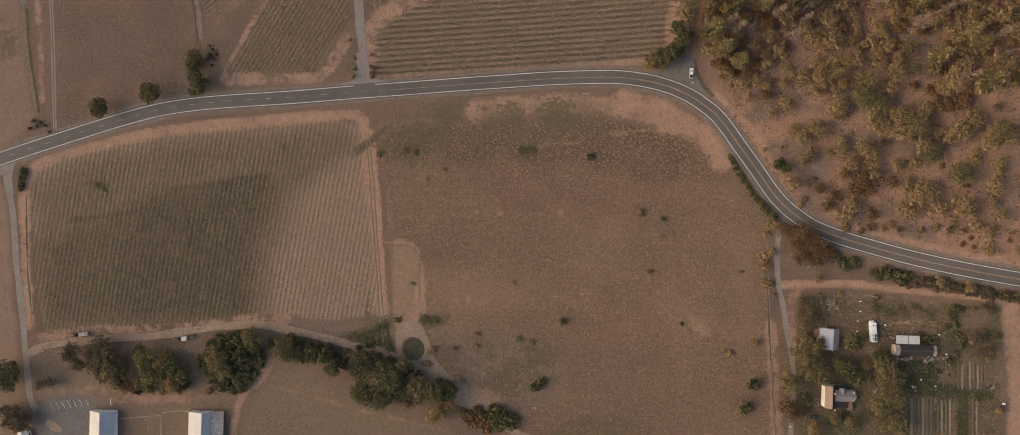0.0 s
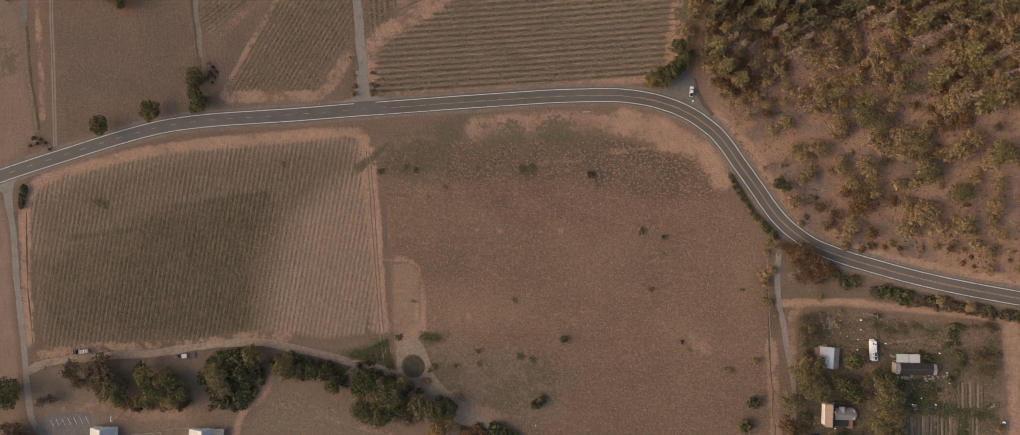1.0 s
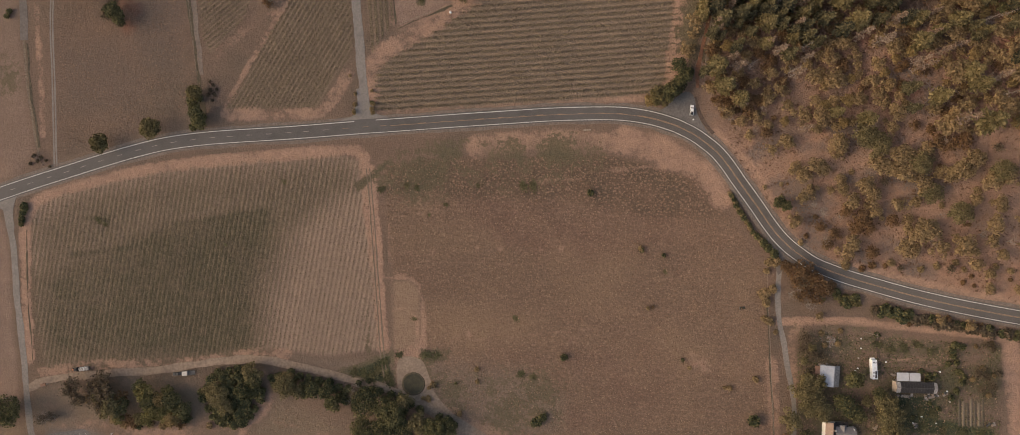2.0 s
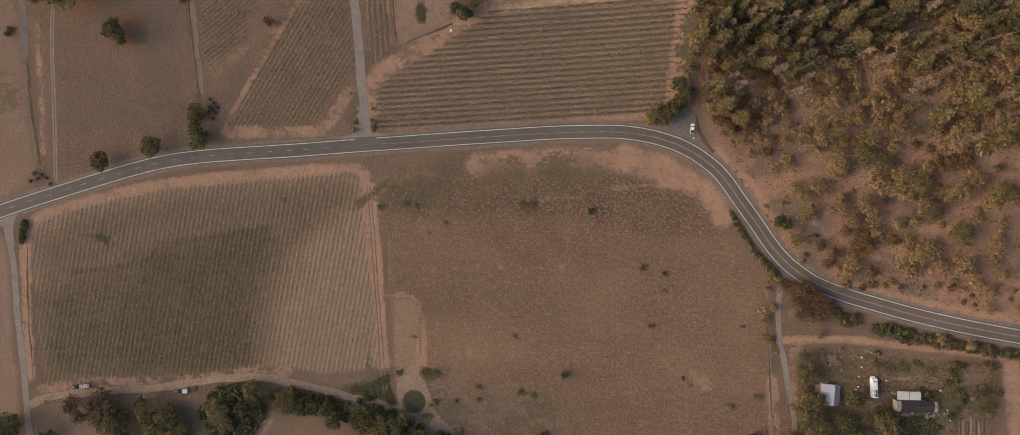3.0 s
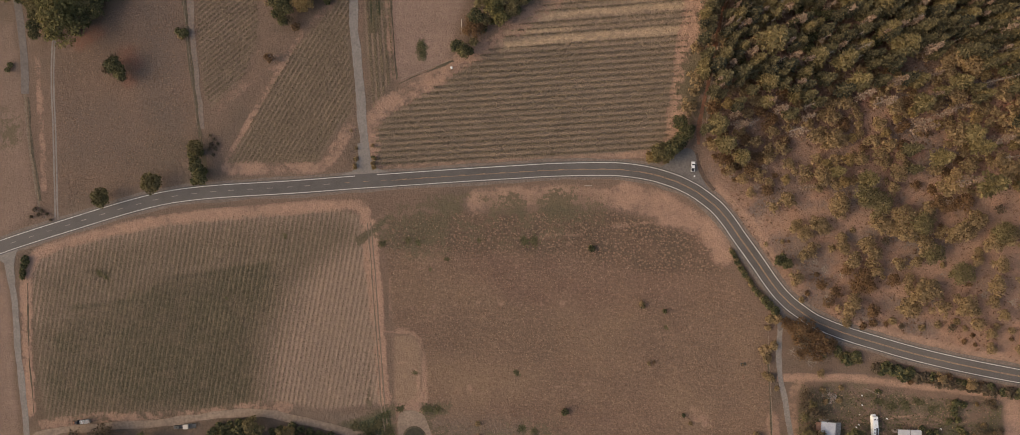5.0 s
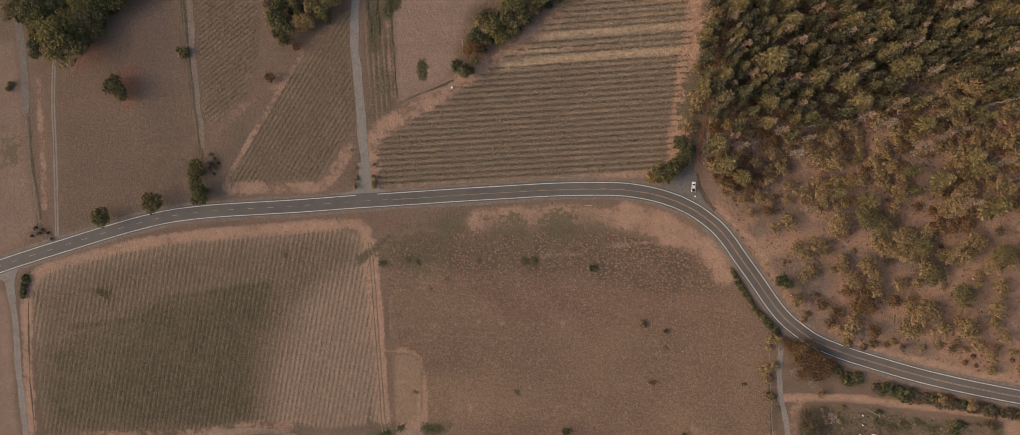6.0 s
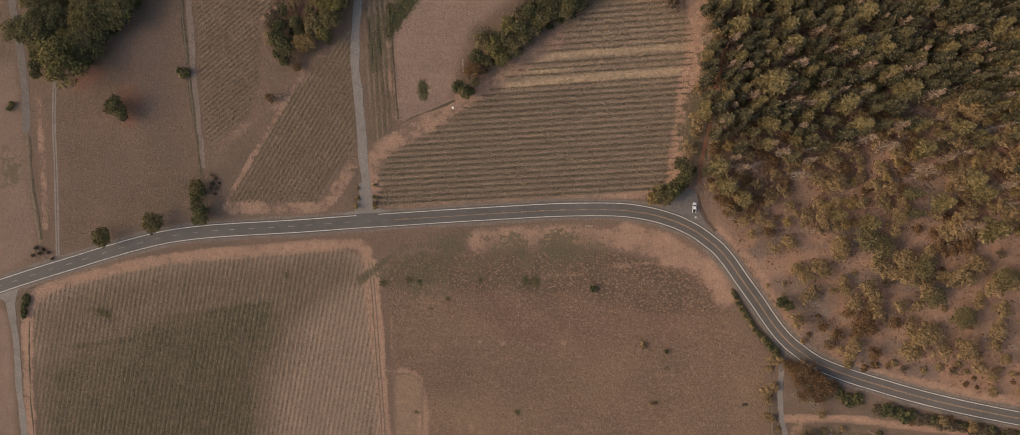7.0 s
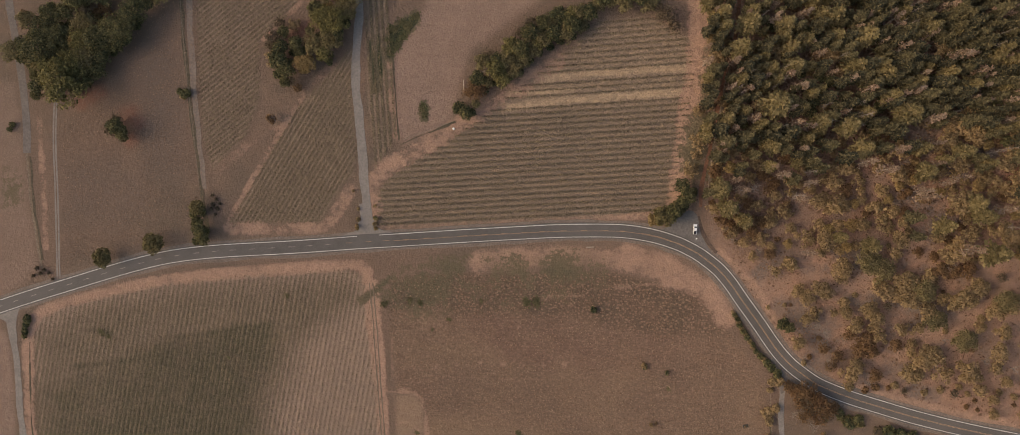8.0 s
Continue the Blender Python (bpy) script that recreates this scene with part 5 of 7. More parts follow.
put("shrubs in the garden", 0,
    ("green_bush", "1425,520,6 1433,526,6 1415,513,5 1438,518,5 1422,528,4 1470,500,6 1475,514,7 1478,530,7 1470,544,6 1462,554,6 1465,490,5 1482,522,5 1456,503,5 1347,457,5 1375,558,5 1430,563,4 1443,572,5"),
    ("thin_grey", "1502,515,7 1516,522,7 1526,535,7 1508,541,6 1535,515,6"), ("bush", "1495,526,5 1519,550,5 1510,508,5 1528,520,4 1290,452,5 1262,456,5 1266,474,5 1288,472,5 1525,470,5 1500,475,4"),
    ("weed", "1390,475,8 1410,470,9 1430,480,8 1350,470,7 1370,478,8 1395,570,9 1415,575,9 1435,580,8 1385,590,8 1420,600,9 1450,605,8 1480,608,8 1510,610,8 1480,640,8 1480,660,8 1300,640,8 1280,655,8 1320,655,8"))
# the hillside: oak scrub below, needle forest above
WOODS = []


def room(u, v, r, tight=0.80):
    for a, b_, c_ in WOODS:
        if (a - u) ** 2 + (b_ - v) ** 2 < ((c_ + r) * tight) ** 2:
            return False
    WOODS.append((u, v, r))
    return True


SCRUB = [("oak", "1330,150,20 1350,160,20 1385,175,15 1415,190,18 1470,120,17 1455,130,14 1480,200,16 1460,205,13 1430,235,18 1420,222,14 1395,205,15 1475,265,19 1425,290,17 1412,300,15 1480,315,16 1400,325,13 1350,190,15 1370,200,13 1540,200,18 1525,215,15 1550,205,14 1290,160,14 1255,195,12 1262,200,12 1235,210,12 1220,200,10 1330,225,12 1295,230,10 1340,240,13 1310,250,12 1390,320,12 1310,315,12 1500,180,13 1535,250,11 1550,100,15 1535,90,14"),
         ("small_oak", "1210,160,11 1205,155,9 1287,175,10 1232,245,9 1245,235,9 1222,280,11 1530,283,13 1345,265,10 1290,215,8 1380,255,10 1500,245,9 1405,250,9 1445,320,11 1300,330,11 1540,330,9 1495,325,9 1425,170,11 1500,345,10 1520,360,8"),
         ("green", "1197,252,10 1207,258,9"), ("rust", "1325,275,12 1315,290,11 1335,290,11 1300,265,9 1280,300,9 1340,330,9 1440,155,12 1480,155,11 1460,160,10 1370,280,9 1260,290,8 1270,318,8"),
         ("bare", "1380,180,10 1435,310,12 1455,150,12 1405,210,9 1555,310,9 1265,265,9 1250,255,8 1270,310,9 1510,300,8"),
         ("rust_bush", "1480,375,5 1497,380,4 1493,365,4 1553,370,4 1210,225,3 1253,275,5 1238,305,5 1340,350,7 1325,355,6 1360,350,5"),
         ("bush", "1230,315,5 1300,350,8 1200,225,4 1175,230,4 1415,355,6 1370,345,7 1440,350,6 1530,350,6")]
for key, text in SCRUB:
    for w in text.split():
        u, v, r = (float(q) for q in w.split(","))
        WOODS.append((u, v, r))
        plant(key, u, v, 0, r, "hillside scrub oaks", rnd=rng)
for key, text in (("rust", "1112,300,9 1128,322,9 1100,282,8 1150,312,9 1122,345,8 1165,338,8"), ("small_oak", "1140,300,10 1165,315,10 1185,340,10 1205,325,10 1140,338,8 1215,350,9 1190,300,10"), ("bare", "1135,315,8 1178,352,7 1160,290,8"), ("rust_bush", "1118,330,5 1132,350,5 1150,352,5 1172,365,5 1195,368,5 1108,318,5")):
    for w in text.split():
        u, v, r = (float(q) for q in w.split(","))
        WOODS.append((u - 5, v - 240, r))
        plant(key, u, v, 8, r, "hillside scrub oaks", rnd=rng)
for key, sheet, text in (
        ("small_oak", 0, "1092,78,9 1118,112,9 1138,128,9 1163,122,9 1150,150,8 1186,172,8 1128,92,9"), ("rust", 0, "1104,98,8 1150,112,9 1176,146,8 1168,95,8"),
        ("rust_bush", 0, "1096,96,5 1110,118,5 1126,130,5 1088,70,5 1132,112,6"), ("bare", 0, "1112,108,7 1160,140,7 1122,125,7 1145,100,7"),
        ("pine", 0, "1105,40,15 1116,69,15 1141,90,12"), ("dry_fir", 0, "1138,40,9 1228,50,8 1489,115,10 1416,28,8 1200,15,8 1540,50,8"),
        ("pine", 8, "1156,33,18 1335,53,17 1363,112,16 1198,159,20 1374,148,14 1307,193,16 1330,226,14 1402,173,18 1430,42,14 1190,225,13 1240,60,13"),
        ("dry_fir", 8, "1212,114,8 1232,131,8 1307,120,8 1335,137,9 1480,84,9 1508,109,9 1436,181,10 1366,260,10 1335,248,9 1385,229,9 1430,302,9 1318,42,7 1190,255,7"),
        ("snag", 8, "1330,176,9 1274,187,8 1410,136,8 1530,70,8 1300,170,7 1228,300,8")):
    for w in text.split():
        u, v, r = (float(q) for q in w.split(","))
        WOODS.append((u, v, r) if sheet == 0 else (u - 5, v - 238, r))
        plant(key, u, v, sheet, r, "forest on the hill", rnd=rng)
for _ in range(16000):
    u, v = rng.uniform(1080, 1610), rng.uniform(-290, 140)
    if u < 1082 + max(0, v - 50) * 0.8 or abs(u - 1083 + 0.21 * v) < 8 and v < 60:
        continue
    low = (v + 70 + 22 * noise.noise((u * 0.012, v * 0.012, 3))) / 110   # 0 in the needle forest, 1 on the open slope
    deep = max(0.0, min(1.0, (-70 - v) / 130)) * max(0.0, min(1.0, (u - 1180) / 220))   # 1 in the dark heart of the forest
    low -= 0.5 * max(0.0, min(1.0, (1270 - u) / 130))
    if low > 0.35 and rng.random() < min(0.9, 0.42 + 0.5 * (low - 0.35)):
        continue
    if low < 0.35 + rng.uniform(-0.55, 0.55):
        key = rng.choices(["fir", "pine", "green", "oak", "small_oak", "dry_fir", "snag"], [4.4 + 4 * deep, 2.8 - 1.2 * deep, 0.4, 1.0 - 0.8 * deep, 0.5, 0.95, 0.4])[0]
    else:
        key = rng.choices(["fir", "pine", "oak", "small_oak", "rust", "yellow", "dry_fir", "snag"], [0.35, 0.6, 2.8, 2.8, 0.9, 0.5, 0.12, 0.1])[0]
    r = {"fir": rng.uniform(6.5, 11.5), "pine": rng.uniform(9, 16.5), "green": rng.uniform(8, 12), "oak": rng.uniform(11, 17), "small_oak": rng.uniform(6, 11), "rust": rng.uniform(6, 10), "yellow": rng.uniform(7, 10), "dry_fir": rng.uniform(5.5, 8), "snag": rng.uniform(5.5, 7.5)}[key]
    if room(u, v, r, 0.68 - 0.05 * deep + 0.14 * max(0.0, min(1.0, low + 0.3))):
        plant(key, u, v, 0, r, "forest on the hill", rnd=rng)
for _ in range(300):
    u, v = rng.uniform(1120, 1600), rng.uniform(120, 400)
    if v > 150 + (u - 1140) * 1.9 or v > 330 + (u - 1250) * 0.22:
        continue
    key = rng.choices(["bush", "rust_bush", "small_oak", "bare", "thin_grey"], [1.5, 1.6, 2.0, 0.8, 1.0])[0]
    r = {"bush": rng.uniform(3, 6), "rust_bush": rng.uniform(2.5, 5.5), "small_oak": rng.uniform(6, 9), "bare": rng.uniform(5, 8), "thin_grey": rng.uniform(5, 9)}[key]
    if rng.random() < (0.42 if u > 1260 else 0.12) and room(u, v, r):
        plant(key, u, v, 0, r, "hillside scrub", rnd=rng)
# ---------------------------------------------------------------- buildings, vehicles and small things
MAT["white_metal"] = plain("white_painted_metal_roof", (0.45, 0.43, 0.415), 0.5, 0.0, 1.2, 0.10, 0.004)
# blue-grey sheet; on the barns' east slopes it is shade put into the colour
MAT["blue_shaded_metal"] = plain("blue_grey_and_shaded_metal_roof", (0.335, 0.345, 0.375), 0.45, 0.0, 1.2, 0.12, 0.004)
MAT["old_metal"] = plain("weathered_grey_sheet_roof", (0.28, 0.25, 0.23), 0.6, 0.0, 0.8, 0.35, 0.006)
MAT["dark_roof"] = plain("dark_and_shaded_shingle_roof", (0.035, 0.031, 0.030), 0.9, 0.0, 0.4, 0.35, 0.01)
MAT["seam"] = plain("dull_dark_roof_metal", (0.068, 0.062, 0.060), 0.6, 0.0, 0.4, 0.25, 0)
MAT["brown_roof"] = plain("tan_shingle_roof", (0.27, 0.19, 0.145), 0.9, 0.0, 0.4, 0.25, 0.01)
MAT["grey_roof"] = plain("grey_shingle_roof", (0.20, 0.18, 0.17), 0.9, 0.0, 0.4, 0.25, 0.01)
MAT["red_roof"] = plain("red_brown_deck", (0.25, 0.14, 0.095), 0.9, 0.0, 0.4, 0.25, 0.01)
MAT["white_wall"] = plain("white_board_wall", (0.70, 0.67, 0.62), 0.7, 0.0, 0.8, 0.15, 0.005)
MAT["tan_wall"] = plain("tan_board_wall", (0.42, 0.34, 0.27), 0.8, 0.0, 0.8, 0.2, 0.005)
MAT["wood"] = plain("weathered_boards", (0.27, 0.21, 0.165), 0.85, 0.0, 0.4, 0.35, 0.01)
MAT["car_white"] = plain("white_car_paint", (0.72, 0.72, 0.71), 0.3, 0.0, 2.0, 0.06, 0)
MAT["car_dark"] = plain("dark_car_paint", (0.030, 0.030, 0.034), 0.3, 0.0, 2.0, 0.2, 0)
MAT["car_grey"] = plain("dull_grey_paint", (0.070, 0.066, 0.062), 0.45, 0.0, 1.0, 0.25, 0)
MAT["orange"] = plain("faded_orange_paint", (0.42, 0.15, 0.06), 0.5, 0.0, 1.0, 0.2, 0)
MAT["rubber"] = plain("black_rubber", (0.022, 0.021, 0.02), 0.85, 0.0, 0.2, 0.2, 0)
MAT["steel"] = plain("dull_steel", (0.38, 0.37, 0.36), 0.45, 0.6, 0.5, 0.2, 0)
MAT["concrete"] = plain("pale_concrete", (0.50, 0.44, 0.38), 0.9, 0.0, 0.5, 0.2, 0.01)
MAT["old_concrete"] = plain("stained_old_concrete", (0.30, 0.245, 0.20), 0.9, 0.0, 0.5, 0.25, 0.01)
MAT["soil"] = plain("raised_garden_soil", (0.098, 0.078, 0.056), 0.95, 0.0, 0.5, 0.35, 0.05)
MAT["straw"] = plain("straw_mulch", (0.170, 0.132, 0.094), 0.95, 0.0, 0.4, 0.3, 0.05)
MAT["lamp_glass"] = plain("clear_lamp_plastic", (0.6, 0.6, 0.58), 0.15, 0.0, 0.5, 0.05, 0)
MAT["tail_lamp"] = plain("red_lamp_plastic", (0.30, 0.02, 0.02), 0.25, 0.0, 0.5, 0.05, 0)
m, t, b = material("dark_window_glass", 0.06)
t.links.new(mix(t, noise_(t, 1.5), (0.012, 0.014, 0.016), (0.03, 0.033, 0.036)), b.inputs["Base Color"])
b.inputs["Specular IOR Level"].default_value = 0.5
MAT["glass"] = m
m, t, b = material("still_dark_water", 0.7)
t.links.new(mix(t, step_(t, noise_(t, 2.5, 5), 0.4, 0.65), (0.036, 0.033, 0.020), (0.056, 0.048, 0.028)), b.inputs["Base Color"])
bump(t, b, noise_(t, 0.6, 3), 0.01, 0.3)
MAT["water"] = m


def box(bm, size, at=(0, 0, 0), turn=(0, 0, 0), bevel=0.0):
    r = bmesh.ops.create_cube(bm, size=1.0, matrix=pose(*at, *turn) @ Matrix.Diagonal((*size, 1)))
    if bevel:
        es = {e for v in r["verts"] for e in v.link_edges}
        bmesh.ops.bevel(bm, geom=list(es), offset=bevel, segments=2, affect="EDGES", profile=0.7)
    return bm


def solid(name, mat, parent, size, at=(0, 0, 0), turn=(0, 0, 0), bevel=0.0, label=""):
    return part(name, box(bmesh.new(), size, at, turn, bevel), mat, parent, label)


def extrude(profile, wide, bevel=0.0, taper=1.0):
    """A bmesh: a side profile (x, z) drawn out over the width y, its upper half narrowed by taper."""
    bm = bmesh.new()
    zs = [z for _, z in profile]
    lo, hi = min(zs), max(zs)
    k = lambda z: 1 - (1 - taper) * (z - lo) / (hi - lo)
    a = [bm.verts.new((x, -wide / 2 * k(z), z)) for x, z in profile]
    c_ = [bm.verts.new((x, wide / 2 * k(z), z)) for x, z in profile]
    bm.faces.new(a)
    bm.faces.new(c_[::-1])
    for i in range(len(a)):
        j = (i + 1) % len(a)
        bm.faces.new((a[j], a[i], c_[i], c_[j]))
    if bevel:
        bmesh.ops.bevel(bm, geom=list(bm.edges), offset=bevel, segments=2, affect="EDGES", profile=0.7)
    bmesh.ops.recalc_face_normals(bm, faces=bm.faces)
    return bm


def wheel(parent, x, y, r=0.38, wide=0.25):
    bm = bmesh.new()
    bmesh.ops.create_cone(bm, cap_ends=True, segments=18, radius1=r, radius2=r, depth=wide, matrix=pose(x, y, r, 90))
    bmesh.ops.bevel(bm, geom=[e for e in bm.edges if len(e.link_faces) == 2 and e.calc_face_angle(0) > 1], offset=0.04, segments=2, affect="EDGES")
    w = part("wheel", bm, MAT["rubber"], parent)
    bm = bmesh.new()
    bmesh.ops.create_cone(bm, cap_ends=True, segments=14, radius1=r * 0.6, radius2=r * 0.55, depth=wide + 0.03, matrix=pose(x, y, r, 90))
    part("rim", bm, MAT["steel"], w, "grey steel rim")


def stand(name, u, v, turn, t=0, up=0.0, size=1.0):
    p = G(u, v, t, up)
    return empty(name, Matrix.Translation(p) @ pose(0, 0, 0, 0, 0, turn) @ Matrix.Scale(size, 4))


def roof_slope(parent, x0, z0, x1, z1, y0, y1, mat, ribs=0.0, thick=0.10, name="roof_panel", label=""):
    """A sloping roof sheet from (x0, z0) to (x1, z1) along y0..y1, with raised ribs or courses."""
    bm = bmesh.new()
    d = Vector((x1 - x0, 0, z1 - z0))
    ln = d.length
    mid = Vector(((x0 + x1) / 2, (y0 + y1) / 2, (z0 + z1) / 2))
    turn = -math.degrees(math.atan2(z1 - z0, x1 - x0))
    box(bm, (ln, y1 - y0, thick), mid, (0, turn, 0))
    if ribs:
        n = int((y1 - y0) / ribs)
        for i in range(n + 1):
            y = y0 + (i + 0.5) * (y1 - y0) / (n + 1)
            up = Vector((0, y - mid.y, thick / 2 + 0.02))
            box(bm, (ln, 0.07, 0.05), mid + Vector((math.sin(radians(turn)) * up.z, up.y, math.cos(radians(turn)) * up.z)), (0, turn, 0))
    return part(name, bm, mat, parent, label)


def window_part(parent, size, at, turn):
    w = part("window", box(bmesh.new(), (size[0] + 0.16, 0.10, size[1] + 0.16), at, (0, 0, turn)), MAT["white_wall"], parent)
    a = radians(turn)
    part("pane", box(bmesh.new(), (size[0], 0.13, size[1]), at, (0, 0, turn)), MAT["glass"], w, "dark window pane")
    part("sill", box(bmesh.new(), (size[0] + 0.3, 0.22, 0.06), (at[0], at[1], at[2] - size[1] / 2 - 0.1), (0, 0, turn)), MAT["white_wall"], w)


def gable(parent, x0, x1, y0, y1, ridge, eave, top, wall, west, east, ribs=0.0, over=0.35, doors=True, wins=True, low_east=None):
    """A gabled block, ridge along y; x0..x1, y0..y1 the walls."""
    e2 = low_east if low_east is not None else eave
    prof = [(x0, -0.6), (x1, -0.6), (x1, e2 - 0.06), (ridge, top - 0.06), (x0, eave - 0.06)]
    bm = bmesh.new()
    a = [bm.verts.new((x, y0, z)) for x, z in prof]
    c_ = [bm.verts.new((x, y1, z)) for x, z in prof]
    bm.faces.new(a)
    bm.faces.new(c_[::-1])
    for i in range(5):
        j = (i + 1) % 5
        bm.faces.new((a[j], a[i], c_[i], c_[j]))
    bmesh.ops.recalc_face_normals(bm, faces=bm.faces)
    part("wall", bm, wall, parent)
    sw, se = (top - eave) / (ridge - x0), (top - e2) / (x1 - ridge)
    roof_slope(parent, x0 - over, eave - sw * over, ridge + 0.02, top + 0.02, y0 - over, y1 + over, west, ribs)
    roof_slope(parent, ridge - 0.02, top + 0.02, x1 + over, e2 - se * over, y0 - over, y1 + over, east, ribs)
    solid("ridge_cap", west, parent, (0.35, y1 - y0 + 2 * over, 0.07), (ridge, (y0 + y1) / 2, top + 0.09))
    if wins:
        n = max(1, int((y1 - y0) / 4.5))
        for i in range(n):
            y = y0 + (i + 0.5) * (y1 - y0) / n
            window_part(parent, (1.1, 1.0), (x0 - 0.02, y, eave * 0.58), 90)
            window_part(parent, (1.1, 1.0), (x1 + 0.02, y, e2 * 0.58), 90)
    if doors:
        d = solid("door", MAT["wood"], parent, (1.0, 0.10, 2.05), ((x0 + x1) / 2 - 0.8, y1 + 0.03, 1.02))
        part("door_handle", box(bmesh.new(), (0.12, 0.06, 0.04), ((x0 + x1) / 2 - 0.45, y1 + 0.11, 1.0)), MAT["steel"], d, "steel door handle")


# the two barns
b1 = stand("barn", 158, 690, -1, 0, 4)
gable(b1, -6.6, 5.6, -19.5, 19.3, 0.3, 4.2, 7.8, MAT["white_wall"], MAT["white_metal"], MAT["blue_shaded_metal"], 0.9, wins=False)
solid("seam_flashing", MAT["steel"], b1, (0.12, 39.4, 0.05), (3.0, 0, 6.05), (0, 34, 0))
tagged(b1, "long barn with a white metal roof, its east slope painted as shaded", "barn", "farm buildings")
b2 = stand("barn", 307, 690, -1, 0, 4)
gable(b2, -5.6, 5.2, -19.5, 18.6, 1.9, 4.0, 7.0, MAT["white_wall"], MAT["white_metal"], MAT["blue_shaded_metal"], 0.9, wins=False)
roof_slope(b2, 5.0, 4.35, 11.6, 3.3, -19.5, 19.2, MAT["old_metal"], 1.6, name="lean_to_roof", label="weathered grey lean-to roof sheets")
for i in range(7):
    solid("post", MAT["wood"], b2, (0.18, 0.18, 4.0), (11.2, -18.5 + i * 6.1, 1.35))
for i in range(11):
    solid("skylight_sheet", MAT["steel"] if i % 3 else MAT["concrete"], b2, (1.0 + 0.4 * (i % 2), 0.55, 0.06), (6.6 + 1.6 * (i % 3), 14.5 - 2.9 * i, 4.27 - 0.254 * (i % 3)), (0, 9, 0))
tagged(b2, "white-roofed barn with a weathered grey lean-to", "barn", "farm buildings")
b3 = stand("shed", 38, 678, 20, 0, 3)
gable(b3, -2.4, 2.4, -5.0, 5.0, 0, 2.4, 3.3, MAT["white_wall"], MAT["white_metal"], MAT["white_metal"], 0.8)
tagged(b3, "small shed with a white metal roof", "shed", "farm buildings")

# grey shed by the lane
b4 = stand("shed", 1275, 521, -4, 0, 3.0)
gable(b4, -4.4, 4.4, -4.7, 4.7, 1.2, 2.7, 4.3, MAT["tan_wall"], MAT["blue_shaded_metal"], MAT["old_metal"], 0.8)
roof_slope(b4, -7.0, 2.1, -4.6, 2.5, 0.5, 4.4, MAT["red_roof"], 0.6, name="porch_roof", label="rusty porch roof sheet")
solid("post", MAT["wood"], b4, (0.12, 0.12, 2.6), (-6.8, 0.8, 0.75))
solid("post", MAT["wood"], b4, (0.12, 0.12, 2.6), (-6.8, 4.1, 0.75))
tagged(b4, "grey metal-roofed shed under trees beside the lane", "shed", "houses")

# the old house
b5 = stand("house", 1289.5, 609.5, -2, 0, 4.0, 0.95)
# tan lit west slope, dark east slope: the shade is put into the material
gable(b5, -6.7, -2.2, -5.7, 5.2, -3.9, 4.2, 5.7, MAT["white_wall"], MAT["brown_roof"], MAT["dark_roof"], 0.0, wins=False)


def cross_gable(parent, x0, x1, y0, y1, eave, top, wall, south, north):
    """A block with its ridge along x."""
    bm = bmesh.new()
    ym = (y0 + y1) / 2
    prof = [(y0, -0.6), (y1, -0.6), (y1, eave), (ym, top), (y0, eave)]
    a = [bm.verts.new((x0, y, z)) for y, z in prof]
    c_ = [bm.verts.new((x1, y, z)) for y, z in prof]
    bm.faces.new(a)
    bm.faces.new(c_[::-1])
    for i in range(5):
        j = (i + 1) % 5
        bm.faces.new((a[j], a[i], c_[i], c_[j]))
    bmesh.ops.recalc_face_normals(bm, faces=bm.faces)
    part("wall", bm, wall, parent)
    s = (top - eave) / (ym - y0)
    tilt = math.degrees(math.atan(s))
    ln = math.hypot(ym - y0, top - eave) + 0.3
    for sgn, mat in ((-1, south), (1, north)):
        part("roof_panel", box(bmesh.new(), (x1 - x0 + 0.4, ln, 0.1), ((x0 + x1) / 2, ym + sgn * ((ym - y0) / 2 + 0.12), (eave + top) / 2 + 0.05 - 0.12 * s), (-sgn * tilt, 0, 0)), mat, parent)


cross_gable(b5, -1.7, 8.3, -2.4, 3.0, 3.4, 5.2, MAT["white_wall"], MAT["grey_roof"], MAT["grey_roof"])
gable(b5, 0.6, 3.6, 0.6, 4.0, 2.1, 3.7, 4.9, MAT["white_wall"], MAT["grey_roof"], MAT["grey_roof"], doors=False, wins=False, over=0.2)
# white west and blue-grey east slope: light and shade put into the colours
gable(b5, 6.2, 9.0, -1.6, 2.4, 7.6, 3.0, 4.3, MAT["white_wall"], MAT["white_metal"], MAT["blue_shaded_metal"], doors=False, wins=False, over=0.2)
solid("flat_roof", MAT["dark_roof"], b5, (7.2, 3.6, 0.2), (2.0, -4.2, 2.9), (4, 0, 0))
solid("porch_wall", MAT["white_wall"], b5, (6.8, 3.2, 3.3), (2.0, -4.2, 1.1))
solid("deck", MAT["red_roof"], b5, (2.6, 4.8, 0.18), (6.6, -4.6, 2.4))
for x, y in ((5.5, -6.8), (7.7, -6.8), (5.5, -2.6), (7.7, -2.6)):
    solid("post", MAT["wood"], b5, (0.14, 0.14, 2.9), (x, y, 0.9))
solid("flat_roof", MAT["dark_roof"], b5, (6.6, 2.4, 0.2), (1.5, 4.4, 2.9), (-4, 0, 0))
solid("back_wall", MAT["white_wall"], b5, (6.2, 2.0, 3.3), (1.5, 4.2, 1.1))
ch = solid("chimney", MAT["red_roof"], b5, (0.6, 0.6, 1.6), (-2.9, 1.8, 5.4))
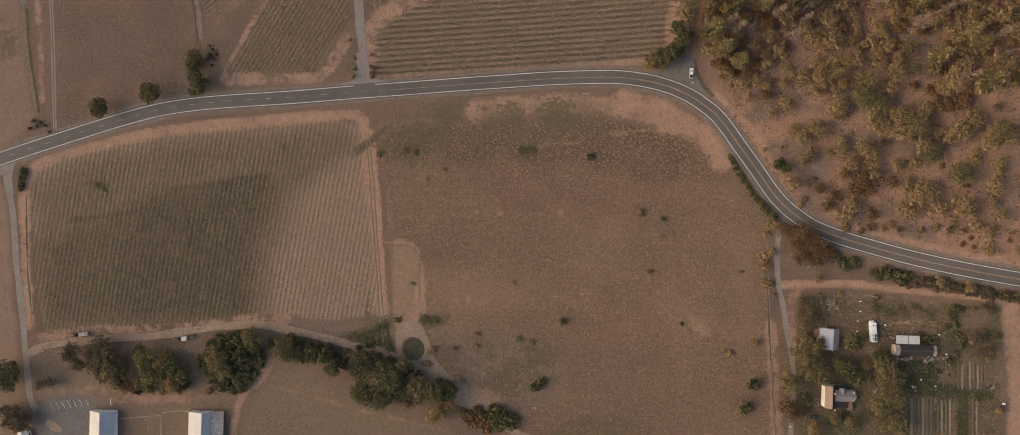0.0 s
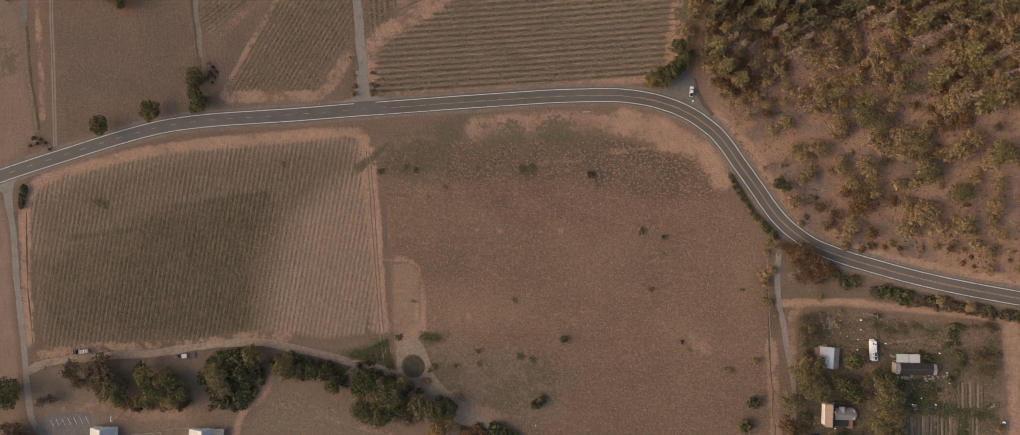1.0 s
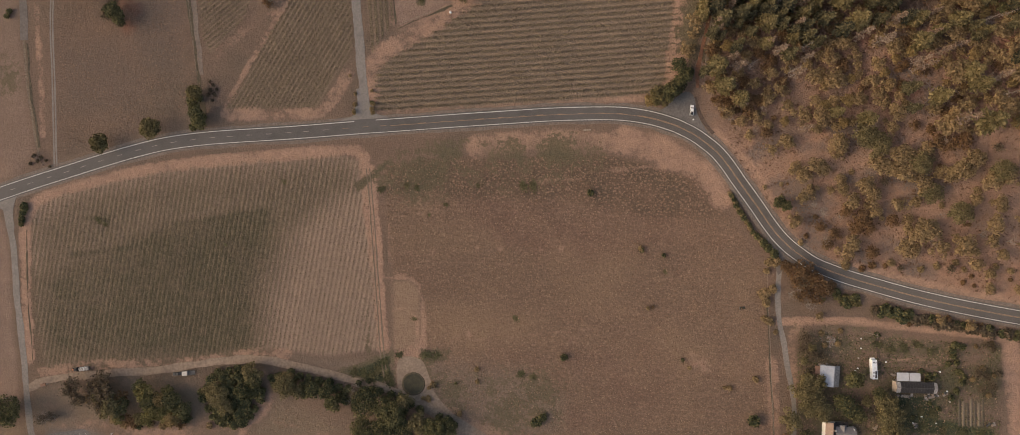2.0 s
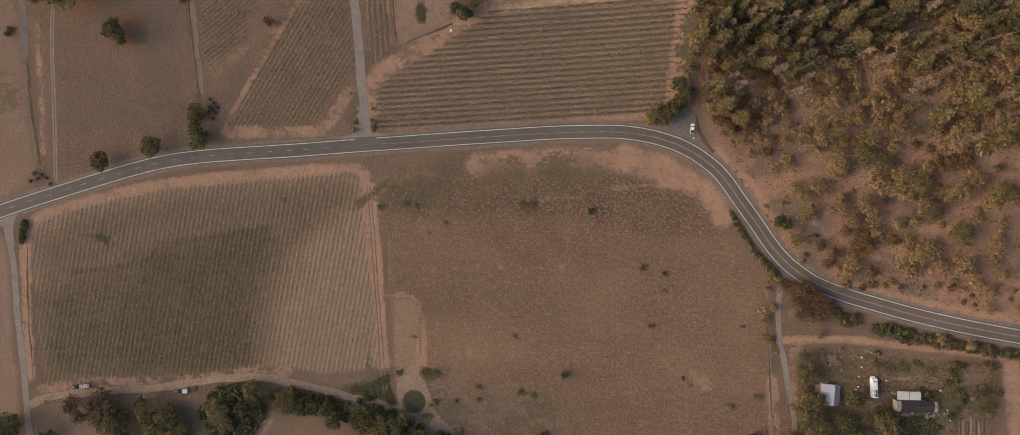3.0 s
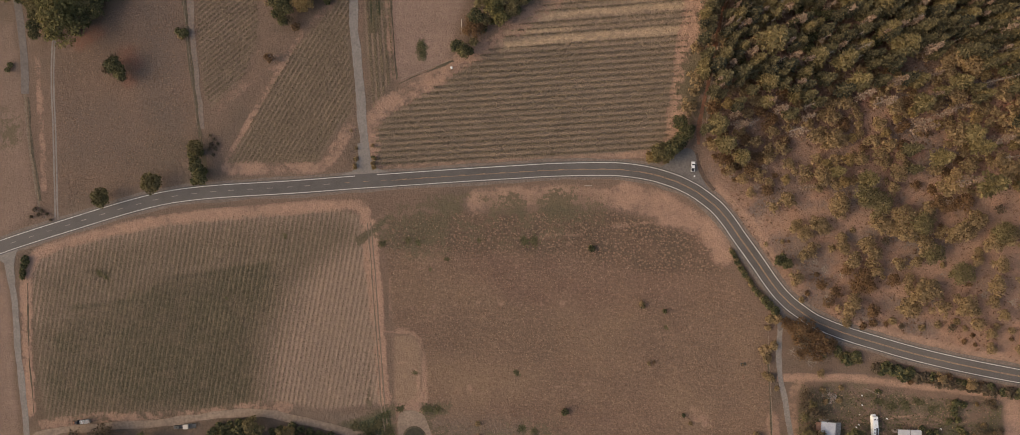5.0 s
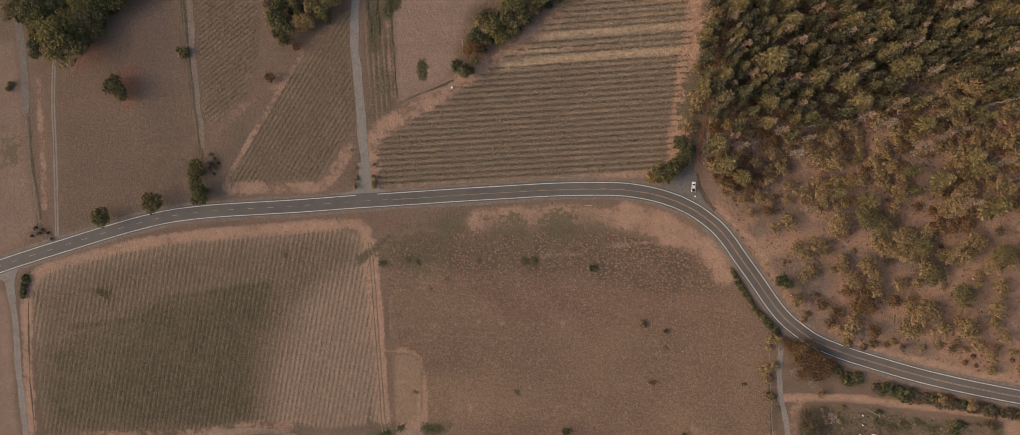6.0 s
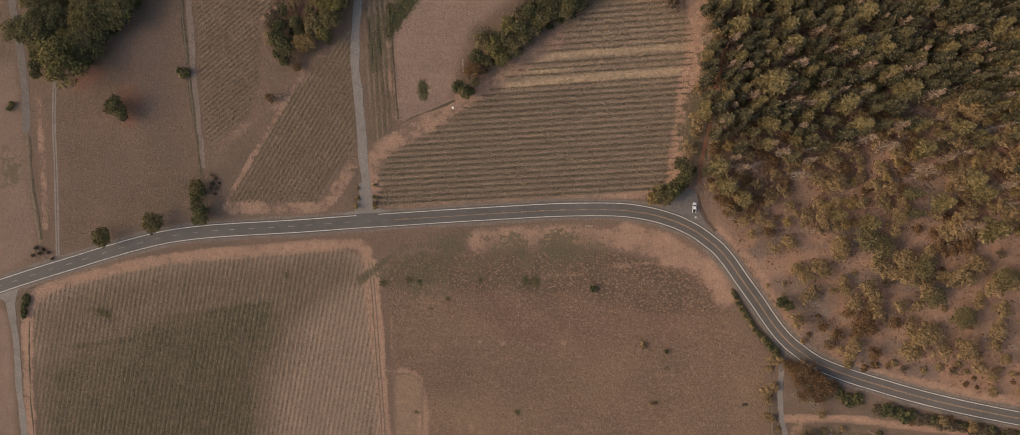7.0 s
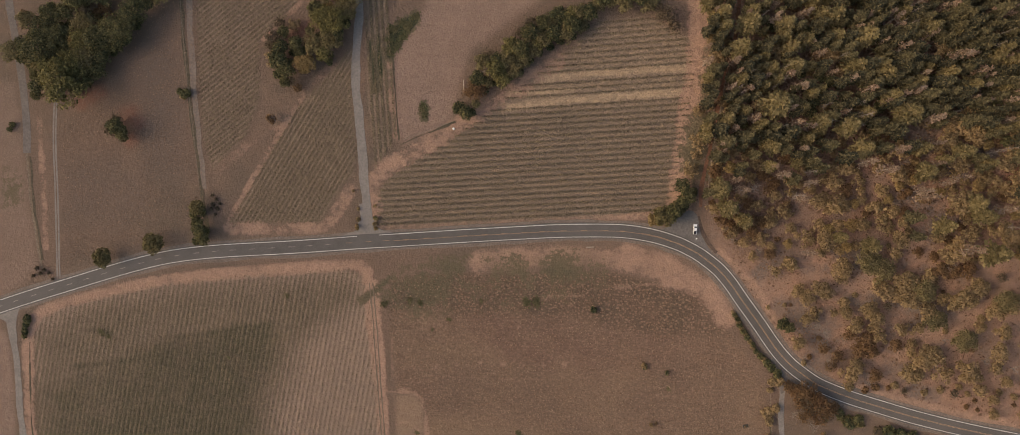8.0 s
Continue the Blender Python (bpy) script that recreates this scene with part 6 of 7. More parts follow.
part("chimney_cap", box(bmesh.new(), (0.75, 0.75, 0.12), (-2.9, 1.8, 6.25)), MAT["concrete"], ch)
tagged(b5, "old white house with tan, grey and dark roofs, main east slope painted as shaded", "house", "houses")

# the long dark-roofed home
b6 = stand("mobile_home", 1408.5, 535, -1.5, 0, 3.2)
cross_gable(b6, -9.6, 9.6, -3.5, 1.3, 3.0, 3.8, MAT["tan_wall"], MAT["dark_roof"], MAT["dark_roof"])
solid("ridge_cap", MAT["seam"], b6, (19.4, 0.22, 0.08), (0, -1.1, 3.88), label="grey metal ridge cap")
for i in range(12):
    for sgn in (-1, 1):
        solid("roof_seam", MAT["seam"], b6, (0.06, 2.5, 0.05), (-7.4 + 1.35 * i, -1.1 + sgn * 1.28, 3.50), (-sgn * 18.4, 0, 0), label="thin grey roof seam")
for x in (-8.8, 8.9):
    for sgn in (-1, 1):
        solid("end_roof_sheet", MAT["old_metal"], b6, (2.0 if x < 0 else 1.5, 2.55, 0.06), (x, -1.1 + sgn * 1.30, 3.55), (-sgn * 18, 0, 0), label="pale weathered end roof sheet")
for x, w in ((-6.4, 5.8), (-0.6, 5.2)):
    solid("awning_roof", MAT["white_metal"], b6, (w, 4.0, 0.08), (x, 3.8, 2.6), (-3, 0, 0), label="white metal awning roof")
    for y in (2.2, 5.5):
        solid("post", MAT["steel"], b6, (0.1, 0.1, 3.2), (x - w / 2 + 0.3, y, 1.0))
        solid("post", MAT["steel"], b6, (0.1, 0.1, 3.2), (x + w / 2 - 0.3, y, 1.0))
tagged(b6, "long dark-roofed home with white awnings and pale ends", "mobile home", "houses")


# ---------------------------------------------------------------- vehicles
def pickup(u, v, turn, paint, t=0, label="", name="pickup_truck", bed=None):
    """A pickup: bonnet towards +x of its own."""
    top = stand(name, u, v, turn, t, 1.0, 0.87)
    part("body", extrude([(-2.8, 0.45), (2.7, 0.45), (2.8, 0.75), (2.75, 1.02), (1.3, 1.12), (-2.8, 1.12)], 1.92, 0.06, 0.95), paint, top)
    cab = part("cab", extrude([(-0.75, 1.05), (1.45, 1.05), (0.75, 1.78), (-0.55, 1.82), (-0.75, 1.7)], 1.78, 0.07, 0.84), paint, top)
    part("windscreen", extrude([(1.42, 1.12), (1.47, 1.12), (0.83, 1.74), (0.78, 1.74)], 1.52, 0, 0.88), MAT["glass"], top)
    part("rear_window", box(bmesh.new(), (0.04, 1.35, 0.42), (-0.775, 0, 1.45)), MAT["glass"], top)
    for s in (-1, 1):
        part("side_window", box(bmesh.new(), (1.35, 0.04, 0.40), (0.1, s * 0.835, 1.42), (s * 11, 0, 0)), MAT["glass"], top)
        part("mirror", box(bmesh.new(), (0.12, 0.22, 0.18), (0.95, s * 1.05, 1.2), bevel=0.03), paint, top)
        part("headlight", box(bmesh.new(), (0.08, 0.36, 0.18), (2.77, s * 0.72, 0.86), bevel=0.02), MAT["lamp_glass"], top)
        part("tail_light", box(bmesh.new(), (0.06, 0.16, 0.34), (-2.81, s * 0.84, 0.9), bevel=0.01), MAT["tail_lamp"], top)
        part("bed_side", box(bmesh.new(), (1.95, 0.10, 0.16), (-1.8, s * 0.88, 1.18), bevel=0.02), paint, top)
        for x in (1.75, -1.75):
            wheel(top, x, s * 0.86)
    part("bed_floor", box(bmesh.new(), (1.85, 1.55, 0.03), (-1.78, 0, 1.135)), bed or MAT["car_dark"], top)
    part("tailgate", box(bmesh.new(), (0.09, 1.75, 0.16), (-2.76, 0, 1.18), bevel=0.02), paint, top)
    part("bumper", box(bmesh.new(), (0.18, 1.85, 0.2), (2.84, 0, 0.58), bevel=0.04), MAT["steel"], top)
    return tagged(top, label, "pickup")


def sedan(u, v, turn, paint, label):
    top = stand("car", u, v, turn, 0, 0.8)
    part("body", extrude([(-2.35, 0.35), (2.25, 0.35), (2.35, 0.6), (2.2, 0.82), (1.0, 0.98), (-1.6, 1.02), (-2.35, 0.92)], 1.78, 0.06, 0.93), paint, top)
    part("roof", extrude([(-1.55, 0.98), (0.95, 0.98), (0.25, 1.42), (-0.85, 1.44)], 1.6, 0.06, 0.8), paint, top)
    part("windscreen", extrude([(0.93, 1.02), (0.98, 1.02), (0.33, 1.38), (0.28, 1.38)], 1.35, 0, 0.86), MAT["glass"], top)
    part("rear_window", extrude([(-1.6, 1.04), (-1.52, 1.04), (-0.86, 1.40), (-0.94, 1.40)], 1.35, 0, 0.86), MAT["glass"], top)
    for s in (-1, 1):
        part("side_window", box(bmesh.new(), (1.6, 0.04, 0.3), (-0.3, s * 0.74, 1.2), (s * 18, 0, 0)), MAT["glass"], top)
        part("headlight", box(bmesh.new(), (0.1, 0.34, 0.14), (2.26, s * 0.62, 0.70), bevel=0.02), MAT["lamp_glass"], top)
        part("tail_light", box(bmesh.new(), (0.06, 0.3, 0.14), (-2.34, s * 0.65, 0.80), bevel=0.02), MAT["tail_lamp"], top)
        for x in (1.4, -1.4):
            wheel(top, x, s * 0.78, 0.32, 0.2)
    return tagged(top, label, "car")


pickup(1063, 112, 86, MAT["car_white"], label="white pickup parked on the gravel turnout")
sedan(1253, 641, 2, MAT["car_dark"], "dark sedan parked beside the old house")
pickup(272, 521, 184, MAT["car_grey"], label="dark grey truck with a white load box", name="farm_truck")
top = stand("flat_trailer", 288, 519.5, 4, 0, 0.8)
solid("bed", MAT["car_grey"], top, (6.2, 2.3, 0.16), (0.6, 0, 0.78), bevel=0.02)
for s in (-1, 1):
    solid("side_rail", MAT["car_grey"], top, (6.2, 0.08, 0.35), (0.6, s * 1.14, 1.0))
    for x in (0.2, 1.2):
        wheel(top, x, s * 0.98, 0.36, 0.24)
solid("drawbar", MAT["steel"], top, (1.4, 0.14, 0.12), (-3.0, 0, 0.62))
tagged(top, "dark flat trailer behind the farm truck", "trailer")
bx = stand("white_bin", 283.5, 520, 4, 0, 1.2)
solid("tub", MAT["concrete"], bx, (2.5, 2.1, 0.95), (0, 0, 1.34), bevel=0.05)
solid("lid", MAT["concrete"], bx, (2.6, 2.2, 0.08), (0, 0, 1.86), bevel=0.02)
tagged(bx, "white covered bin standing on the trailer", "bin")

# tractor with two trailers
tr = stand("tractor", 115, 514.5, 6, 0, 1.0)
part("body", extrude([(-1.7, 0.6), (-0.2, 0.6), (-0.1, 1.3), (-1.6, 1.2)], 0.8, 0.06, 0.9), MAT["orange"], tr, "faded orange bonnet")
part("cab", extrude([(-0.1, 0.6), (1.3, 0.6), (1.15, 2.2), (0.0, 2.25)], 1.3, 0.06, 0.9), MAT["car_dark"], tr)
part("cab_roof", box(bmesh.new(), (1.35, 1.35, 0.12), (0.55, 0, 2.3), bevel=0.04), MAT["car_dark"], tr)
for s in (-1, 1):
    wheel(tr, 0.8, s * 0.85, 0.7, 0.4)
    wheel(tr, -1.4, s * 0.65, 0.42, 0.28)
part("seat_post", box(bmesh.new(), (0.1, 0.1, 0.9), (-1.0, 0.25, 1.6)), MAT["steel"], tr, "steel exhaust stack")
tagged(tr, "small tractor with an orange bonnet and dark cab", "tractor")
for k, (u, v) in enumerate(((124.5, 514), (132.5, 512.8))):
    top = stand("bin_trailer", u, v, 7, 0, 0.8)
    solid("bed", MAT["car_grey"], top, (2.5, 2.0, 0.14), (0, 0, 0.7))
    solid("drawbar", MAT["steel"], top, (1.0, 0.12, 0.1), (-1.6, 0, 0.6))
    for s in (-1, 1):
        wheel(top, 0.1, s * 0.9, 0.34, 0.22)
    tagged(top, "small trailer carrying white harvest bins", "trailer", "bin trailers")
    for x in (-0.62, 0.62):
        q = stand("harvest_bin", u + (x / SCALE) * 0.99, v - x / SCALE * 0.12, 7, 0, 1.0)
        bm = box(bmesh.new(), (1.1, 1.7, 0.75), (0, 0, 1.15), bevel=0.03)
        part("tub", bm, MAT["car_white"] if k == 0 or x < 0 else MAT["old_metal"], q)
        part("fill", box(bmesh.new(), (0.9, 1.5, 0.04), (0, 0, 1.53)), MAT["old_metal"], q, "greyish load")
        tagged(q, "white plastic harvest bin on a trailer", "bin", "harvest bins")

# motorhome
rv = stand("motorhome", 1341.5, 510, 93, 0, 1.6)
part("body", box(bmesh.new(), (9.3, 2.45, 2.5), (0, 0, 1.8), bevel=0.14), MAT["car_white"], rv)
part("cab_nose", extrude([(4.5, 0.6), (5.3, 0.6), (5.4, 1.2), (4.5, 1.9)], 2.1, 0.08, 0.92), MAT["car_white"], rv)
for x, y, sx, sy, mat in ((3.4, 0.3, 0.7, 0.6, "glass"), (3.2, -0.7, 0.5, 0.5, "car_dark"), (0.6, 0, 0.9, 0.7, "white_wall"), (-1.6, -0.5, 1.7, 0.9, "car_grey"), (-1.4, 0.6, 0.8, 0.6, "old_metal"), (-3.4, -0.4, 1.5, 1.0, "car_grey"), (-3.0, 0.7, 0.7, 0.5, "old_metal")):
    part("roof_hatch", box(bmesh.new(), (sx, sy, 0.16), (x, y, 3.12), bevel=0.03), MAT[mat], rv)
for x in (-3.2, -1.2, 1.0, 3.0):
    window_part(rv, (1.0, 0.6), (x, -1.23, 2.0), 0)
for s in (-1, 1):
    wheel(rv, 3.2, s * 1.0, 0.42, 0.28)
    wheel(rv, -2.6, s * 1.0, 0.42, 0.28)
tagged(rv, "white motorhome with roof hatches and vents", "motorhome")

# ---------------------------------------------------------------- paved and worn patches
def patch(name, points, t, mat, lift, label, category="pavement"):
    """A draped area."""
    P = spline(plan(points, t), 2.0, True)[:-1]
    c_ = P.mean(0)
    rings = [c_ + (P - c_) * k for k in (1.0, 0.75, 0.5, 0.25)]
    V, F, n = [], [], len(P)
    for k, R in enumerate([c_ + (P - c_) * 1.03] + rings):
        V += [(x, y, float(height(x, y)) + (-0.1 if k == 0 else lift)) for x, y in R]
    V.append((*c_, float(height(*c_)) + lift))
    for k in range(4):
        F += [(k * n + i, k * n + (i + 1) % n, (k + 1) * n + (i + 1) % n, (k + 1) * n + i) for i in range(n)]
    F += [(4 * n + i, 4 * n + (i + 1) % n, 5 * n) for i in range(n)]
    return tagged(new(name, mesh(name, V, F, mat)), label, category, kind="structure")


patch("turnout", [(1000, 122), (1020, 110), (1040, 92), (1054, 84), (1066, 92), (1072, 120), (1092, 158), (1078, 156), (1045, 136)], 0, MAT["yard_asphalt"], 0.055, "grey gravel turnout beside the bend")
patch("track_mouth", [(535, 134), (547, 122), (550, 108), (563, 108), (567, 122), (580, 131)], 0, MAT["gravel"], 0.058, "gravel mouth of the farm track")
patch("track_mouth", [(526, 362), (546, 355), (555, 338), (559, 318), (569, 318), (574, 338), (585, 352), (606, 359), (566, 366)], 8, MAT["gravel"], 0.066, "pale gravel flare where the farm track meets the road")
patch("lane_mouth", [(1188, 322), (1204, 336), (1222, 348), (1242, 358), (1222, 353), (1206, 353), (1196, 366), (1191, 348)], 0, MAT["grey_track"], 0.06, "grey gravel apron where the lane leaves the road")
patch("drive_mouth", [(-14, 250), (8, 248), (26, 242), (22, 256), (19, 275), (21, 300), (12, 300), (6, 272), (-10, 262)], 0, MAT["gravel"], 0.062, "grey gravel flare where the farm drive meets the road")
patch("parking_yard", [(52, 640), (58, 624), (72, 616), (100, 611), (136, 612), (138, 668), (136, 720), (64, 720), (58, 672)], 0, MAT["yard_asphalt"], 0.052, "worn dark asphalt parking yard beside the barn")
patch("planting_island", [(70, 646), (78, 645), (88, 652), (96, 660), (92, 664), (80, 662), (73, 655)], 0, MAT["dirt"], 0.075, "kerbless dirt island in the parking yard")
patch("dirt_yard", [(612, 500), (648, 500), (665, 545), (700, 585), (745, 612), (760, 625), (720, 632), (680, 600), (640, 568), (615, 555)], 0, MAT["dirt"], 0.036, "bare trodden dirt round the pond")
for i in range(7):
    a, c_ = plan([(76.5 + 9 * i, 618 - 0.9 * i), (82 + 9 * i, 629 - 0.9 * i)])
    tagged(new("stall_line", ribbon("stall_line", np.array([a, (a + c_) / 2, c_]), [0.06, -0.06], MAT["white_line"], 0.07, smooth=False)), "white parking stall line on gravel", "road marking", "parking stall lines", "structure")
# pond
pc = G(635.5, 535)
bm = bmesh.new()
bmesh.ops.create_circle(bm, cap_ends=True, segments=40, radius=5.0)
for v in bm.verts:
    k = 1 + 0.025 * noise.noise(v.co * 0.4)
    v.co.x *= k
    v.co.y *= k
pond = empty("pond", Matrix.Translation((pc.x, pc.y, pc.z + 0.42)))
part("water_surface", bm, MAT["water"], pond)
V, F = [], []
for i in range(40):
    q = 2 * math.pi * i / 40
    for r_, z in ((4.85, -0.02), (5.15, 0.10), (5.6, -0.06), (6.3, -0.75)):
        V.append((r_ * math.cos(q), r_ * math.sin(q), z))
    j = (i + 1) % 40
    F += [(i * 4 + k, i * 4 + k + 1, j * 4 + k + 1, j * 4 + k) for k in range(3)]
part("bank", mesh("bank", V, [f[::-1] for f in F], MAT["fence_grass"]), None, pond, "dull grassy bank")
tagged(pond, "round dark pond in bare trodden dirt", "pond")

# ---------------------------------------------------------------- fences
def fence(name, pts, t, label, gap=3.0, tall=1.3, rails=2, mat="wood", group=""):
    P = spline(plan(pts, t), gap)
    o = Vector((*P[0], float(height(*P[0]))))
    top = empty(name, Matrix.Translation(o))
    pm = None
    for p in P:
        z = float(height(*p))
        if pm is None:
            ob = part("post", box(bmesh.new(), (0.12, 0.12, tall + 0.4), (0, 0, tall / 2 - 0.2)), MAT[mat], top)
            pm = ob.data
        else:
            ob = part("post", pm, None, top)
        ob.location = Vector((*p, z)) - o
    for k in range(rails):
        V, F = [], []
        for a, c_ in zip(P[:-1], P[1:]):
            h_ = tall * (k + 1) / rails - 0.1
            limb(V, F, np.array([*a, float(height(*a)) + h_]) - np.array(o), np.array([*c_, float(height(*c_)) + h_]) - np.array(o), 0.05, 0.05, 4)
        part("rail", mesh("rail", V, F, MAT[mat]), None, top)
    return tagged(top, label, "fence", group)


fence("fence", [(181, 643), (215, 640), (248, 637)], 0, "pale rail fence beside the barns", 2.5, 1.4, 2, "concrete", "barn fences")
fence("fence", [(248, 637), (248.5, 655), (249, 690)], 0, "pale rail fence beside the barns", 2.5, 1.4, 2, "concrete", "barn fences")
fence("fence", [(251, 633), (270, 631), (290, 631)], 0, "pale rail fence beside the barns", 2.5, 1.4, 2, "concrete", "barn fences")
fence("fence", [(1177, 350), (1180, 430), (1184, 520), (1188, 610), (1192, 700)], 0, "weathered post fence along the brown field", 3.2, 1.2, 2, "wood", "field fences")
fence("fence", [(274, -60), (281, 40), (290, 130), (300, 220), (308, 290)], 8, "weathered post fence between pasture and vineyard", 3.2, 1.2, 2, "wood", "field fences")
fence("fence", [(42, 240), (47, 300), (56, 360), (64, 410)], 8, "weathered post fence along the ditch", 3.2, 1.2, 2, "wood", "field fences")
fence("fence", [(620, 215), (660, 200), (697, 186)], 8, "weathered post fence above the long vineyard", 3.2, 1.2, 2, "wood", "field fences")
fence("fence", [(1086, 320), (1090, 270), (1098, 215), (1108, 160), (1120, 90), (1128, 40)], 8, "weathered post fence along the forest edge", 3.2, 1.2, 2, "wood", "field fences")
lay("fence_path", plan([(1094, 300), (1092, 270), (1099, 215), (1109, 160), (1122, 90), (1130, 30)], 8), 0.9, MAT["rut"], 0.04, "reddish dirt path along the forest edge", 0.3, seed=31)

# ---------------------------------------------------------------- small things
pole = stand("utility_pole", 1327, 452, 0)
V, F = [], []
limb(V, F, (0, 0, -1), (0, 0, 12.5), 0.17, 0.11, 10)
part("pole", mesh("pole", V, F, MAT["dead_wood"]), None, pole)
arm = solid("crossarm", MAT["wood"], pole, (0.14, 2.4, 0.14), (0.15, 0, 11.7))
for y in (-1.0, 0, 1.0):
    part("insulator", box(bmesh.new(), (0.12, 0.12, 0.2), (0.15, y, 11.87), bevel=0.03), MAT["concrete"], arm)
part("transformer", extrude([(0.2, 10.0), (0.75, 10.0), (0.75, 11.1), (0.2, 11.1)], 0.55, 0.08), MAT["car_grey"], pole, "grey transformer can")
tagged(pole, "tall wooden utility pole with a crossarm", "utility pole")
head = stand("culvert_headwall", 901, 144, 1)
solid("wall", MAT["old_concrete"], head, (3.6, 0.35, 0.9), (0, 0, 0.15), bevel=0.03)
solid("cap", MAT["old_concrete"], head, (3.8, 0.5, 0.12), (0, 0, 0.64), bevel=0.02)
tagged(head, "pale concrete culvert headwall in the verge", "culvert")
tank = stand("water_tank", 697.5, 198, 10, 8)
bm = bmesh.new()
bmesh.ops.create_cone(bm, cap_ends=True, segments=20, radius1=0.55, radius2=0.55, depth=1.2, matrix=pose(0, 0, 0.6))
part("tub", bm, MAT["car_white"], tank)
bm = bmesh.new()
bmesh.ops.create_cone(bm, cap_ends=True, segments=20, radius1=0.57, radius2=0.15, depth=0.3, matrix=pose(0, 0, 1.34))
part("lid", bm, MAT["car_white"], tank)
tagged(tank, "white plastic water tank at the field edge", "tank")
pp = stand("irrigation_pipe", 713, 134, 92, 8)
V, F = [], []
limb(V, F, (-3.3, 0, 0.35), (3.3, 0, 0.35), 0.11, 0.11, 8)
part("pipe", mesh("pipe", V, F, MAT["concrete"]), None, pp)
for x in (-2.5, 2.5):
    solid("stand_block", MAT["wood"], pp, (0.2, 0.5, 0.35), (x, 0, 0.12))
tagged(pp, "long pale irrigation pipe beside the hedge", "pipe")
tp = stand("gate_post", 171, 617, 0, 0, 1)
solid("post", MAT["white_wall"], tp, (0.25, 3.2, 0.3), (0, 0, 1.6))
solid("foot", MAT["white_wall"], tp, (0.2, 0.2, 1.6), (0, 1.3, 0.7))
solid("foot", MAT["white_wall"], tp, (0.2, 0.2, 1.6), (0, -1.3, 0.7))
tagged(tp, "white loading beam in front of the barn", "beam")

# heap of old boards and branches
hp = stand("board_heap", 1277, 465, 20)
rb = random.Random(5)
for i in range(46):
    ln = rb.uniform(0.8, 2.4)
    part("board", box(bmesh.new(), (ln, 0.18, 0.06), (rb.gauss(0, 1.3), rb.gauss(0, 1.7), 0.12 + 0.02 * i), (rb.uniform(-6, 6), rb.uniform(-8, 8), rb.uniform(0, 180))), MAT[rb.choice(["dead_wood", "wood", "wood", "old_metal", "red_roof"])], hp)
tagged(hp, "heap of old weathered boards in dry grass", "board heap")
for u, v, n, sp, seed in ((1391, 551, 12, 2.6, 1), (1428, 552, 14, 3.2, 2), (1522, 596, 8, 2.4, 6), (1452, 548, 6, 2.0, 7), (1405, 596, 6, 2.6, 8), (8, 560, 1, 0.1, 9), (1265, 503, 6, 2.5, 3), (1345, 600, 7, 2.0, 4), (1372, 519, 5, 1.4, 5)):
    rb = random.Random(seed)
    for i in range(n):
        q = stand("crate", u + rb.gauss(0, sp) * 1.6, v + rb.gauss(0, sp) * 0.6, rb.uniform(0, 180))
        w, d, h_ = rb.uniform(0.5, 1.6), rb.uniform(0.4, 1.0), rb.uniform(0.3, 0.9)
        mt = MAT[rb.choice(["wood", "wood", "old_metal", "car_grey", "dead_wood"])]
        solid("crate_box", mt, q, (w, d, h_), (0, 0, h_ / 2), bevel=0.03)
        solid("crate_lid", mt, q, (w + 0.06, d + 0.06, 0.05), (0, 0, h_ + 0.02))
        tagged(q, "weathered box among yard clutter by a building", "crate", "yard clutter")
for u, v, c_ in ((1415, 583, "car_white"), (1402, 593, "white_wall"), (1437, 593, "white_wall"), (1322, 463, "car_white"), (1322, 478, "car_white"), (1318, 493, "concrete"), (1317, 509, "car_white"), (1313, 513, "car_white"), (1360, 499, "car_white"), (1443, 514, "car_white"), (1454, 544, "car_white"), (1458, 560, "concrete"), (1283, 630, "car_white"), (1214, 655, "car_white"), (1064.5, 127, "car_white"), (823, 626, "concrete")):
    q = stand("barrel", u, v, 0)
    bm = bmesh.new()
    bmesh.ops.create_cone(bm, cap_ends=True, segments=14, radius1=0.28, radius2=0.31, depth=0.85, matrix=pose(0, 0, 0.42))
    bmesh.ops.bevel(bm, geom=[e for e in bm.edges if e.calc_face_angle(0) > 1], offset=0.05, segments=2, affect="EDGES")
    part("drum", bm, MAT[c_], q)
    part("rim", box(bmesh.new(), (0.12, 0.12, 0.06), (0.15, 0, 0.87)), MAT["steel"], q)
    tagged(q, "pale plastic barrel standing in the yard", "barrel", "yard barrels")
ct = stand("garden_cart", 1540, 622, 80)
solid("bed", MAT["car_grey"], ct, (2.4, 1.6, 0.5), (0, 0, 0.8), bevel=0.04)
solid("cover", MAT["car_white"], ct, (0.8, 1.5, 0.1), (0.8, 0, 1.1), bevel=0.02)
for s in (-1, 1):
    wheel(ct, 0, s * 0.75, 0.34, 0.2)
tagged(ct, "dark garden cart with a pale cover", "cart")


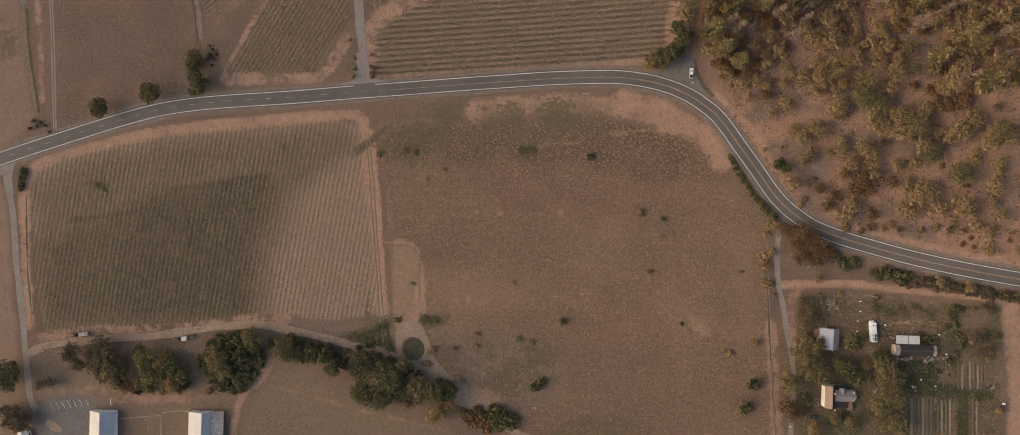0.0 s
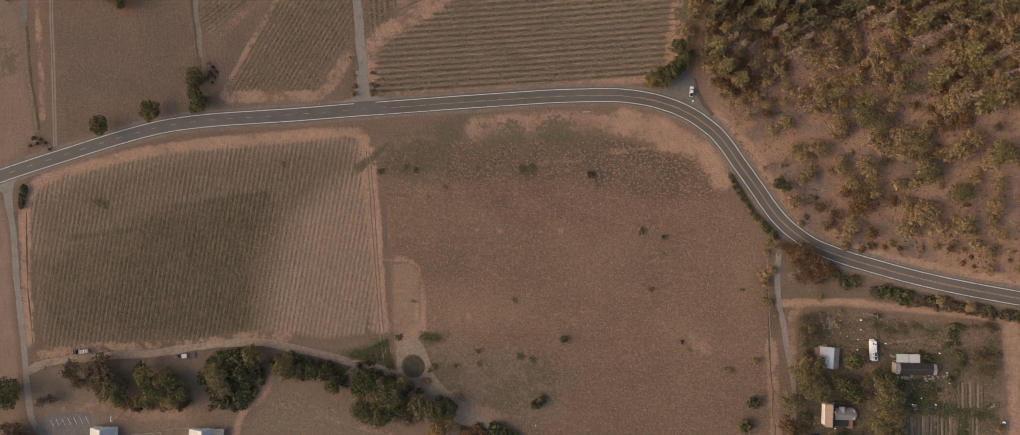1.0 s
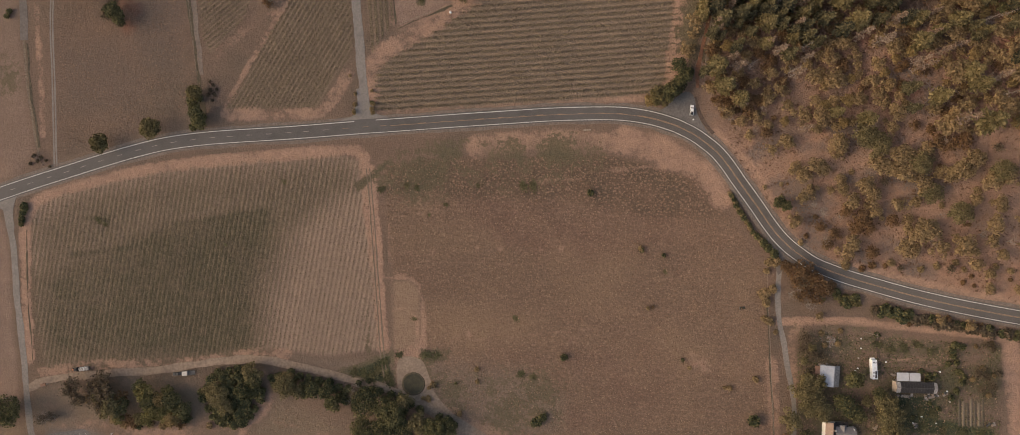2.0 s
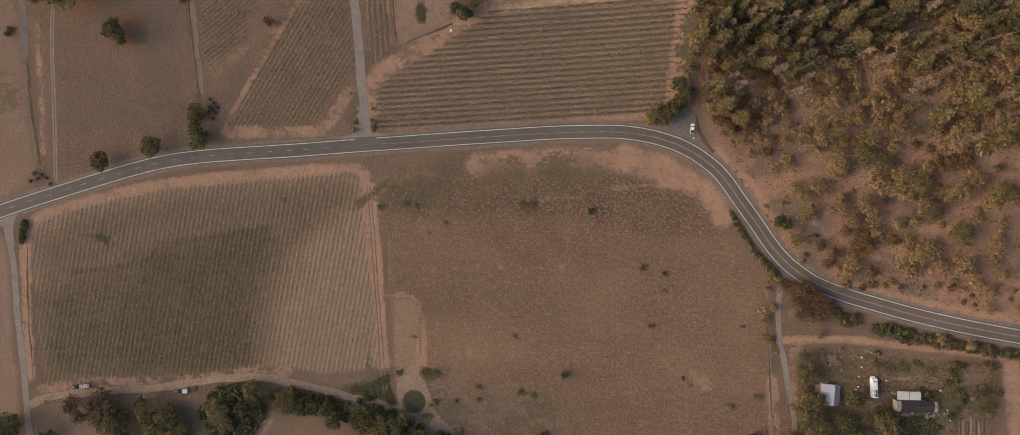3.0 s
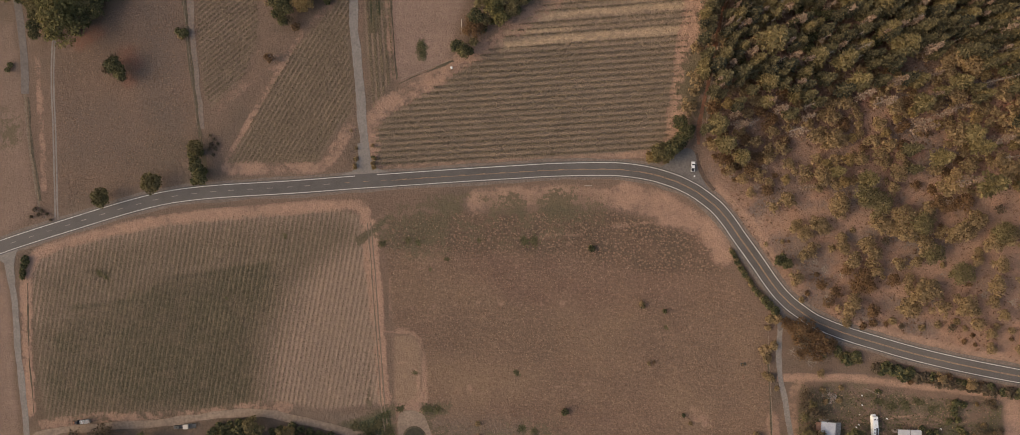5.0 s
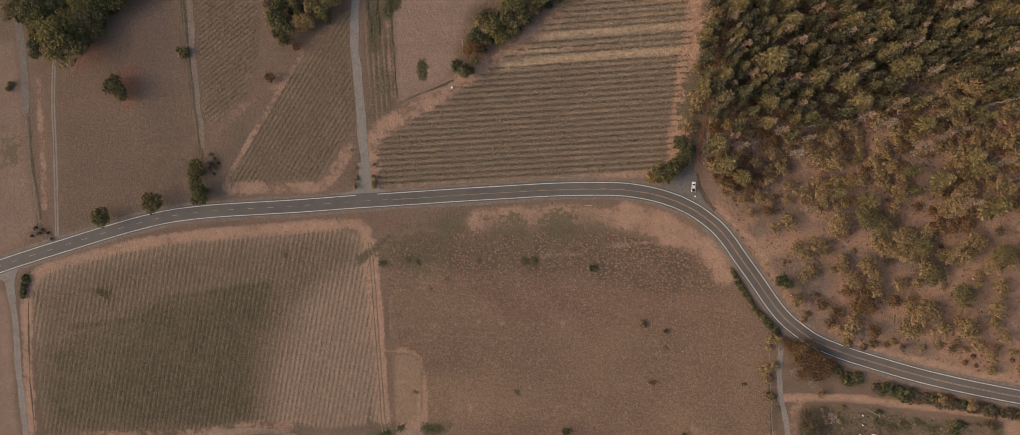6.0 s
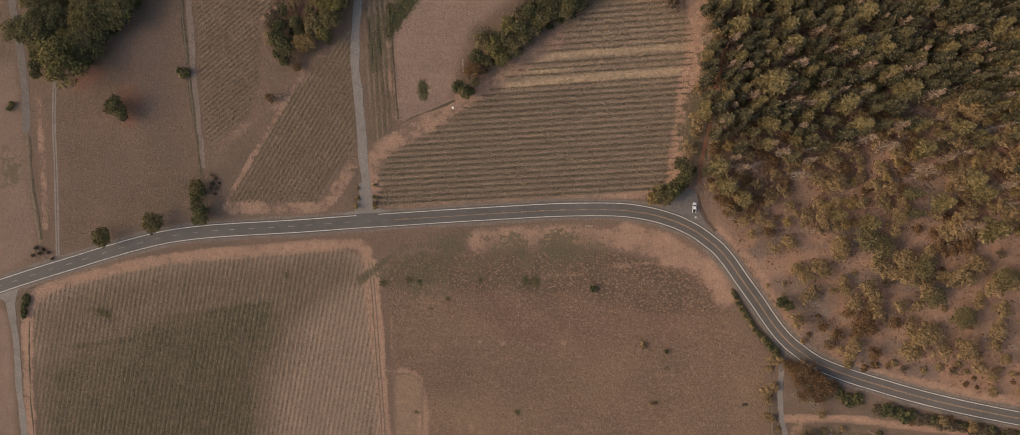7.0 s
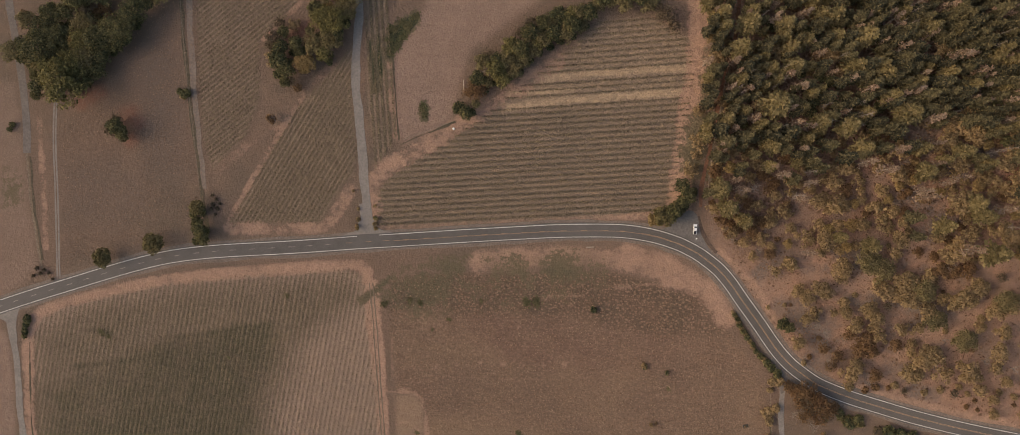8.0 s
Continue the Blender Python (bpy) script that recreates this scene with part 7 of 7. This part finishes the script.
def garden_bed(u0, v0, u1, v1, mat, label, tall=0.22):
    """A raised planting ridge with a rounded back."""
    a, c_ = G((u0 + u1) / 2, v0), G((u0 + u1) / 2, v1)
    w = abs(u1 - u0) * SCALE
    n = max(3, int((a - c_).length / 0.8))
    V, F = [], []
    rr = random.Random(int(u0 * 7 + v0))
    for i in range(n + 1):
        p = a.lerp(c_, i / n)
        for k, (x, z) in enumerate(((-0.5, -0.05), (-0.32, 0.7), (0, 1.0), (0.32, 0.7), (0.5, -0.05))):
            V.append(Vector((p.x + x * w * rr.uniform(0.9, 1.1), p.y, float(height(p.x, p.y)) + z * tall * rr.uniform(0.8, 1.15))) - a)
    for i in range(n):
        F += [(i * 5 + k, i * 5 + k + 1, i * 5 + k + 6, i * 5 + k + 5)[::-1] for k in range(4)]
    top = empty("garden_bed", Matrix.Translation(a))
    part("ridge", mesh("ridge", V, F, mat), None, top)
    return tagged(top, label, "garden bed", "garden beds")


for i, u in enumerate((1393, 1399, 1405, 1411, 1417, 1424, 1430)):
    garden_bed(u, 611 + i % 2, u + 5.6, 690, MAT["straw"] if i in (1, 4) else MAT["soil"], "raised soil bed with dry straw mulch")
for i, u in enumerate((1440, 1446, 1453, 1459, 1494, 1500)):
    garden_bed(u, 612 + 2 * (i % 2), u + 4.4, 690, MAT["straw"] if i % 2 else MAT["soil"], "raised soil bed with dry straw mulch")
for i, u in enumerate((1472, 1478, 1484, 1490, 1496, 1502, 1508)):
    garden_bed(u, 556 + 3 * (i % 3), u + 4.2, 598, MAT["straw"] if i % 2 else MAT["soil"], "bare soil bed in the kitchen garden")

# trough, stones and a small trailer in the open
tg = stand("trough", 1140, 417, 8)
solid("tub", MAT["car_grey"], tg, (2.6, 1.3, 0.7), (0, 0, 0.35), bevel=0.06)
solid("water_surface", MAT["water"], tg, (2.4, 1.1, 0.03), (0, 0, 0.70))
tagged(tg, "dark metal water trough in the brown field", "trough")
rb = random.Random(3)
for i in range(4):
    q = stand("stone", 1140 + rb.gauss(0, 3), 437 + rb.gauss(0, 2.2), rb.uniform(0, 180))
    bm = bmesh.new()
    bmesh.ops.create_icosphere(bm, subdivisions=2, radius=rb.uniform(0.22, 0.4))
    for v in bm.verts:
        v.co = v.co * (1 + 0.35 * noise.noise(v.co * 2.3 + Vector((i, 0, 0))))
        v.co.z = v.co.z * 0.6 + 0.12
    part("stone_body", bm, MAT["red_roof"], q)
    tagged(q, "reddish field stone lying in dry grass", "stone", "field stones")
wg = stand("small_wagon", 67, 538, 12)
solid("bed", MAT["red_roof"], wg, (2.6, 1.5, 0.5), (0, 0, 0.75), bevel=0.04)
solid("drawbar", MAT["steel"], wg, (1.2, 0.1, 0.1), (1.8, 0, 0.55))
for s_ in (-1, 1):
    wheel(wg, 0, s_ * 0.8, 0.36, 0.2)
tagged(wg, "small rusty wagon beside the gravel drive", "wagon")

# shrubs at the mouth of the farm track
put("shrubs at the track mouth", 0, ("bush", "543,116,4 545,106,4 571,112,4.5 573,104,4 546,88,3 570,84,3.5 538,61,3"), ("yellow", "544,118,3 572,117,3.5"), ("green_bush", "13,-38,6 572,102,3.5 32,280,7 35,268,6 31,290,5 36,260,5 33,274,6 33,285,5 34,264,5"))
put("weeds beside the vineyard", 8, ("weed", "652,162,7 653,175,7 650,168,6 610,70,9 600,80,8 618,55,9 628,40,9 640,25,8 600,60,8 605,45,8 620,35,8"))
put("weeds in the fields", 0, ("weed", "436,224,4 585,236,6 590,500,8 580,515,9 570,525,8 596,525,8 560,520,8 600,535,7 545,518,7 613,490,7 655,490,8 670,492,7 635,435,4 150,285,5 160,290,5 345,322,3 800,520,6 820,525,6"))

# ---------------------------------------------------------------- dry tufts over the open land
def tufts(name, poly, n, size, mat, label, seed, keep=None):
    rnd = np.random.RandomState(seed)
    lo, hi = poly.min(0), poly.max(0)
    P = lo + rnd.rand(n, 2) * (hi - lo)
    P = P[inside(P, poly) > 0.5]
    clump = np.array([noise.noise((x * 0.09, y * 0.09, seed)) for x, y in P])
    P = P[clump + 0.35 * rnd.randn(len(P)) > -0.1]
    C = np.c_[P, height(P[:, 0], P[:, 1]) + 0.10]
    me = cards(name, C, rnd.randn(len(C), 3) * 0.5 + (0, 0, 1), size * rnd.uniform(0.5, 1.5, len(C)), mat, rnd)
    return tagged(new(name, me), label, "dry grass", kind="stuff")


NW = plan([(90, 185), (90, -240), (300, -240), (310, 110), (240, 140), (150, 170)])
LOWHILL = plan([(1110, 160), (1180, 260), (1260, 340), (1560, 405), (1700, 410), (1700, 60), (1120, 60)])
SOUTH = plan([(180, 610), (420, 560), (560, 620), (700, 660), (780, 700), (380, 700), (360, 625)])
GARDEN = plan([(1225, 450), (1540, 470), (1545, 680), (1225, 680)])
tufts("dry_grass", FIELD, 22000, 0.36, MAT["pale_weed"], "sparse dry grass tufts on the brown field", 1)
tufts("dead_weeds", FIELD, 16000, 0.36, MAT["brown_weed"], "brown dead weeds on the brown field", 2)
tufts("dry_grass", NW, 14000, 0.32, MAT["dry_weed"], "dry pasture grass", 3)
tufts("dry_grass", LOWHILL, 14000, 0.32, MAT["dry_weed"], "dry grass on the hillside", 4)
tufts("dead_weeds", LOWHILL, 9000, 0.4, MAT["brown_weed"], "brown low weeds on the hillside", 5)
tufts("dry_brush", LOWHILL, 5200, 0.75, MAT["brown_weed"], "low brown brush between the hillside oaks", 8)
tufts("dry_brush", plan([(1082, 300), (1250, 330), (1600, 330), (1600, 150), (1100, 120)], 8), 5200, 0.8, MAT["brown_weed"], "low brown brush below the forest", 9)
tufts("dry_grass", SOUTH, 7000, 0.4, MAT["pale_weed"], "dry grass beside the creek trees", 6)
tufts("dry_grass", GARDEN, 6000, 0.45, MAT["pale_weed"], "bleached grass tufts in the garden", 11)
tufts("green_grass", GARDEN, 12000, 0.5, MAT["weed"], "patchy green grass in the garden", 7)
